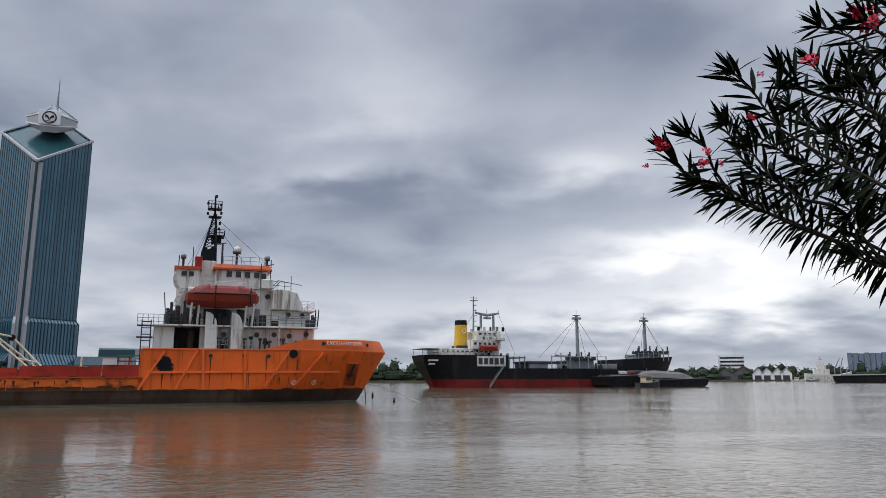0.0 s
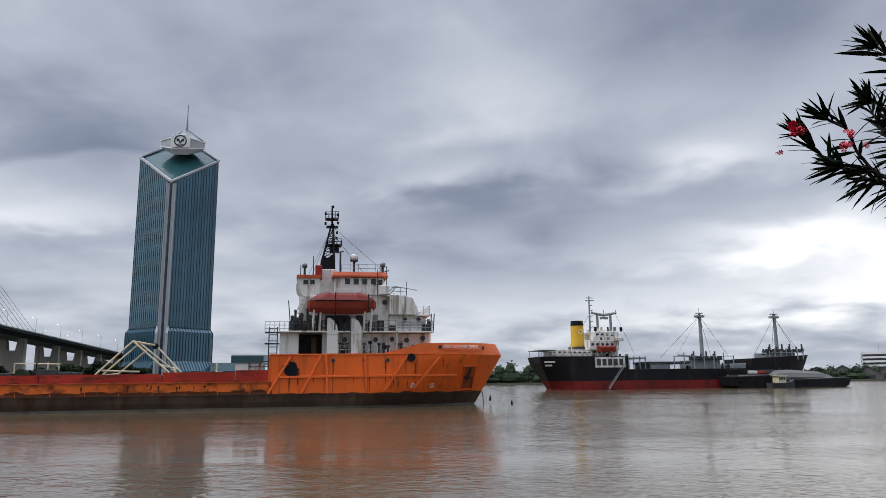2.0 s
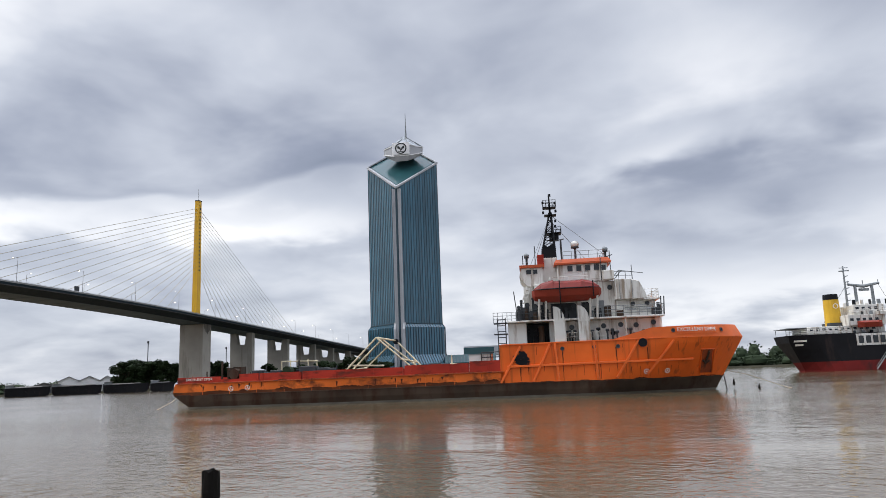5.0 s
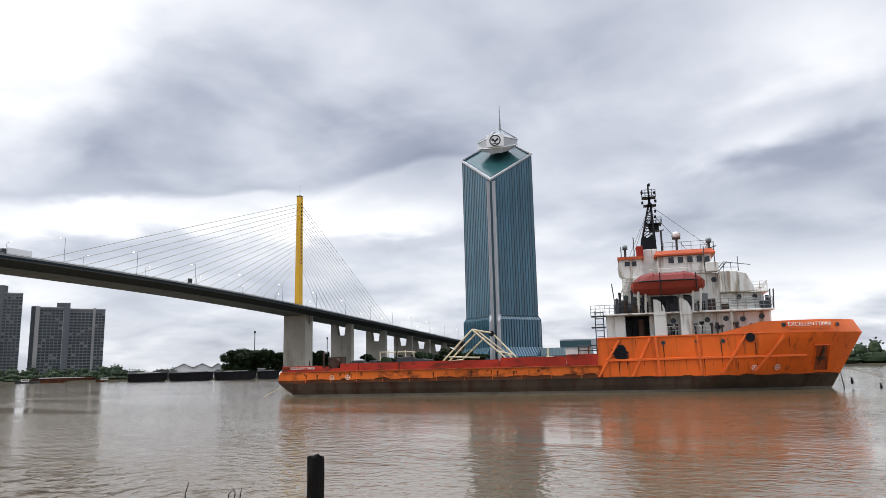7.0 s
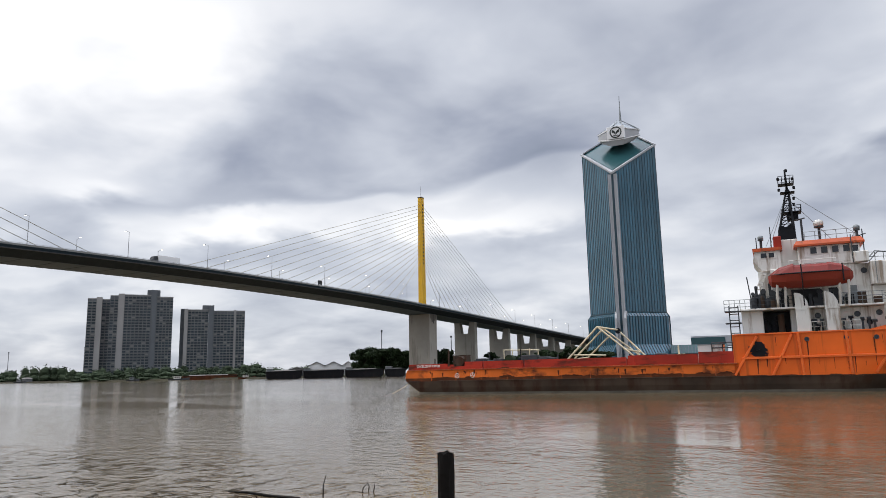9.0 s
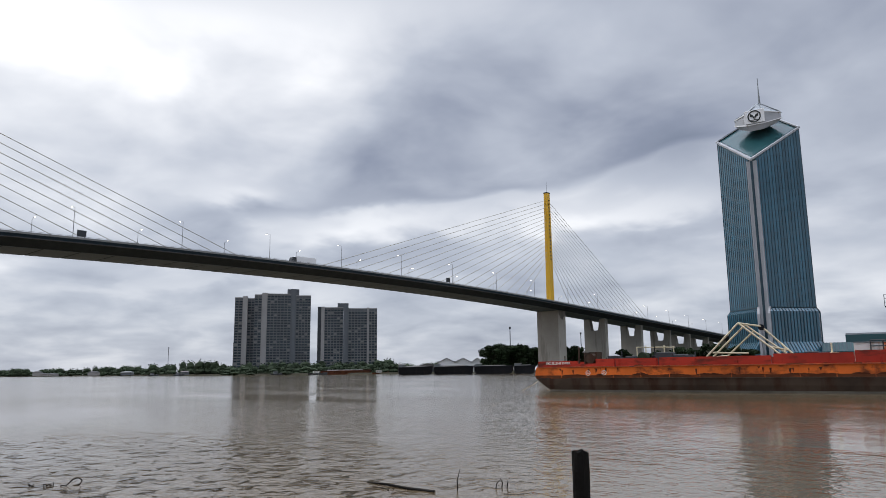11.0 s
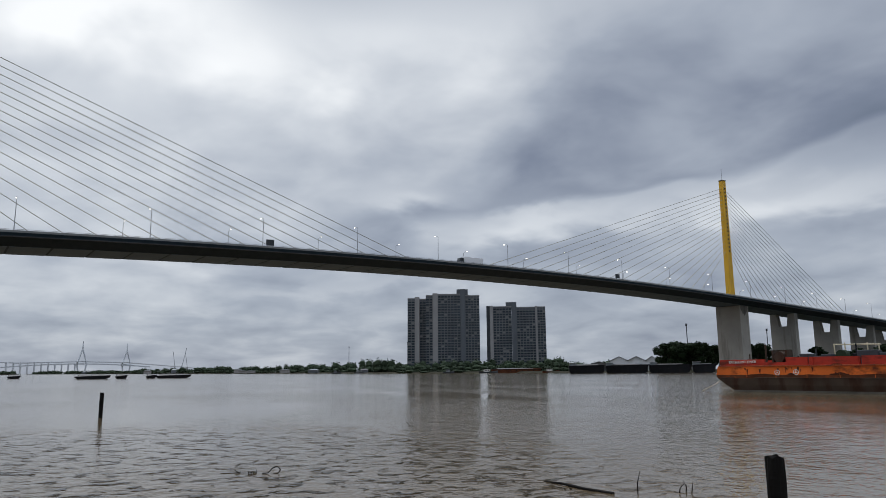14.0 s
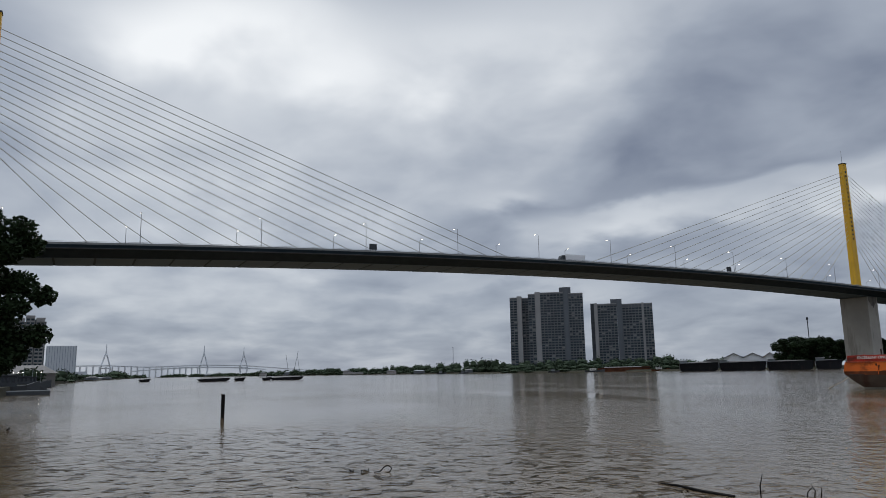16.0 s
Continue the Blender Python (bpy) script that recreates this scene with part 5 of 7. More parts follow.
reel = thing("hose_reel", "green hose reel on the after deck", "reel", at=SHIP @ pose(10.4, -3, 2.66))
part("drum", tubes([((0, -0.5, 0.9), (0, 0.5, 0.9))], 0.5, 14), "tree2", reel)
part("cradle", boxes((-0.6, 0.6, -0.6, 0.6, 0, 0.35)), "darkgrey", reel)
windlass = thing("mooring_winch", "dark red mooring winch at the stern", "winch", at=SHIP @ pose(5.0, -3.8, 2.66))
part("drum", tubes([((0, -0.8, 0.8), (0, 0.8, 0.8))], 0.55, 12), "boottop", windlass)
part("cheek", boxes((-0.75, -0.6, -0.7, 0.7, 0, 1.5), (0.6, 0.75, -0.7, 0.7, 0, 1.5), (-0.75, 0.75, 0.6, 0.7, 0, 1.55)), "boottop", windlass)
boll = thing("roller_post", "dark steel roller post at the stern", "post", at=SHIP @ pose(3.6, -4.3, 2.66))
part("shaft", tubes([((0, 0, 0), (0, 0, 2.1))], 0.1, 8), "boottop", boll)
for x, r in ((7.5, 0.3), (9.4, 0.25), (13.0, 0.45), (14.6, 0.3), (15.4, 0.25), (26.5, 0.3), (27.3, 0.25)):
    part("deck_fitting", bevel(boxes((x - r * 2, x + r * 2, -4.4, -3.4, 2.66, 3.3 + r * 1.5)), 0.05, 1), "darkgrey", ship)


for x, y, w_, h, mt in ((2.0, -4.0, 0.5, 0.9, "boottop"), (7.0, -3.9, 0.8, 0.7, "mastblack"), (8.6, -4.1, 0.4, 1.2, "darkgrey"), (12.2, -4.0, 0.5, 1.5, "mastblack"), (16.4, -4.1, 0.7, 1.0, "darkgrey"), (24.6, -4.2, 0.5, 1.2, "cream"), (28.4, -4.2, 0.4, 1.4, "cream")):
    bm = bevel(boxes((x - w_, x + w_, y - 0.3, y + 0.3, 2.66, 2.66 + h * 0.7)), 0.04, 1)
    tube(bm, (x - w_ * 0.5, y, 2.66), (x - w_ * 0.5, y, 2.66 + h * 1.3), 0.07, seg=6)
    part("deck_fitting", bm, mt, ship)


def rope_line(name, label, pts, r=0.035):
    rope = thing(name, label, "rope")
    bm = bmesh.new()
    for a, b in zip(pts, pts[1:]):
        tube(bm, a, b, r, seg=5)
    part("strand", bm, "rope", rope)
    return rope


s_at = lambda x, y, z: tuple(SHIP @ Vector((x, y, z)))
rope_line("mooring_rope", "pale mooring rope from the stern into the river", [s_at(-1.2, -3, 1.9), s_at(-2.6, -3.1, 0.75), s_at(-4.3, -3.2, -0.05)])
rope_line("mooring_rope", "slack rope from the bow into the river", [s_at(56.0, -0.3, 1.9), s_at(57.8, -1.2, 1.4), s_at(60.8, -3, 0.1), s_at(61.5, -3.4, -0.1)])
chain = thing("anchor_chain", "anchor chain hanging from the bow with weed caught on it", "chain")
for k in range(10):
    part("link", tubes([(s_at(55.7 + 0.02 * k, -0.5, 1.5 - 0.17 * k), s_at(55.72 + 0.02 * k, -0.5, 1.36 - 0.17 * k))], 0.06, 5), "wood", chain)
for x, y, z0, z1 in ((56.5, -0.9, 0.3, 1.0), (58.6, -2.0, -0.1, 0.45)):
    p = s_at(x, y, 0)
    part("weed", loft(bmesh.new(), [[(p[0] + r * math.cos(a), p[1] + r * math.sin(a), z) for a in (0.3, 1.6, 2.6, 3.9, 5.2)] for z, r in ((z0, 0.05), (z0 + 0.2, 0.15), (z1 - 0.2, 0.1), (z1, 0.03))]), "wood", chain)

# ---- black cargo ship beyond the support vessel ----
CARGO = pose(0, 194, 0, 0, 0, 23)
cargo = thing("cargo_ship", "black general cargo ship with red bottom and yellow funnel", "ship", at=CARGO)


def cargo_half(x, z):
    stem = 71.5 + 0.75 * z
    w = 6.2
    if x > 58:
        w *= max(0.03, 1 - ((x - 58) / max(0.1, stem - 58)) ** (1.6 + 0.12 * z)) if x < stem else 0.03
    tail = -3.5 - 4.2 * min(1, max(0, z - 0.5) / 7)
    if x < 4:
        t = (4 - x) / (4 - tail)
        w *= max(0.2, 1 - (0.75 - 0.055 * z) * t ** 2)
    return w


def cargo_band(name, z0, z1, mat, x0=None, x1=None, label="", rise=0.0, n=30):
    rings = []
    for i in range(n + 1):
        col = []
        for side in (-1, 1):
            for z in ((z0, (z0 + z1) / 2, z1) if side < 0 else (z1, (z0 + z1) / 2, z0)):
                a = (-3.5 - 4.0 * min(1, max(0, z - 0.5) / 7)) if x0 is None else x0
                b = 71.5 + 0.75 * z if x1 is None else x1
                x = a + (b - a) * i / n
                lift = rise * max(0, (x - 52) / 25) * (z - z0) / (z1 - z0)
                col.append((x, side * cargo_half(x, z), z + lift))
        rings.append(col)
    return part(name, loft(bmesh.new(), rings), mat, cargo, label)


cargo_band("bottom", -1.5, 2.3, "oxide", label="worn red oxide bottom")
cargo_band("topside", 2.3, 5.2, "black", label="black topsides")
cargo_band("poop", 5.2, 8.6, "black", x1=16.5)
cargo_band("forecastle", 5.2, 7.8, "black", x0=54, rise=1.2)
c_house = lambda name, x0, x1, w, z0, z1, mat="white", label="": part(name, bevel(boxes((x0, x1, -w, w, z0, z1)), 0.08, 1), mat, cargo, label)
c_house("poop_house", -3, 14.5, 4.6, 8.6, 10.4)
accom = c_house("accommodation", 6.2, 14.6, 5.4, 10.3, 12.8, label="white accommodation block")
c_house("bridge_house", 8.0, 14.9, 4.8, 12.8, 15.2)
c_house("bridge_wing", 12.8, 15.6, 6.2, 12.6, 13.5)
part("side_house", boxes((7.0, 15.6, -6.28, -5.0, 5.7, 8.4)), "white", cargo, "white painted side openings")
# openings are dark plates on the wall, coloured for the shade inside them
for k in range(5):
    part("side_opening", boxes((7.5 + 1.6 * k, 8.6 + 1.6 * k, -6.34, -6.2, 6.2, 7.9)), "darkgrey", cargo)
for z, x0, x1, w in ((14.0, 8.4, 14.7, 4.8), (11.4, 6.6, 14.2, 5.4), (9.4, -2.4, 14, 4.6)):
    for k in range(int((x1 - x0) / 1.4)):
        part("window", boxes((x0 + 1.4 * k, x0 + 0.75 + 1.4 * k, -w - 0.05, -w + 0.1, z, z + 0.6)), "glassdark", accom)
railing(cargo, [(-7.2, -3.4, 8.6), (-3, -5.0, 8.6), (6, -6.0, 8.6)], 1.2, 1.2, 3, 0.05)
railing(cargo, [(6.3, -5.6, 12.8), (15.4, -6.0, 13.5)], 1.0, 1.2, 2, 0.05)
part("awning", boxes((-7.4, 1.0, -4.4, 4.4, 10.2, 10.35)), "grey", cargo, "grey deck awning")
bm = bmesh.new()
for x in (-7, -4.5, -2, 0.5):
    for y in (-4.2, 4.2):
        tube(bm, (x, y, 8.6), (x, y, 10.2), 0.07, seg=5)
part("awning_post", bm, "grey", cargo)
fn = part("funnel", loft(bmesh.new(), [[(5.2 + a * math.cos(t), 1.7 * math.sin(t), z) for t in (2 * math.pi * i / 16 for i in range(16))] for z, a in ((10.4, 1.9), (16.9, 1.7))]), "funnel", cargo, "yellow funnel with black top")
part("funnel_top", loft(bmesh.new(), [[(5.2 + a * math.cos(t), 1.72 * math.sin(t), z) for t in (2 * math.pi * i / 16 for i in range(16))] for z, a in ((16.9, 1.72), (18.2, 1.6))]), "mastblack", fn)
em = part("funnel_emblem", ring_mesh(0.45, 0.62, 0.05), "lettering", fn)
em.matrix_basis = pose(5.4, -1.72, 15.3, 90)
part("funnel_base", boxes((3.4, 7.4, -2.2, 2.2, 10.4, 11.3)), "darkgrey", cargo)
bm = bmesh.new()
tube(bm, (9.0, 0, 15), (9.1, 0, 25), 0.28, 0.16)
tube(bm, (8.0, 0, 23.8), (10.4, 0, 23.9), 0.16)
tube(bm, (8.2, 0, 24.6), (10.2, 0, 24.6), 0.1)
for z in (16.5, 18, 19.5, 21, 22.4):
    tube(bm, (9.0, -0.4, z), (9.8, -0.4, z + 0.2), 0.12)
part("signal_mast", bm, "grey", cargo)
bm = bmesh.new()
for x in (11.3, 15.2):
    tube(bm, (x, 0, 12.8), (x, 0, 20.4), 0.42, 0.34, 8)
tube(bm, (9.6, 0, 20.5), (13.2, 0, 19.9), 0.28, 0.42, seg=8)
tube(bm, (13.2, 0, 19.9), (17.0, 0, 20.6), 0.42, 0.28, seg=8)
for x in (9.8, 13.2, 16.8):
    tube(bm, (x, 0, 20.2), (x, 0, 21.4), 0.09, seg=5)
box(bm, 12.2, 14.4, -0.3, 0.3, 18.8, 19.4)
part("goalpost_mast", bm, "grey", cargo, "grey goalpost derrick mast")
bm = bmesh.new()
for k in range(16):
    x = 7.0 + 0.62 * k
    z = 8.6 if k % 3 == 0 else (12.8 if k % 3 == 1 else 15.2)
    y = -5.6 if k % 3 == 0 else (-5.2 if k % 3 == 1 else -4.4)
    part("deck_gear", bevel(boxes((x, x + 0.4 + 0.1 * (k % 4), y, y + 0.5, z, z + 0.6 + 0.28 * (k % 3))), 0.05, 1), ("darkgrey", "white", "mastblack", "grey")[k % 4], cargo)
for k, (x, z) in enumerate(((7.4, 15.6), (10.4, 15.9), (12.4, 15.5), (13.4, 15.9), (8.6, 14.0))):
    tube(bm, (x, -2, z - 0.8), (x, -2, z + 0.2), 0.35, seg=8)
part("vent", bm, "white", cargo)
boat2 = part("ship_lifeboat", loft(bmesh.new(), [[(x, -6 + y * w, z) for y, z in ((-1, 10.9), (-0.7, 9.8), (0.7, 9.8), (1, 10.9), (0.5, 11.3), (-0.5, 11.3))] for x, w in ((7.9, 0.2), (9, 0.95), (12.2, 0.95), (13.3, 0.2))]), "boat", cargo, "orange-red lifeboat")
bm = bmesh.new()
tube(bm, (15.2, -6.6, 6.2), (10.4, -6.8, 0.2), 0.13, seg=5)
tube(bm, (15.2, -6.6, 6.9), (10.4, -6.8, 0.9), 0.05, seg=4)
for k in range(9):
    q = Vector((15.2, -6.6, 6.2)).lerp((10.4, -6.8, 0.2), k / 8)
    tube(bm, q, q + Vector((0, 0, 0.7)), 0.04, seg=4)
part("gangway", bm, "grey", cargo, "lowered accommodation ladder")
bm = bmesh.new()
for x in (17.4, 19.0, 20.8, 22.4):
    for y in (-4.5, 4.5):
        tube(bm, (x, y, 5.2), (x, y, 8.6), 0.16, seg=5)
box(bm, 17.2, 22.6, -4.7, 4.7, 8.0, 8.3)
part("derrick_house", bm, "grey", cargo)
for x0, x1 in ((24, 30), (50, 53.5)):
    part("hatch", bevel(boxes((x0, x1, -4.2, 4.2, 5.2, 6.6)), 0.1, 1), "grey", cargo)
part("hatch_cover", boxes((23.5, 36, -4.4, 4.4, 6.6, 7.2)), "darkgrey", cargo)
for mx, x0, x1 in ((42.7, 31, 49.3), (67.2, 61, 72)):
    bm = bmesh.new()
    tube(bm, (mx, 0, 5.2), (mx + 0.1, 0, 20.6), 0.62, 0.42, 10)
    box(bm, mx - 1.3, mx + 1.3, -0.6, 0.6, 19.6, 20.2)
    box(bm, mx - 1.0, mx + 1.0, -0.5, 0.5, 20.7, 20.9)
    tube(bm, (mx, 0, 20.6), (mx, 0, 22.3), 0.08)
    part("derrick_mast", bm, "grey", cargo, "grey derrick mast")
    bm = bmesh.new()
    box(bm, mx - 5.5, mx + 3.5, -3, 3, 5.2 if mx < 60 else 8.2, 7.6 if mx < 60 else 9.6)
    part("mast_house", bevel(bm, 0.1, 1), "grey", cargo)
    part("mast_shroud", tubes([((mx, 0, 20), (x0 + 1, -4, 8.5)), ((mx, 0, 20), (x1 - 1, -4, 8.5)), ((mx, 0, 20), (x0 + 1, 4, 8.5)), ((mx, 0, 20), (x1 - 1, 4, 8.5))], 0.045, 4), "darkgrey", cargo)
    for k in range(7):
        x = x0 + (x1 - x0) * k / 6
        bm = tube(bmesh.new(), (x, -4.6, 5.2 if mx < 60 else 7.6), (x, -4.6, 8.8 + 0.8 * (k % 2) + (1.2 if mx > 60 else 0)), 0.16, seg=5)
        tube(bm, (x, -4.6, 8.6 if mx < 60 else 9.6), (x + (x1 - x0) / 6, -4.6, 8.6 if mx < 60 else 9.6), 0.1, seg=5) if k < 6 else None
        part("derrick_post", bm, "grey", cargo)
    bm = bmesh.new()
    tube(bm, (mx - 0.5, -0.8, 8.5 if mx < 60 else 10.2), (mx - (8.5 if mx < 60 else 7.5), -1.5, 9.0), 0.28, seg=6)
    part("derrick_boom", bm, "grey", cargo)
    for k in range(12):
        x = mx - 6.5 + 1.1 * k
        z = (5.2 if abs(x - mx + 1) > 4.5 else 7.6) if mx < 60 else 9.6
        bm = tube(bmesh.new(), (x, -2.5 - 0.9 * (k % 2), z), (x, -2.5 - 0.9 * (k % 2), z + 1.0 + 0.7 * (k % 3)), 0.25, seg=6)
        box(bm, x - 0.45, x + 0.45, -3.6, -2.4, z, z + 0.7 + 0.3 * (k % 2))
        part("winch", bm, "darkgrey", cargo)
part("stay_wire", tubes([((16.8, 0, 20.2), (22, 0, 9)), ((67, 0, 20), (75, 0, 9.5)), ((9, 0, 20), (3, 0, 11.5))], 0.045, 4), "darkgrey", cargo)
part("bow_rail", tubes([((70, -3.2, 9.6), (76.6, 0, 10.8)), ((70, 3.2, 9.6), (76.6, 0, 10.8))], 0.06, 4), "grey", cargo)
bars = thing("name_bars", "unreadable white lettering on the black stern", "lettering", at=CARGO)
for k, (z, wd) in enumerate(((7.0, 2.6), (6.1, 1.6))):
    xs = [-6.3 + 0.3 * k + wd * i / 6 for i in range(7)]
    part("bar", loft(bmesh.new(), [[(x, -cargo_half(x, zz) - o, zz) for zz, o in ((z, -0.1), (z + 0.42, -0.1), (z + 0.42, 0.08), (z, 0.08))] for x in xs]), "lettering", bars)


# ---- barges and small craft ----
def barge(az, d, length, high, turn, label, deckhouse=True, mat="darkgrey", group="", at=None):
    b = thing("cargo_barge", label, "barge", group, at=at or facing(az, d, 0, turn))
    h = length / 2
    prof = [(-h, high), (-h + 0.4, 0.6), (-h + min(2.5, h * 0.4), -0.6), (h - min(3.5, h * 0.5), -0.6), (h - 0.6, 0.6), (h, high + 0.5)]
    bm = bmesh.new()
    loft(bm, [[(x, y, z) for x, z in prof] for y in (-3.6, 3.6)])
    part("hull", bevel(bm, 0.12, 1), mat, b)
    bm = bmesh.new()
    n = max(2, int(length / 5))
    for k in range(n):
        x0 = -h + length * 0.12 + length * 0.7 * k / n
        loft(bm, [[(x, -3.1, high), (x, -1.6, high + 0.8), (x, 1.6, high + 0.8), (x, 3.1, high)] for x in (x0, x0 + length * 0.7 / n - 0.15)])
    part("hatch_cover", bm, "roofsteel", b)
    part("rubbing_strip", boxes((-h + 0.3, h - 0.4, -3.72, 3.72, high - 0.4, high - 0.15)), "black", b)
    for k in range(n):
        x0 = -h + 2 + (length - 5) * k / n
        part("tyre_fender", disc(bmesh.new(), (x0, -3.75, high * 0.55), (0, 1, 0), 0.4, 0.3, 8), "black", b)
    if deckhouse:
        hs = part("deckhouse", bevel(boxes((-h + 0.5, -h + min(4.2, h * 0.7), -2.2, 2.2, high, high + 1.6)), 0.06, 1), "grey", b)
        part("roof", boxes((-h + 0.4, -h + min(4.8, h * 0.8), -2.6, 2.6, high + 1.6, high + 1.75)), "whitepanel", hs, "pale sheet roof")
    return b


G = "moored barges"
for a0, a1 in ((58.60, 55.86), (55.77, 52.61), (52.53, 49.54), (49.42, 47.76)):
    barge((a0 + a1) / 2, 445, 445 * math.radians(a0 - a1) * 1.0, 4.6, 4, "dark unladen cargo barge moored along the far bank", True, "black", G)
barge(0, 0, 16, 3.0, 0, "dark barge lying alongside the cargo ship", False, "black", G, CARGO @ pose(50.5, -10.2, 0))
barge(0, 0, 26, 2.0, 0, "long low dark barge off the cargo ship's bow", False, "black", G, CARGO @ pose(65.5, -11.5, 0, 0, 0, 6))
tarp = thing("cargo_heap", "grey tarpaulin-covered heap on the dark barge", "cargo", at=CARGO @ pose(64.5, -11.5, 2.6, 0, 0, 6))
part("cover", loft(bmesh.new(), [[(x, -3.0 * k, 0), (x, -2.2 * k, 1.3 * k), (x, 0, 2.1 * k), (x, 2.2 * k, 1.3 * k), (x, 3.0 * k, 0)] for x, k in ((-11, 0.35), (-9, 0.9), (-4, 1.0), (1, 0.85), (6, 0.75), (10, 0.3))]), "roofsteel", tarp)
stack = thing("deck_gear", "white and red gear stacked on the dark barge", "cargo", at=CARGO @ pose(50, -10.2, 3.7))
for x0, x1, z1, mt in ((-6, -2.5, 1.2, "black"), (-2.2, 0.5, 0.8, "white"), (0.8, 3.2, 0.7, "red"), (3.4, 6, 1.0, "darkgrey")):
    part("crate", bevel(boxes((x0, x1, -2.4, 1.5, 0, z1)), 0.08, 1), mt, stack)
for az, d, ln, hi in ((-30.35, 420, 30, 3.6), (-32.46, 430, 26, 3.2)):
    barge(az, d, ln, hi, 5, "dark loaded barge moored mid-river", False, "black", G)
for az, d, ln in ((94.36, 340, 14), (92.47, 345, 5), (90.46, 350, 4.5), (88.97, 350, 15.5), (99.18, 420, 6)):
    barge(az, d, ln, 1.1, 4, "low dark barge lying on the open river", False, "black", G)


def workboat(az, d, length, label, hullmat="white", m_house="white", turn=5, scale=1.0):
    b = thing("work_boat", label, "boat", at=facing(az, d, 0, turn) @ Matrix.Scale(scale, 4))
    h = length / 2
    bm = bmesh.new()
    loft(bm, [[(x, -w, zt), (x, -w * 0.7, -0.4), (x, w * 0.7, -0.4), (x, w, zt)] for x, w, zt in ((-h, 1.3, 1.3), (-h * 0.3, 1.7, 1.2), (h * 0.5, 1.5, 1.5), (h, 0.1, 2.2))])
    part("hull", bm, hullmat, b)
    part("cabin", bevel(boxes((-h * 0.5, h * 0.15, -1.1, 1.1, 1.2, 3.0)), 0.06, 1), m_house, b)
    part("cabin_roof", boxes((-h * 0.6, h * 0.25, -1.3, 1.3, 3.0, 3.15)), m_house, b)
    for k in range(3):
        part("window", boxes((-h * 0.42 + k * h * 0.18, -h * 0.42 + k * h * 0.18 + h * 0.11, -1.16, -1.08, 2.0, 2.7)), "glassdark", b)
    part("mast", tubes([((-h * 0.1, 0, 3.1), (-h * 0.1, 0, 5.2))], 0.06), "grey", b)
    return b


tug = workboat(0, 0, 7.5, "small cream river tug beside the dark barge", "darkgrey", "cream")
tug.matrix_basis = CARGO @ pose(54.5, -16.5, 0)
workboat(-26.09, 600, 9, "small white launch off the far bank")
workboat(-27.02, 590, 9, "small white launch off the far bank", "grey")
workboat(64.87, 610, 16, "white workboat with wheelhouse under the apartment blocks", "darkgrey")
workboat(82.52, 1300, 22, "white ferry far up the river", scale=1.3)
workboat(80.65, 1280, 20, "white ferry far up the river", scale=1.2)
workboat(59.97, 600, 14, "white workboat with a rusty hull by the far bank", "rust")
barge(62.64, 625, 44, 3.2, 3, "long dark rusty barge under the apartment blocks", False, "rust", G)
for k, az in enumerate((76.89, 75.14, 68.02, 64.20)):
    workboat(az, 640 if k > 1 else 760, 10, "small boat tied up at the far bank", "darkgrey", "grey")

# white ship and cranes far beyond
ws = thing("white_ship", "white survey ship with cranes far down the river", "ship", at=facing(-27.98, 600, 0, 12))
bm = bmesh.new()
loft(bm, [[(x, -w, zt), (x, -w * 0.8, 0), (x, w * 0.8, 0), (x, w, zt)] for x, w, zt in ((-15, 3.5, 6.0), (-5, 4, 5.0), (8, 4, 5.0), (16, 0.4, 7.2))])
part("hull", bm, "white", ws)
part("superstructure", boxes((-9, 1, -3.2, 3.2, 5, 9), (-7, -1, -2.8, 2.8, 9, 12), (-6, -2, -2, 2, 12, 14)), "white", ws)
for x, tilt in ((5, 4), (9, 2), (13, 5)):
    part("crane", tubes([((x, 0, 5), (x, 0, 10)), ((x, 0, 9), (x + tilt, 0, 17))], 0.3), "grey", ws)
part("mast", tubes([((-4, 0, 14), (-4, 0, 18)), ((-5.5, 0, 15.8), (-2.5, 0, 15.8))], 0.2), "grey", ws)


# ---- land: low banks of the river, one sheet a bank ----
def bank_sheet(name, edge, depth, label, z=1.3):
    """Edge: (azimuth, distance) along the water."""
    rings = []
    for az, d in edge:
        a, b, c = polar(az, d - 5, -1.0), polar(az, d, z), polar(az, min(d + depth, 4700), z + 0.5)
        rings.append([a, b, c, polar(az, min(d + depth, 4700), -1.0)])
    return tagged(part(name, loft(bmesh.new(), rings), "bank"), label, "river bank", kind="structure")


bank_sheet("ground_far_bank", [(-60, 700), (-40, 660), (-25, 640), (-10, 610), (0, 580), (8, 560), (16, 500), (30, 470), (44, 480), (50, 492), (56, 530), (60, 600), (66, 660), (72, 730), (78, 950), (84, 1300), (90, 1800), (96, 2500), (98.5, 3300)], 1500, "low grassy river bank with trees")
bank_sheet("ground_left_bank", [(98.8, 3300), (100, 1800), (101.5, 1100), (103.5, 620), (105.5, 330), (107, 170), (109, 95), (113, 62), (122, 40), (150, 22), (180, 12)], 900, "low river bank with quay")
bank_sheet("ground_near_bank", [(-178, 10), (-140, 7.0), (-100, 5.0), (-60, 4.6), (-20, 5.2), (20, 4.6), (60, 4.2), (100, 5.0), (140, 8.0), (178, 10)], 0.1, "muddy bank underfoot", 0.75)
bm = bmesh.new()
prism(bm, [tuple(polar(a, d).xy) for a, d in ((-170, 60), (-120, 40), (-100, 5.0), (-60, 4.6), (-20, 5.2), (20, 4.6), (60, 4.2), (100, 5.0), (120, 30), (170, 60))], -1.0, 0.76)
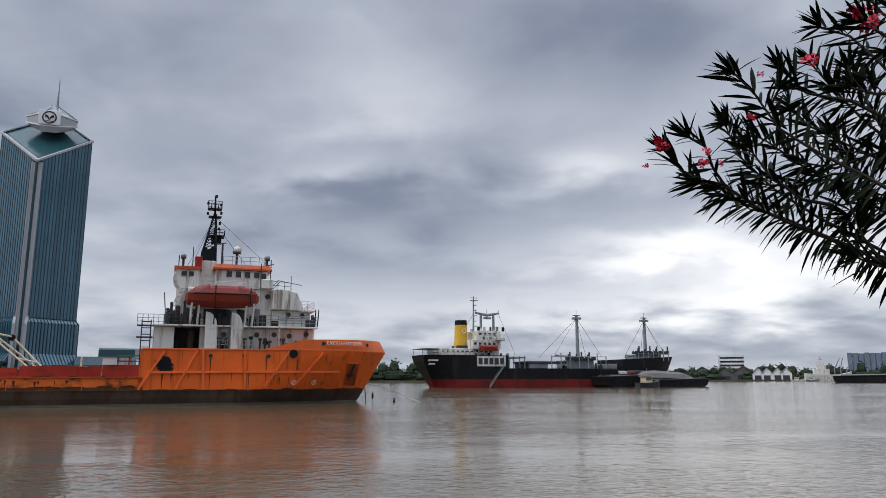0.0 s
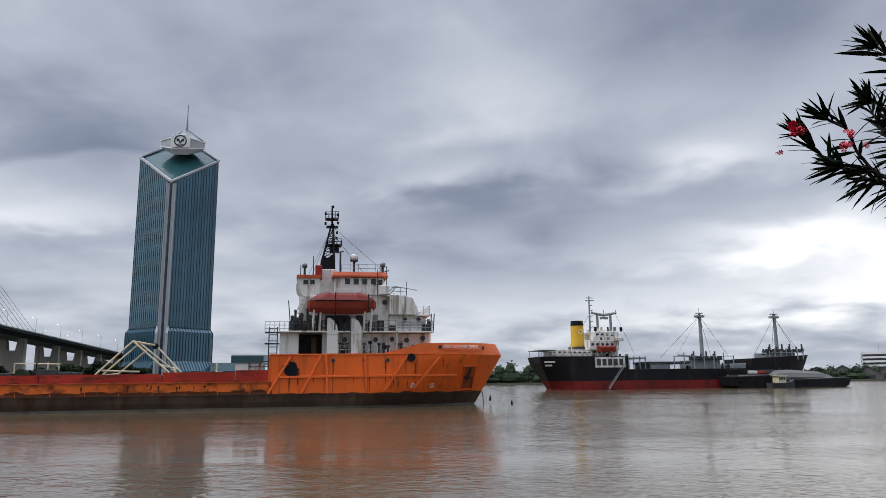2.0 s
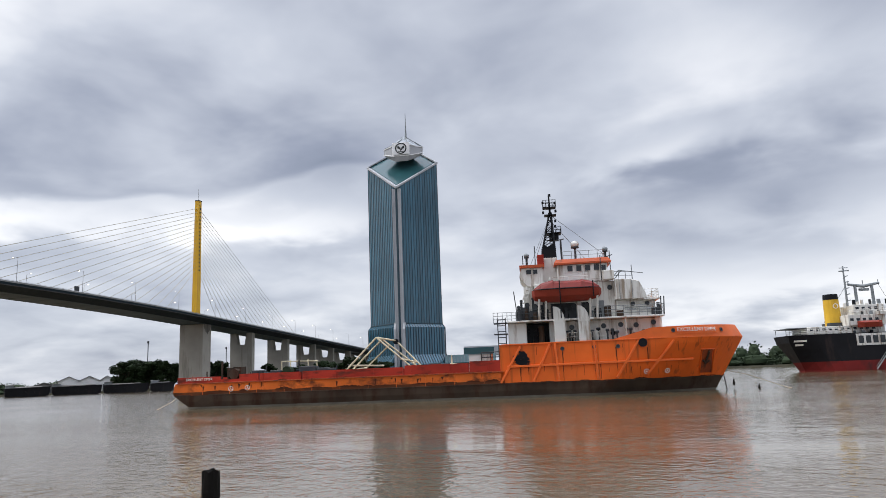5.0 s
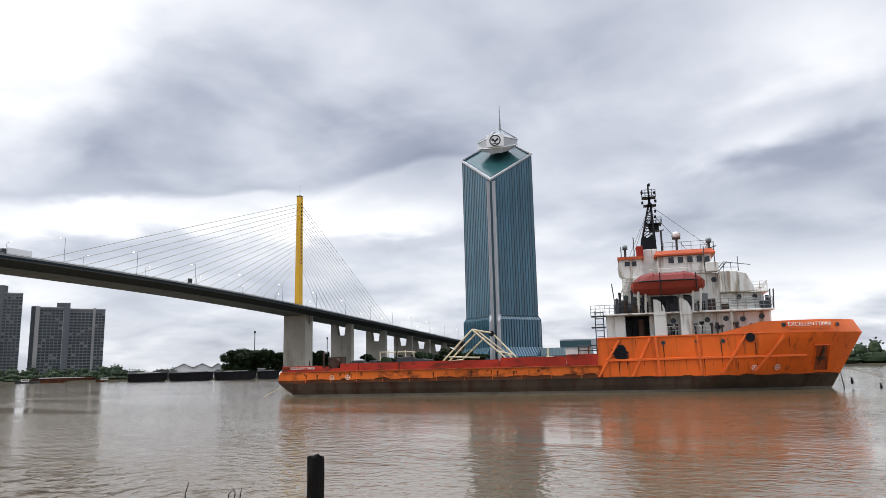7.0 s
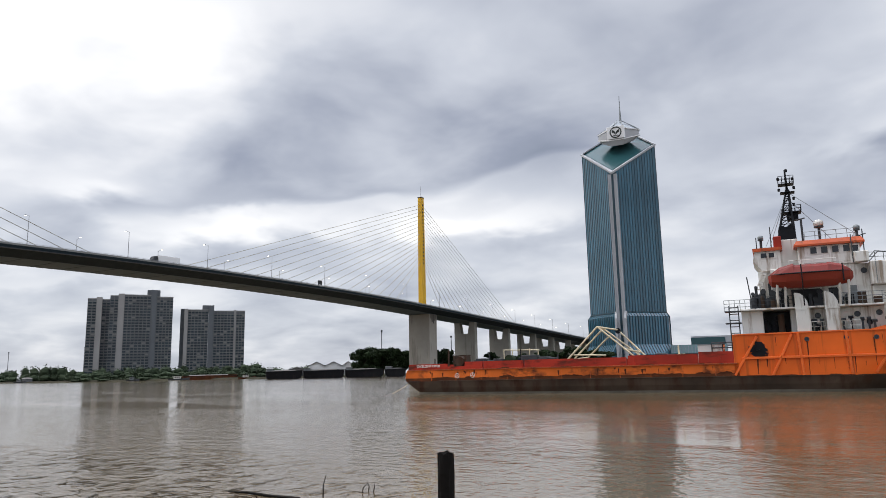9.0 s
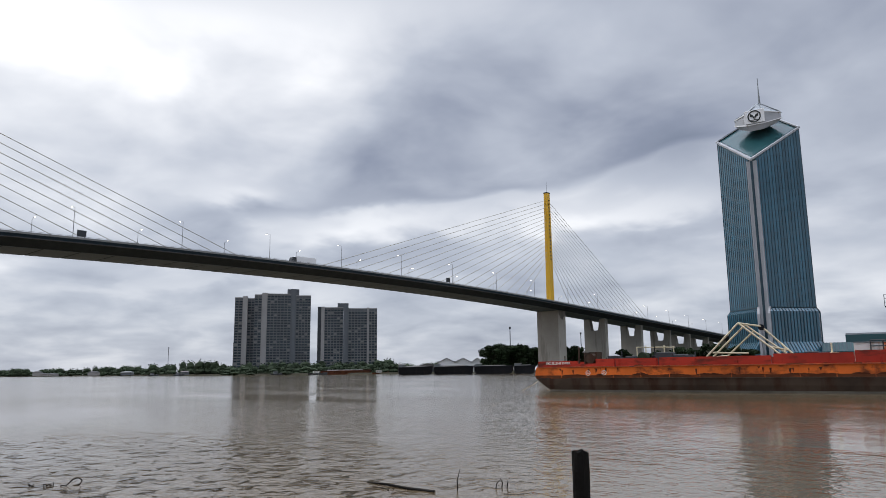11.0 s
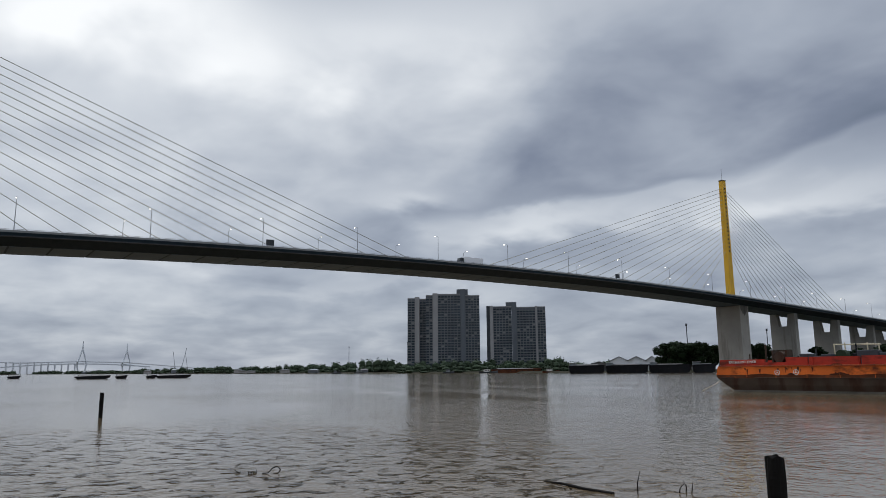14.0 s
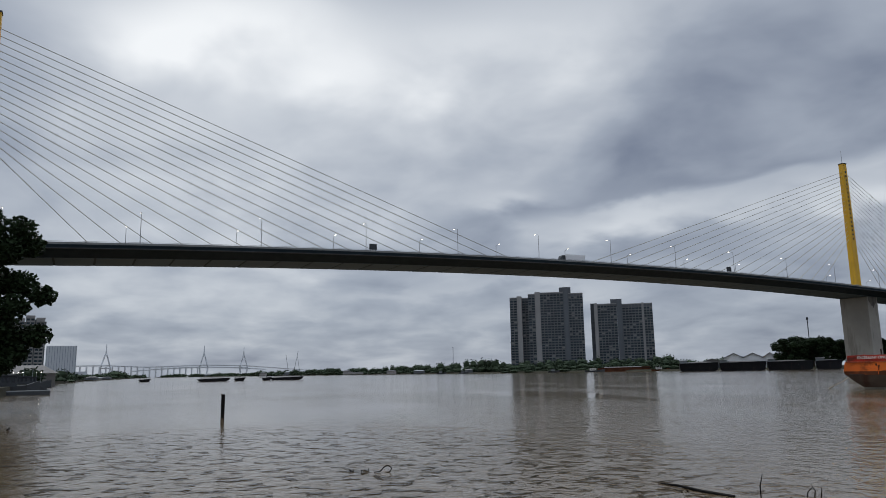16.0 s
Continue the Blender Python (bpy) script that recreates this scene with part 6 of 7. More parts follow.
tagged(part("ground_standing", bm, "bank"), "muddy river bank where the camera stands", "ground", kind="structure")


# ---- trees ----
def leaf_cloud(bm, rng, centre, radii, count, size, core=0.0):
    """Many small leaf clumps in an uneven lump round a darker, ragged core."""
    c = Vector(centre)
    if core:
        rows = [[c + Vector((radii[0] * core * math.cos(b) * math.cos(a) * (0.8 + 0.4 * rng.random()), radii[1] * core * math.cos(b) * math.sin(a) * (0.8 + 0.4 * rng.random()), radii[2] * core * math.sin(b)))
                 for a in (2 * math.pi * i / 7 for i in range(7))] for b in (-1.3, -0.6, 0.1, 0.7, 1.3)]
        loft(bm, rows)
    for _ in range(count):
        d = Vector((rng.gauss(0, 1), rng.gauss(0, 1), rng.gauss(0, 1))).normalized() * (0.35 + 0.65 * rng.random() ** 0.5)
        p = c + Vector((d.x * radii[0], d.y * radii[1], d.z * radii[2]))
        s = size * rng.uniform(0.6, 1.5)
        a = Vector((rng.gauss(0, 1), rng.gauss(0, 1), rng.gauss(0, 0.6))).normalized()
        b = a.cross(Vector((rng.gauss(0, 1), rng.gauss(0, 1), rng.gauss(0, 1)))).normalized()
        v = [bm.verts.new(p + a * s * x + b * s * y) for x, y in ((-1, 0), (-0.2, -0.55), (1, 0.1), (0.1, 0.6))]
        bm.faces.new(v)
    return bm


def tree(name, base, height, spread, seed, mat="tree", label="", leaf=0.9, lumps=9, per=130, trunk=True):
    rng = random.Random(seed)
    t = thing(name, label, "tree", at=Matrix.Translation(base))
    bm = bmesh.new()
    tube(bm, (0, 0, -0.5), (0.2, 0, height * 0.45), height * 0.03, height * 0.018, 7)
    cm = bmesh.new()
    for k in range(lumps):
        a = rng.uniform(0, 6.28)
        r = spread * rng.uniform(0.2, 0.75)
        z = height * rng.uniform(0.2, 0.86)
        c = (r * math.cos(a), r * math.sin(a), z)
        tube(bm, (0.2, 0, height * 0.35), c, height * 0.012, height * 0.004, 5)
        leaf_cloud(cm, rng, c, (spread * rng.uniform(0.3, 0.5), spread * rng.uniform(0.3, 0.5), height * rng.uniform(0.09, 0.16)), per, leaf, 0.7)
    part("trunk", bm, "trunk", t)
    part("crown", cm, mat, t)
    return t


TREES = [(48.0, 520, 18, 8), (48.7, 508, 19, 8), (49.5, 512, 19, 9), (50.3, 510, 20, 8), (51.0, 506, 20, 8), (51.5, 515, 17, 7), (50.0, 525, 21, 9), (49.1, 530, 20, 8), (47.5, 540, 17, 7), (44.4, 560, 20, 8), (43.0, 575, 16, 7), (40.8, 560, 16, 8), (38.6, 545, 15, 7), (37.0, 535, 17, 8), (35.6, 530, 16, 8), (34.3, 525, 18, 8), (33.2, 520, 17, 7), (32.0, 515, 15, 7), (36.4, 520, 15, 7), (44.9, 545, 18, 6)]
for k, (az, d, h, sp) in enumerate(TREES):
    tree("broadleaf_tree", polar(az, d, 1.2), h, sp, 100 + k, "tree", "dark full-crowned tree on the far bank", 0.6, 17, 150)


def woods(name, spans, seed, mat, label):
    """A far belt of trees, past counting: clumps in a long uneven row. Spans: azimuths, distances, height."""
    rng = random.Random(seed)
    bm = bmesh.new()
    for a0, a1, d0, d1, high, size in spans:
        n = int(abs(a1 - a0) * math.radians(1) * (d0 + d1) / 2 / (size * 1.25)) + 2
        for i in range(n):
            t = (i + rng.random()) / n
            az, d = a0 + (a1 - a0) * t, d0 + (d1 - d0) * t
            d += rng.uniform(4, 45)
            h = high * rng.uniform(0.55, 1.15)
            p = polar(az, d, 1.2 + h * 0.5)
            leaf_cloud(bm, rng, p, (size * rng.uniform(1.0, 1.9), size * rng.uniform(1.0, 1.9), h * 0.52), 90, size * 0.2, 0.72)
            leaf_cloud(bm, rng, polar(az, d - 3, h * 0.28), (size * 2.4, size * 1.2, h * 0.3), 50, size * 0.2, 0.75)
    return tagged(part(name, bm, mat), label, "woods", kind="stuff")


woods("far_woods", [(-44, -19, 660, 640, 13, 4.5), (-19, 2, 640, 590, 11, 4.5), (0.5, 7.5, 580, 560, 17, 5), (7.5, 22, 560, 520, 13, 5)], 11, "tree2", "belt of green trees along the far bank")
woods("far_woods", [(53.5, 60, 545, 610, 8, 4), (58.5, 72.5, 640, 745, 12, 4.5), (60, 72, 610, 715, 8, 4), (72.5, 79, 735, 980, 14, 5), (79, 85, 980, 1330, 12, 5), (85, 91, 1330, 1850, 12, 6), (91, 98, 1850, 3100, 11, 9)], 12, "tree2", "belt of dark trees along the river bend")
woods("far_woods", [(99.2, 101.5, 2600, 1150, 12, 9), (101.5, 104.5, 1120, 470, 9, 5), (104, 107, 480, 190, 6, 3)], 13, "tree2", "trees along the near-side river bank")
# the tree that overhangs the left bank, nearest to the camera
rng = random.Random(31)
near_tree = thing("bank_tree", "dark leafy tree leaning over the river bank", "tree", at=Matrix.Translation(polar(110.2, 70, 0.8)))
AXR = polar(20.2, 1.0)
tm, cm = bmesh.new(), bmesh.new()
tube(tm, (0, 0, -1.2), (0.3, 0.2, 6.5), 0.42, 0.3, 9)
tube(tm, (0.3, 0.2, 6.5), (0.6, 0.4, 12.5), 0.3, 0.14, 8)
for side, z, r in ((0.6, 15.2, 1.6), (2.6, 14.2, 1.4), (3.6, 13.0, 1.3), (1.6, 12.4, 1.7), (0.0, 13.2, 2.0), (3.4, 9.6, 1.5), (4.4, 8.6, 1.1), (2.2, 9.8, 1.6), (3.2, 7.6, 1.4), (4.0, 5.3, 1.3), (3.0, 4.6, 1.7), (3.4, 3.6, 1.3), (1.6, 6.0, 2.0), (1.0, 3.6, 1.6), (2.4, 2.8, 1.1), (0.2, 8.6, 2.2), (-2, 10, 2.4), (-2.5, 6, 2.4), (-1.5, 14, 2)):
    c = AXR * side + Vector((rng.uniform(-0.8, 0.8), rng.uniform(-0.8, 0.8), z))
    tube(tm, (0.4, 0.3, max(2.0, z - 3.5)), c, 0.12, 0.04, 5)
    leaf_cloud(cm, rng, c, (r, r, r * 0.8), int(420 * r), 0.2, 0.55)
part("trunk", tm, "trunk", near_tree)
part("crown", cm, "tree", near_tree)

# ---- buildings on the far bank ----
lit_pick = random.Random(57)


def block(parent, x0, x1, y0, y1, z1, z0=4.0, floor=2.9, bay=3.4, wall="condo", pier=False):
    """A slab of flats: glazing behind floor bands and vertical ribs."""
    part("wing", boxes((x0, x1, y0, y1, 0, z1)), "condolight" if pier else wall, parent)
    if pier:
        return
    n = int((z1 - z0 - 1) / floor)
    m = max(1, round((x1 - x0) / bay))
    wide = (x1 - x0) / m
    # windows picked at random get a pale wall colour to pass for lit ones
    pale = bmesh.new()
    for j in range(m):
        bm = bmesh.new()
        for i in range(n):
            z = z0 + i * floor
            box(pale if lit_pick.random() < 0.09 else bm, x0 + j * wide + 0.35, x0 + (j + 1) * wide - 0.35, y0 - 0.1, y0 + 0.2, z + 0.95, z + 2.5)
        tagged(part("window_column", bm, "condoglass", parent), kind="stuff")
        part("rib", boxes((x0 + j * wide - 0.15, x0 + j * wide + 0.15, y0 - 0.55, y0, z0, z1)), "condoslab", parent)
    tagged(part("curtained_window", pale, "condoslab", parent), kind="stuff")
    bm = bmesh.new()
    for i in range(n + 1):
        z = z0 + i * floor
        box(bm, x0 + 0.1, x1 - 0.1, y0 - 0.45, y0, z - 0.12, z + 0.16)
    tagged(part("balcony_slab", bm, "condoslab", parent), kind="stuff")
    part("parapet", boxes((x0 - 0.1, x1 + 0.1, y0 - 0.2, y1, z1, z1 + 0.9)), "condolight", parent)


c1 = thing("apartment_tower", "tall grey apartment block with stepped wings", "apartment block", "riverside apartment blocks", at=facing(68.4, 800))
X1 = lambda p: (p - 462) * 0.2145
block(c1, X1(275), X1(312), -2, 16, 82)
block(c1, X1(312), X1(336), -3.5, 16, 84, pier=True)
block(c1, X1(336), X1(370), 5, 18, 82)
block(c1, X1(370), X1(405), -1, 16, 85.5)
block(c1, X1(405), X1(432), -4, 16, 88, pier=True)
block(c1, X1(432), X1(550), -3, 16, 86.5)
part("lift_core", boxes((X1(550), X1(576), -4.5, 14, 0, 92.5), (X1(532), X1(590), -2, 12, 86, 92.5)), "condo", c1)
block(c1, X1(576), X1(650), -2, 16, 85)
part("podium", boxes((X1(370), X1(660), -16, 10, 0, 7)), "condo", c1)
c2 = thing("apartment_tower", "tall grey apartment block with pale end walls", "apartment block", "riverside apartment blocks", at=facing(62.6, 800))
X2 = lambda p: (p - 838) * 0.2145
part("end_wall", boxes((X2(685), X2(703), -1, 15, 0, 73.5)), "darkgrey", c2)
block(c2, X2(703), X2(720), -3, 15, 73.5, pier=True)
block(c2, X2(720), X2(815), -1, 15, 72)
part("lift_core", boxes((X2(816), X2(842), -3.5, 14, 0, 77), (X2(786), X2(842), 0, 12, 70, 77.5)), "condo", c2)
block(c2, X2(842), X2(938), -1, 15, 71)
block(c2, X2(938), X2(948), -3, 15, 72.5, pier=True)
block(c2, X2(948), X2(990), -2, 15, 71)

pod = thing("glass_annex", "low ribbed glass annex beside the office tower", "building", at=facing(24.6, 545))
part("hall", boxes((-24, 14, 0, 30, 0, 17)), "roofglass", pod)
for k in range(17):
    bm = bmesh.new()
    x = -24 + 2.35 * k
    loft(bm, [[(x - 0.25, y - 0.4, z), (x + 0.25, y - 0.4, z), (x + 0.25, y + 0.2, z), (x - 0.25, y + 0.2, z)] for y, z in ((-6, 0), (-6, 12), (0, 18))])
    part("rib", bm, "fin", pod)
bm = bmesh.new()
loft(bm, [[(x, -5.9, 0), (x, -5.9, 12), (x, 0, 17.9), (x, 2, 17.9), (x, 2, 0)] for x in (-24, 14)])
part("sloped_glazing", bm, "roofglass", pod)
part("upper_hall", boxes((-10, 21, 6, 30, 17, 24)), "stone", pod)
part("upper_band", boxes((-10.2, 13, 5.6, 6, 18, 23)), "roofglass", pod)


def shed(az, d, wide, eave, ridge, mat_front, label, deep=30):
    s = thing("warehouse", label, "warehouse", "riverside warehouses", at=facing(az, d))
    h = wide / 2
    part("wall", loft(bmesh.new(), [[(-h, y, 0), (h, y, 0), (h, y, eave), (0, y, ridge), (-h, y, eave)] for y in (deep, 0)]), mat_front, s)
    for side in (-1, 1):
        part("roof", loft(bmesh.new(), [[(0, y, ridge + 0.15), (side * (h + 0.6), y, eave - 0.15), (side * (h + 0.6), y, eave + 0.1), (0, y, ridge + 0.4)] for y in (-0.8, deep)]), "roofsteel", s)
    part("door", boxes((-h * 0.6, h * 0.6, -0.12, 0.05, 0, eave * 0.72)), "darkgrey", s)
    return s


for a0, a1 in ((55.40, 54.06), (54.11, 52.75), (52.75, 51.82)):
    shed((a0 + a1) / 2, 540, 540 * math.radians(a0 - a1), 8.2, 11.2, "whitepanel", "white gabled warehouse on the far bank")
for a0, a1 in ((57.09, 55.40),):
    shed((a0 + a1) / 2, 560, 560 * math.radians(a0 - a1), 5.5, 8, "roofsteel", "low dark sheet-metal warehouse")
for x in (-23.52, -24.12, -24.82, -25.38):
    shed(x, 640, 8.2, 6.5, 11, "whitepanel", "white gabled riverside shed", 20)
for a0, a1, h in ((-17.17, -19.11, 7), (-18.99, -20.46, 8), (-20.46, -21.94, 7), (-21.86, -23.28, 8.5)):
    shed((a0 + a1) / 2, 650, 650 * math.radians(a0 - a1), h - 1.0, h + 4, "roofsteel", "long low dark warehouse on the far bank")

wb = thing("office_block", "white mid-rise office with dark window bands", "office building", at=facing(-21.78, 700))
part("frame", boxes((-10.5, 10.5, 0, 14, 0, 21)), "darkgrey", wb)
for k in range(6):
    part("floor_band", boxes((-11, 11, -0.6, 14.5, 4.4 + 3.4 * k, 6.1 + 3.4 * k)), "whitepanel", wb)
part("end_wall", boxes((-11, -9.6, -0.6, 14, 4, 22)), "whitepanel", wb)
part("roof_mast", tubes([((3, 5, 22), (3, 5, 29))], 0.15), "pole", wb)
bb = thing("blue_apartment_block", "blue-grey apartment block with vertical ribs", "apartment block", at=facing(-30.51, 900))
for k in range(7):
    part("bay", boxes((-19 + 5.4 * k, -14.2 + 5.4 * k, -0.8 * (k % 2), 14, 0, 29.5 - 0.4 * (k % 3))), "bluecondo", bb)
    part("rib", boxes((-14.2 + 5.4 * k, -13.6 + 5.4 * k, 0.6, 14, 0, 28.5)), "condo", bb)
lb = thing("slab_building", "large plain pale-grey slab building on the near-side bank", "building", at=facing(104.69, 900))
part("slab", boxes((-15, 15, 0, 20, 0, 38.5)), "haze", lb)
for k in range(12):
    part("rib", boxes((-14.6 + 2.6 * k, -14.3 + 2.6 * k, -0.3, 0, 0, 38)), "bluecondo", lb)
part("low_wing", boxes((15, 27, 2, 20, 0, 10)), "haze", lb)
la = thing("apartment_tower", "tall pale apartment tower with stacked balconies on the near-side bank", "apartment block", at=facing(106.91, 640))
for k, z1 in enumerate((47, 50, 48.5, 50.5, 49)):
    block(la, -22 + 7 * k, -16 + 7 * k, -1.2 * (k % 2), 16, z1, 3, 2.9, 3.0, "condolight")
    part("gap", boxes((-16 + 7 * k, -15 + 7 * k, 2, 16, 0, z1 - 2)), "condo", la)
hut = thing("riverside_hall", "low hall with a dull sheet roof on the near-side bank", "building", at=facing(107.24, 300))
part("wall", boxes((-12, 12, 0, 10, 0, 4.5)), "condolight", hut)
part("roof", loft(bmesh.new(), [[(-13, -1, 4.5), (13, -1, 4.5), (13, 11, 4.5), (-13, 11, 4.5)], [(-8, 4, 7.5), (8, 4, 7.5), (8, 6, 7.5), (-8, 6, 7.5)]]), "roofsteel", hut)
for k in range(9):
    pl = thing("jetty_lamp", "small lit lamp along the near-side bank", "lamp", "jetty lamps", at=facing(108.03 - 0.275 * k, 260, 1.2))
    part("pole", tubes([((0, 0, 0), (0, 0, 3.2))], 0.06), "pole", pl)
    part("bulb", bevel(boxes((-0.12, 0.12, -0.12, 0.12, 3.2, 3.45)), 0.06, 1), "lamp", pl)
for az, d, ln in ((107.47, 140, 8), (106.73, 190, 9), (106.23, 240, 9)):
    workboat(az, d, ln, "dark moored boat by the near-side bank", "darkgrey", "darkgrey")
pont = thing("pontoon", "low dark pontoon by the near-side bank", "pontoon", at=facing(107.85, 130))
part("deck", bevel(boxes((-6, 6, -2, 2, -0.3, 0.7)), 0.1, 1), "darkgrey", pont)
part("hut", boxes((-4.5, -1, -1.2, 1.2, 0.7, 1.5)), "grey", pont)

# houses and a mast among the far woods
rng = random.Random(77)
for k in range(16):
    az = rng.uniform(74, 95) if k < 12 else rng.uniform(99.5, 103)
    d = {0: 900}.get(k, 0) or (760 + (az - 74) ** 1.9 * 5.5 if k < 12 else 1500 - (az - 99.5) * 250)
    h = thing("riverside_house", "small grey house among the riverside trees", "house", at=facing(az, d, 1.0, rng.uniform(-20, 20)))
    w, hh = rng.uniform(3, 7) * d / 1000, rng.uniform(2.2, 4.2) * d / 1000
    part("wall", boxes((-w, w, 0, 10, 0, hh)), rng.choice(["condolight", "condo", "bluecondo", "condo"]), h)
    part("roof", loft(bmesh.new(), [[(-w - 0.5, -0.5, hh), (w + 0.5, -0.5, hh), (w + 0.5, 10.5, hh), (-w - 0.5, 10.5, hh)], [(-w * 0.6, 4, hh * 1.35), (w * 0.6, 4, hh * 1.35), (w * 0.6, 6, hh * 1.35), (-w * 0.6, 6, hh * 1.35)]]), rng.choice(["roofsteel", "darkgrey", "grey"]), h)
for az, d, h in ((49.64, 520, 33), (44.10, 560, 30), (75.92, 1000, 36), (71.29, 900, 38)):
    ms = thing("radio_mast", "slim steel mast above the trees", "mast", at=facing(az, d))
    part("pole", tubes([((0, 0, 0), (0, 0, h))], 0.28, 6), "darkgrey", ms)
    part("head", boxes((-0.6, 0.6, -0.6, 0.6, h - 1.5, h)), "darkgrey", ms)
for az, lean, h in ((88.87, -6, 36), (88.39, 9, 42), (88.00, -6, 34)):
    cr = thing("dock_crane", "distant dockside crane jib", "crane", at=facing(az, 1900))
    part("jib", tubes([((0, 0, 0), (0, 0, h * 0.5)), ((0, 0, h * 0.4), (lean, 0, h * 1.5)), ((-4, 0, 0), (0, 0, h * 0.5)), ((4, 0, 0), (0, 0, h * 0.5))], 0.5, 5), "grey", cr)

# ---- far pair of cable-stayed bridges down the river ----
fb = thing("distant_bridge", "pale distant cable-stayed bridge with A-shaped pylons", "bridge")
for az, d, h in ((108.33, 2600, 133), (101.84, 3000, 128), (95.11, 3300, 134), (92.21, 3500, 132)):
    m = facing(az, d, 0, 12)
    bm = bmesh.new()
    for side in (-1, 1):
        tube(bm, m @ Vector((side * 11, 0, -2)), m @ Vector((side * 18, 0, h * 0.3)), 3.4, 3.0, 6)
        tube(bm, m @ Vector((side * 18, 0, h * 0.3)), m @ Vector((side * 2, 0, h * 0.72)), 3.0, 2.6, 6)
    tube(bm, m @ Vector((0, 0, h * 0.7)), m @ Vector((0, 0, h)), 3.2, 1.4, 6)
    tube(bm, m @ Vector((-18, 0, h * 0.3)), m @ Vector((18, 0, h * 0.3)), 2.2, seg=6)
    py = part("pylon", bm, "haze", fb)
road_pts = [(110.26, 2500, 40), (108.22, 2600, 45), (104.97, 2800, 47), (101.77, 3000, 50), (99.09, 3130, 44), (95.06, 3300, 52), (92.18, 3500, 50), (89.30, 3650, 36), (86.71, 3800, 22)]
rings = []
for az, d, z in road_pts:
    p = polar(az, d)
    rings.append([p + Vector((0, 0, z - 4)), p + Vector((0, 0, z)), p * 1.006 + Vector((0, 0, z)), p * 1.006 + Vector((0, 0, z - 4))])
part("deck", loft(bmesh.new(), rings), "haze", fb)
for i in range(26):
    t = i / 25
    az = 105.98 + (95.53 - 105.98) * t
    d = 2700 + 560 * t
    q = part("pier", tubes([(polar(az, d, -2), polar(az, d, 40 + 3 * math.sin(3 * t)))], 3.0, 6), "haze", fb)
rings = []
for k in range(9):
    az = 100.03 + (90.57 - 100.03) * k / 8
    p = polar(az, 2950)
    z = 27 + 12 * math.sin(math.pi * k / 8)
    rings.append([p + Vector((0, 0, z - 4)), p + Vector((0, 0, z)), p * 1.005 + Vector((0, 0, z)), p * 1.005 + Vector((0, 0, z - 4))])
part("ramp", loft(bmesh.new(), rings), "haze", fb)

# ---- traffic and signs on the bridge ----
truck = thing("lorry", "white box lorry crossing the bridge", "lorry", at=BRIDGE @ pose(222, 11.5, deck_z(222) - 0.88))
part("trailer", bevel(boxes((-7.2, 3.6, -1.25, 1.25, 1.0, 3.9)), 0.06, 1), "whitepanel", truck, "white box trailer")
part("cab", loft(bmesh.new(), [[(x, y, z) for x, z in ((4.0, 0.7), (6.3, 0.7), (6.3, 2.0), (5.7, 3.2), (4.0, 3.3))] for y in (1.2, -1.2)]), "darkgrey", truck, "dark lorry cab")
part("chassis", boxes((-7.0, 6.0, -0.9, 0.9, 0.5, 1.0)), "darkgrey", truck)
for x in (-6, -4.8, 2.2, 5.2):
    for y in (-1.1, 1.1):
        part("wheel", disc(bmesh.new(), (x, y, 0.5), (0, 1, 0), 0.5, 0.35), "mastblack", truck)
for s in (319.1, 125.7):
    sg = thing("sign_box", "dark boxed road sign standing on the bridge parapet", "road sign", at=BRIDGE @ pose(s, 15.2, deck_z(s) - 0.5))
    part("board", boxes((-1.5, 1.5, -0.2, 0.2, 0.6, 2.9)), "darkgrey", sg)
    part("leg", boxes((-1.2, -1.0, -0.1, 0.1, 0, 0.6), (1.0, 1.2, -0.1, 0.1, 0, 0.6)), "darkgrey", sg)
for s in (60, 95, 330, 352, 395):
    car = thing("car", "small dark car on the bridge", "car", at=BRIDGE @ pose(s, 9, deck_z(s) - 0.88))
    part("body", bevel(boxes((-2.1, 2.1, -0.85, 0.85, 0.35, 0.95)), 0.12, 1), "darkgrey", car)
    part("cabin", loft(bmesh.new(), [[(-1.5, -0.75, 0.95), (1.2, -0.75, 0.95), (1.2, 0.75, 0.95), (-1.5, 0.75, 0.95)], [(-1.0, -0.62, 1.5), (0.5, -0.62, 1.5), (0.5, 0.62, 1.5), (-1.0, 0.62, 1.5)]]), "glassdark", car)
    for x in (-1.3, 1.3):
        part("wheel", disc(bmesh.new(), (x, 0.8, 0.33), (0, 1, 0), 0.33, 0.2), "mastblack", car)


# ---- posts and driftwood near the bank ----
def stake(name, p, r, top, seed, label, bend=0.0):
    rng = random.Random(seed)
    st = thing(name, label, "post", at=Matrix.Translation((p[0], p[1], 0)))
    rings = []
    for k in range(9):
        z = -1.0 + (top + 1.0) * k / 8
        rings.append([(r * (1 + 0.10 * rng.uniform(-1, 1)) * math.cos(a) + bend * k / 8, r * (1 + 0.10 * rng.uniform(-1, 1)) * math.sin(a), z + (0.04 * rng.uniform(-1, 1) if k == 8 else 0)) for a in (2 * math.pi * i / 12 for i in range(12))])
    part("shaft", loft(bmesh.new(), rings), "wood", st)
    return st


stake("mooring_post", (-7.90, 7.96), 0.125, 1.2, 3, "dark weathered timber mooring post in the water", 0.02)
stake("mooring_post", (-44.12, -2.74), 0.105, 1.33, 4, "slim dark timber post standing in the river")


def driftwood(name, pts, r, label, mat="wood"):
    dthing = thing(name, label, "driftwood")
    bm = bmesh.new()
    for (a, ra), (b, rb) in zip(zip(pts, r), zip(pts[1:], r[1:])):
        tube(bm, a, b, ra, rb, 7)
    part("stem", bm, mat, dthing)
    return dthing


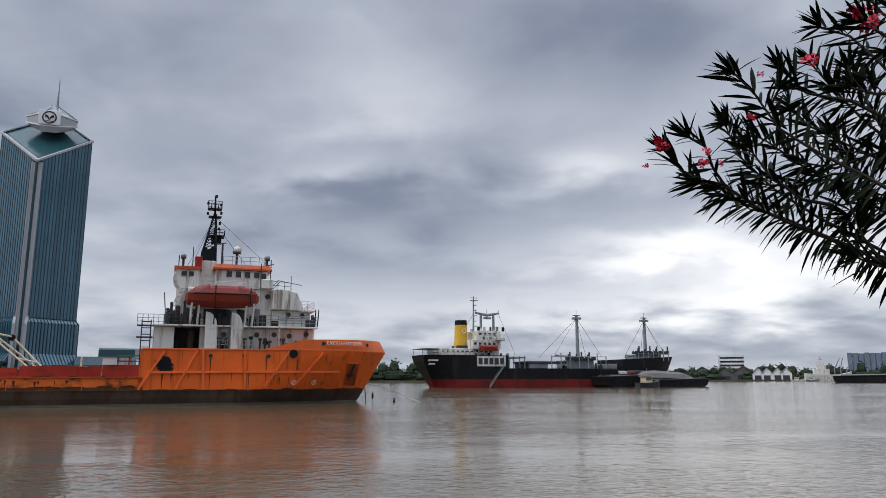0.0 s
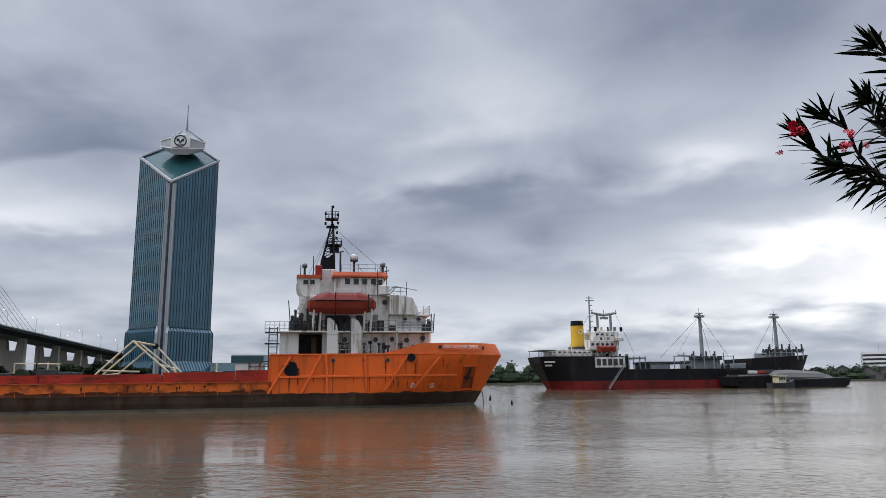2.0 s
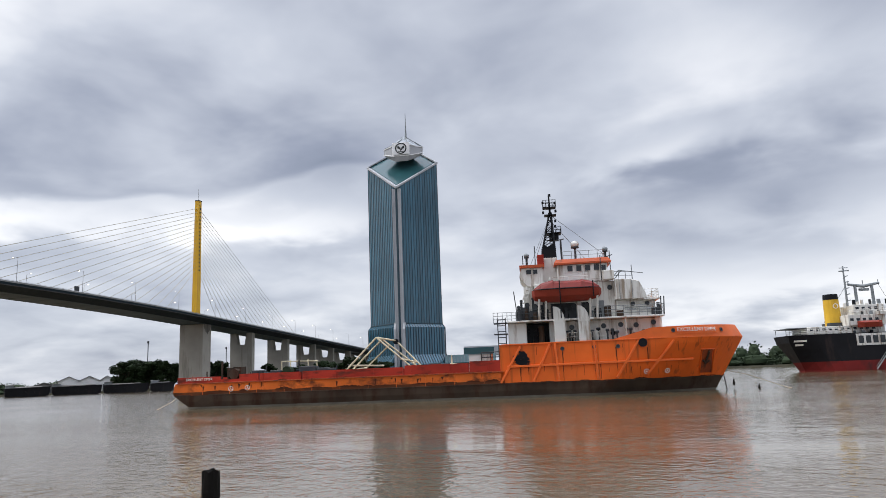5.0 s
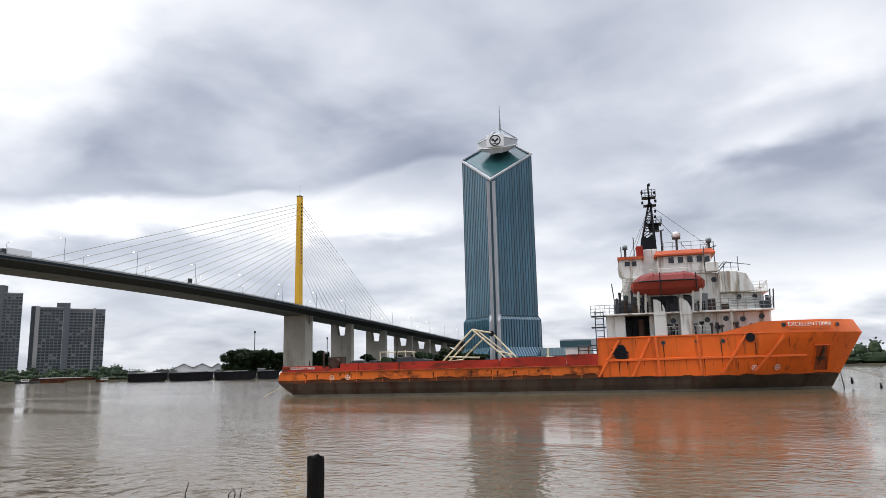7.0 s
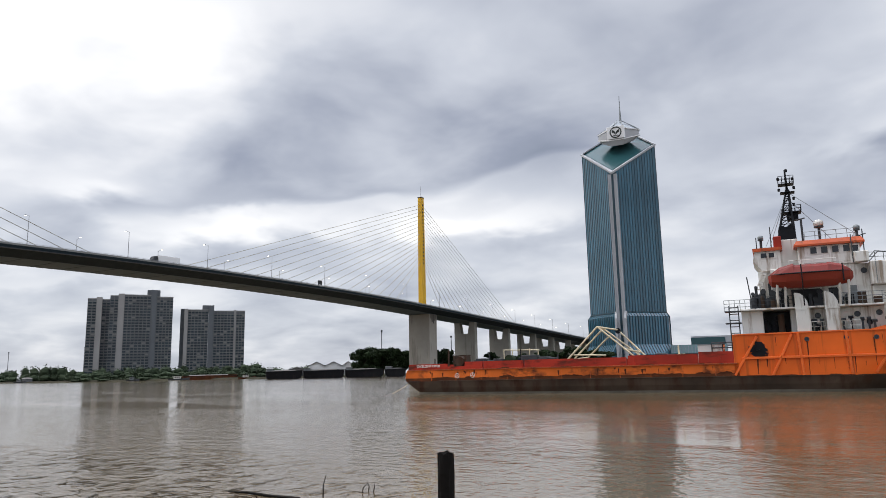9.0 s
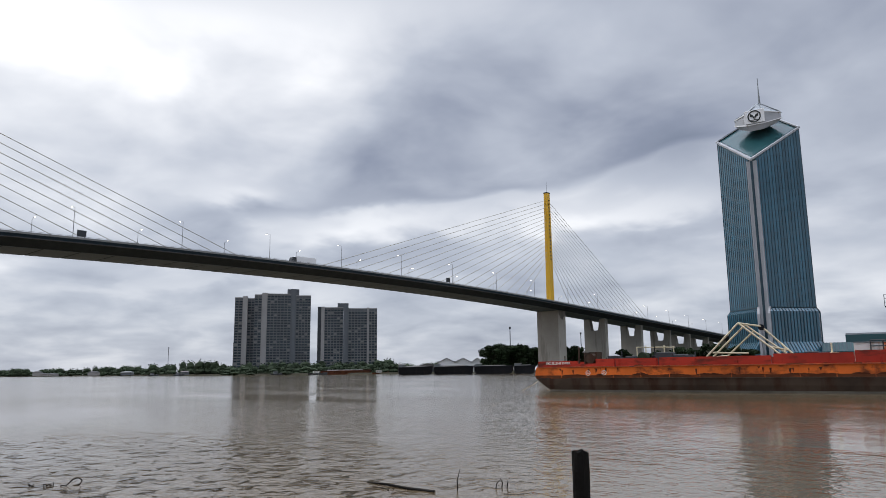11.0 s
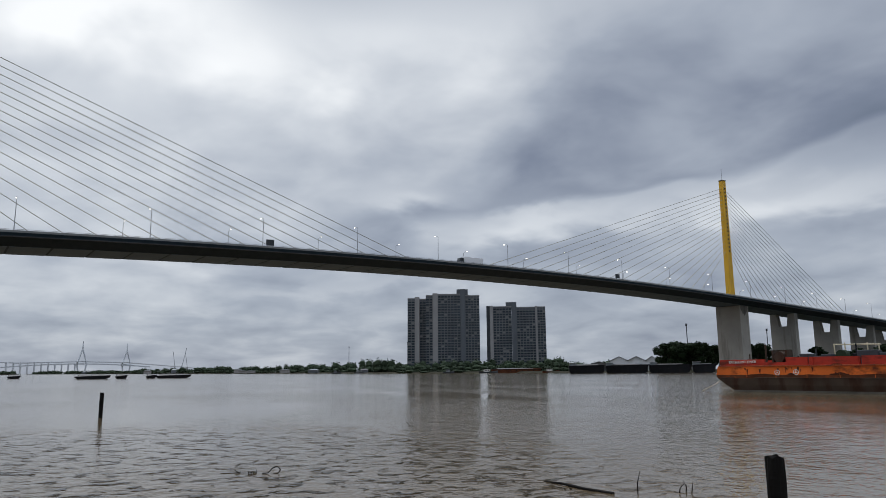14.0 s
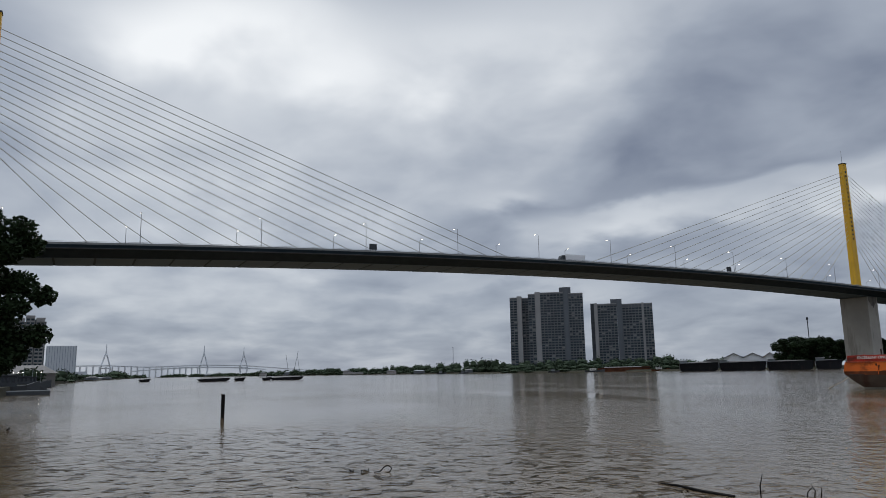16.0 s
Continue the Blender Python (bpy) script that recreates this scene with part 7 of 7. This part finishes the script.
w = lambda p, z=0.0: (p[0], p[1], z)
driftwood("drift_log", [w((-14.42, 8.03)), w((-13.83, 8.14), 0.03), w((-13.07, 8.22), 0.02), w((-12.45, 8.47), 0.0)], [0.012, 0.025, 0.035, 0.04], "long dark branch floating near the bank")
p0 = (-12.29, 8.92)
driftwood("reed_stalk", [w(p0, -0.1), w(p0, 0.2), (p0[0] + 0.03, p0[1] + 0.05, 0.42)], [0.014, 0.012, 0.006], "thin upright reed stalk at the water's edge")
for k, px_ in enumerate(((-12.07, 9.88), (-11.94, 9.91), (-12.02, 9.68))):
    driftwood("reed_tuft", [w(px_, -0.1), (px_[0] + 0.05, px_[1], 0.1), (px_[0] + 0.12 * (k - 1), px_[1] + 0.06, 0.2)], [0.012, 0.01, 0.004], "short dark weed tuft at the water's edge")
a, b, c = (-18.92, 1.97), (-18.31, 2.42), (-18.16, 2.81)
side = Vector((c[1], -c[0], 0)).normalized()
loop = [(c[0] + side.x * u, c[1] + side.y * u, z) for u, z in ((-0.30, 0.01), (-0.16, 0.02), (-0.06, 0.13), (0.05, 0.16), (0.13, 0.09), (0.08, 0.01), (-0.05, 0.0))]
driftwood("drift_branch", loop, [0.010, 0.013, 0.014, 0.013, 0.012, 0.012, 0.007], "twisted dark branch loop drifting on the river")
rng = random.Random(9)
for k in range(8):
    t = rng.random()
    q = (a[0] + (b[0] - a[0]) * t + rng.uniform(-0.15, 0.15), a[1] + (b[1] - a[1]) * t + rng.uniform(-0.2, 0.2))
    driftwood("drift_twig", [w(q, 0.0), (q[0] + rng.uniform(-0.2, 0.2), q[1] + rng.uniform(-0.1, 0.1), rng.uniform(0.015, 0.06))], [0.012, 0.006], "small dark twig adrift")
q = (-39.40, -12.40)
driftwood("floating_weed", [w(q, 0.0), (q[0] + 0.3, q[1] + 0.2, 0.12), (q[0] + 0.7, q[1] + 0.3, 0.05)], [0.03, 0.04, 0.02], "clump of dark weed adrift")

# ---- oleander that hangs into view from the bank ----
oleander = thing("oleander_shrub", "oleander shrub with narrow dark leaves and red flowers", "shrub")
STEMS = [
    [(1.53, 2.50, 2.71), (1.40, 2.58, 2.83), (1.21, 2.68, 2.96), (1.07, 2.74, 3.04), (0.93, 2.80, 3.14), (0.85, 2.83, 3.26)],
    [(1.48, 2.53, 2.80), (1.31, 2.63, 2.95), (1.19, 2.69, 3.07), (1.09, 2.73, 3.21), (1.06, 2.75, 3.33)],
    [(1.55, 2.48, 2.96), (1.45, 2.55, 3.07), (1.33, 2.62, 3.18), (1.22, 2.67, 3.29), (1.16, 2.71, 3.44), (1.10, 2.73, 3.53)],
    [(1.56, 2.48, 3.12), (1.46, 2.54, 3.26), (1.39, 2.58, 3.39), (1.33, 2.62, 3.52)],
    [(1.58, 2.46, 3.31), (1.51, 2.51, 3.47), (1.44, 2.55, 3.59), (1.37, 2.60, 3.65)],
    [(1.59, 2.46, 3.44), (1.54, 2.49, 3.55), (1.48, 2.53, 3.63)],
    [(1.54, 2.49, 2.87), (1.40, 2.58, 3.04), (1.29, 2.64, 3.13), (1.18, 2.69, 3.25), (1.07, 2.74, 3.34)],
    [(1.39, 2.59, 2.84), (1.27, 2.65, 2.91), (1.16, 2.71, 2.99), (1.05, 2.75, 3.09), (0.97, 2.79, 3.12)],
    [(1.57, 2.47, 3.20), (1.43, 2.56, 3.35), (1.31, 2.63, 3.41), (1.25, 2.66, 3.51)],
    [(1.55, 2.48, 3.02), (1.49, 2.52, 3.12), (1.41, 2.57, 3.19), (1.30, 2.63, 3.29), (1.26, 2.66, 3.38)],
    [(1.49, 2.52, 2.74), (1.45, 2.55, 2.80), (1.42, 2.57, 2.87), (1.39, 2.58, 3.00)],
    [(1.56, 2.48, 3.06), (1.51, 2.51, 3.19), (1.47, 2.53, 3.31), (1.43, 2.56, 3.47)],
    [(1.54, 2.49, 2.83), (1.49, 2.52, 2.93), (1.42, 2.56, 3.11), (1.37, 2.60, 3.24)],
    [(1.53, 2.50, 2.75), (1.49, 2.52, 2.75), (1.44, 2.55, 2.77), (1.40, 2.58, 2.80)],
    [(1.45, 2.55, 3.08), (1.36, 2.60, 3.10), (1.25, 2.66, 3.07), (1.16, 2.70, 3.09)], [(1.53, 2.49, 3.15), (1.46, 2.54, 3.15), (1.37, 2.60, 3.12), (1.29, 2.64, 3.15)], [(1.55, 2.48, 3.35), (1.49, 2.52, 3.36), (1.43, 2.56, 3.40)],
    [(1.55, 2.48, 3.50), (1.49, 2.52, 3.49), (1.45, 2.55, 3.44)], [(1.35, 2.61, 2.99), (1.27, 2.65, 3.02), (1.18, 2.69, 3.12), (1.13, 2.72, 3.23)], [(1.07, 2.74, 3.04), (1.01, 2.77, 3.17), (0.99, 2.78, 3.26), (0.94, 2.80, 3.30)], [(1.52, 2.50, 3.00), (1.46, 2.54, 2.99), (1.39, 2.59, 2.95)],
    [(1.22, 2.67, 3.29), (1.20, 2.68, 3.38), (1.23, 2.67, 3.44)], [(1.57, 2.47, 3.59), (1.53, 2.50, 3.65), (1.50, 2.51, 3.71)], [(1.59, 2.45, 3.51), (1.57, 2.47, 3.61), (1.56, 2.48, 3.69)],
]
rng = random.Random(21)
# each stem lies at its own depth and runs back to the shrub's foot on the bank
FOOT = polar(-44, 4.0, 0.75)
EYE0 = Vector((0, ARM, EYE))
leaves = []
stems_bm = []
for n, pts in enumerate(STEMS):
    k = 1 + 0.11 * math.sin(2.3 * n)
    line = [EYE0 + (Vector(p) - EYE0) * k for p in pts]
    bm = bmesh.new()
    for i, (p, q) in enumerate(zip(line, line[1:])):
        f0, f1 = 1 - i / len(line), 1 - (i + 1) / len(line)
        tube(bm, p, q, 0.0022 + 0.0045 * f0, 0.0022 + 0.0045 * f1, 6)
    if n in (0, 2, 3, 4, 6, 12):        # the main limbs rise from the foot, outside the turn of the camera
        root = line[0].lerp(FOOT, 0.5) + Vector((0.45, -0.1, -0.1))
        tube(bm, FOOT + Vector((0.03 * n - 0.2, 0.02 * n, 0)), root, 0.02, 0.014, 6)
        tube(bm, root, line[0], 0.014, 0.007, 6)
    part("stem", bm, "twig", oleander)
    total = sum((q - p).length for p, q in zip(line, line[1:]))
    done = 0.0
    for p, q in zip(line, line[1:]):
        d = (q - p).normalized()
        m = int((q - p).length / 0.019)
        for j in range(m):
            t = done + (q - p).length * j / m
            near_tip = t / total
            spot = p.lerp(q, j / m)
            for w_ in range(3):
                if rng.random() < 0.27:
                    continue
                turn = rng.uniform(0, 6.28)
                side = d.orthogonal().normalized()
                side.rotate(Matrix.Rotation(turn, 3, d))
                way = (side * (1.0 - 0.35 * near_tip) + d * (0.25 + 0.7 * near_tip) + Vector((0, 0, -0.85 * (1 - near_tip) + 0.12))).normalized()
                leaves.append((spot, way, rng.uniform(0.09, 0.15), rng.uniform(-1, 1)))
        done += (q - p).length
    tip, d = line[-1], (line[-1] - line[-2]).normalized()
    for w_ in range(18):
        way = (d + Vector((rng.gauss(0, 0.55), rng.gauss(0, 0.55), rng.gauss(0.1, 0.5)))).normalized()
        leaves.append((tip, way, rng.uniform(0.06, 0.11), rng.uniform(-1, 1)))


def leaf_points(length, half):
    pts = []
    for t, wd in ((0, 0.12), (0.2, 0.7), (0.5, 1.0), (0.8, 0.6), (1.0, 0.04)):
        droop = -0.12 * length * t * t
        pts.append([(-half * wd, length * t, droop + half * wd * 0.35), (0, length * t, droop), (half * wd, length * t, droop + half * wd * 0.35)])
    return pts


def leaf_into(verts, faces, m, length):
    base = len(verts)
    for row in leaf_points(length, 0.0062 + 0.02 * (length - 0.06)):
        verts.extend(tuple(m @ Vector(c)) for c in row)
    for i in range(4):
        for j in range(2):
            a_ = base + 3 * i + j
            faces.append((a_, a_ + 1, a_ + 4, a_ + 3))


def leaf_pose(spot, way, roll):
    quat = way.to_track_quat("Y", "Z")
    return Matrix.LocRotScale(spot, quat, None) @ Matrix.Rotation(roll, 4, "Y")


v0, f0 = [], []
leaf_into(v0, f0, Matrix.Identity(4), 0.11)
leaf_mesh = bpy.data.meshes.new("leaf")
leaf_mesh.from_pydata(v0, [], f0)
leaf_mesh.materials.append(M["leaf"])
leaves.sort(key=lambda r: r[0].x)
for spot, way, length, roll in leaves[:300]:
    o = new("leaf", leaf_mesh)
    o.parent = oleander
    o.matrix_basis = leaf_pose(spot, way, roll) @ Matrix.Scale(length / 0.11, 4)
verts, faces = [], []
for spot, way, length, roll in leaves[300:]:
    leaf_into(verts, faces, leaf_pose(spot, way, roll), length)
me = bpy.data.meshes.new("foliage")
me.from_pydata(verts, [], faces)
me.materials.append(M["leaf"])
fol = new("foliage", me)
fol.parent = oleander
tagged(fol, kind="stuff")


def flower(p, size, seed, count):
    r = random.Random(seed)
    bm = bmesh.new()
    for _ in range(count):
        c = Vector(p) + Vector((r.uniform(-1, 1), r.uniform(-1, 1), r.uniform(-1, 1))) * size * 0.6
        ax = Vector((r.gauss(0, 1), -1.2, r.gauss(0, 1))).normalized()
        turn = ax.to_track_quat("Z", "Y")
        for i in range(5):
            a0 = 2 * math.pi * i / 5
            q = [turn @ Vector((rr * math.cos(a0 + da), rr * math.sin(a0 + da), zz)) for rr, da, zz in ((0.1, 0, 0), (0.8, -0.5, 0.2), (1.0, 0, 0.32), (0.8, 0.5, 0.2))]
            bm.faces.new([bm.verts.new(c + x * size * 0.55) for x in q])
    return part("flower", bm, "petal", oleander, "red oleander blossom")


for n, (p, size, count) in enumerate((((0.84, 2.83, 3.29), 0.028, 5), ((0.78, 2.85, 3.20), 0.012, 2), ((0.99, 2.77, 3.24), 0.018, 3), ((0.98, 2.78, 3.19), 0.018, 3), ((1.14, 2.71, 3.35), 0.020, 3), ((1.17, 2.70, 3.51), 0.018, 2), ((1.33, 2.62, 3.53), 0.028, 3), ((1.47, 2.54, 3.66), 0.032, 4), ((1.50, 2.51, 3.63), 0.032, 4), ((1.04, 2.76, 3.19), 0.010, 1))):
    flower(EYE0 + (Vector(p) - EYE0) * 0.9, size * 1.15, n, count + 2)
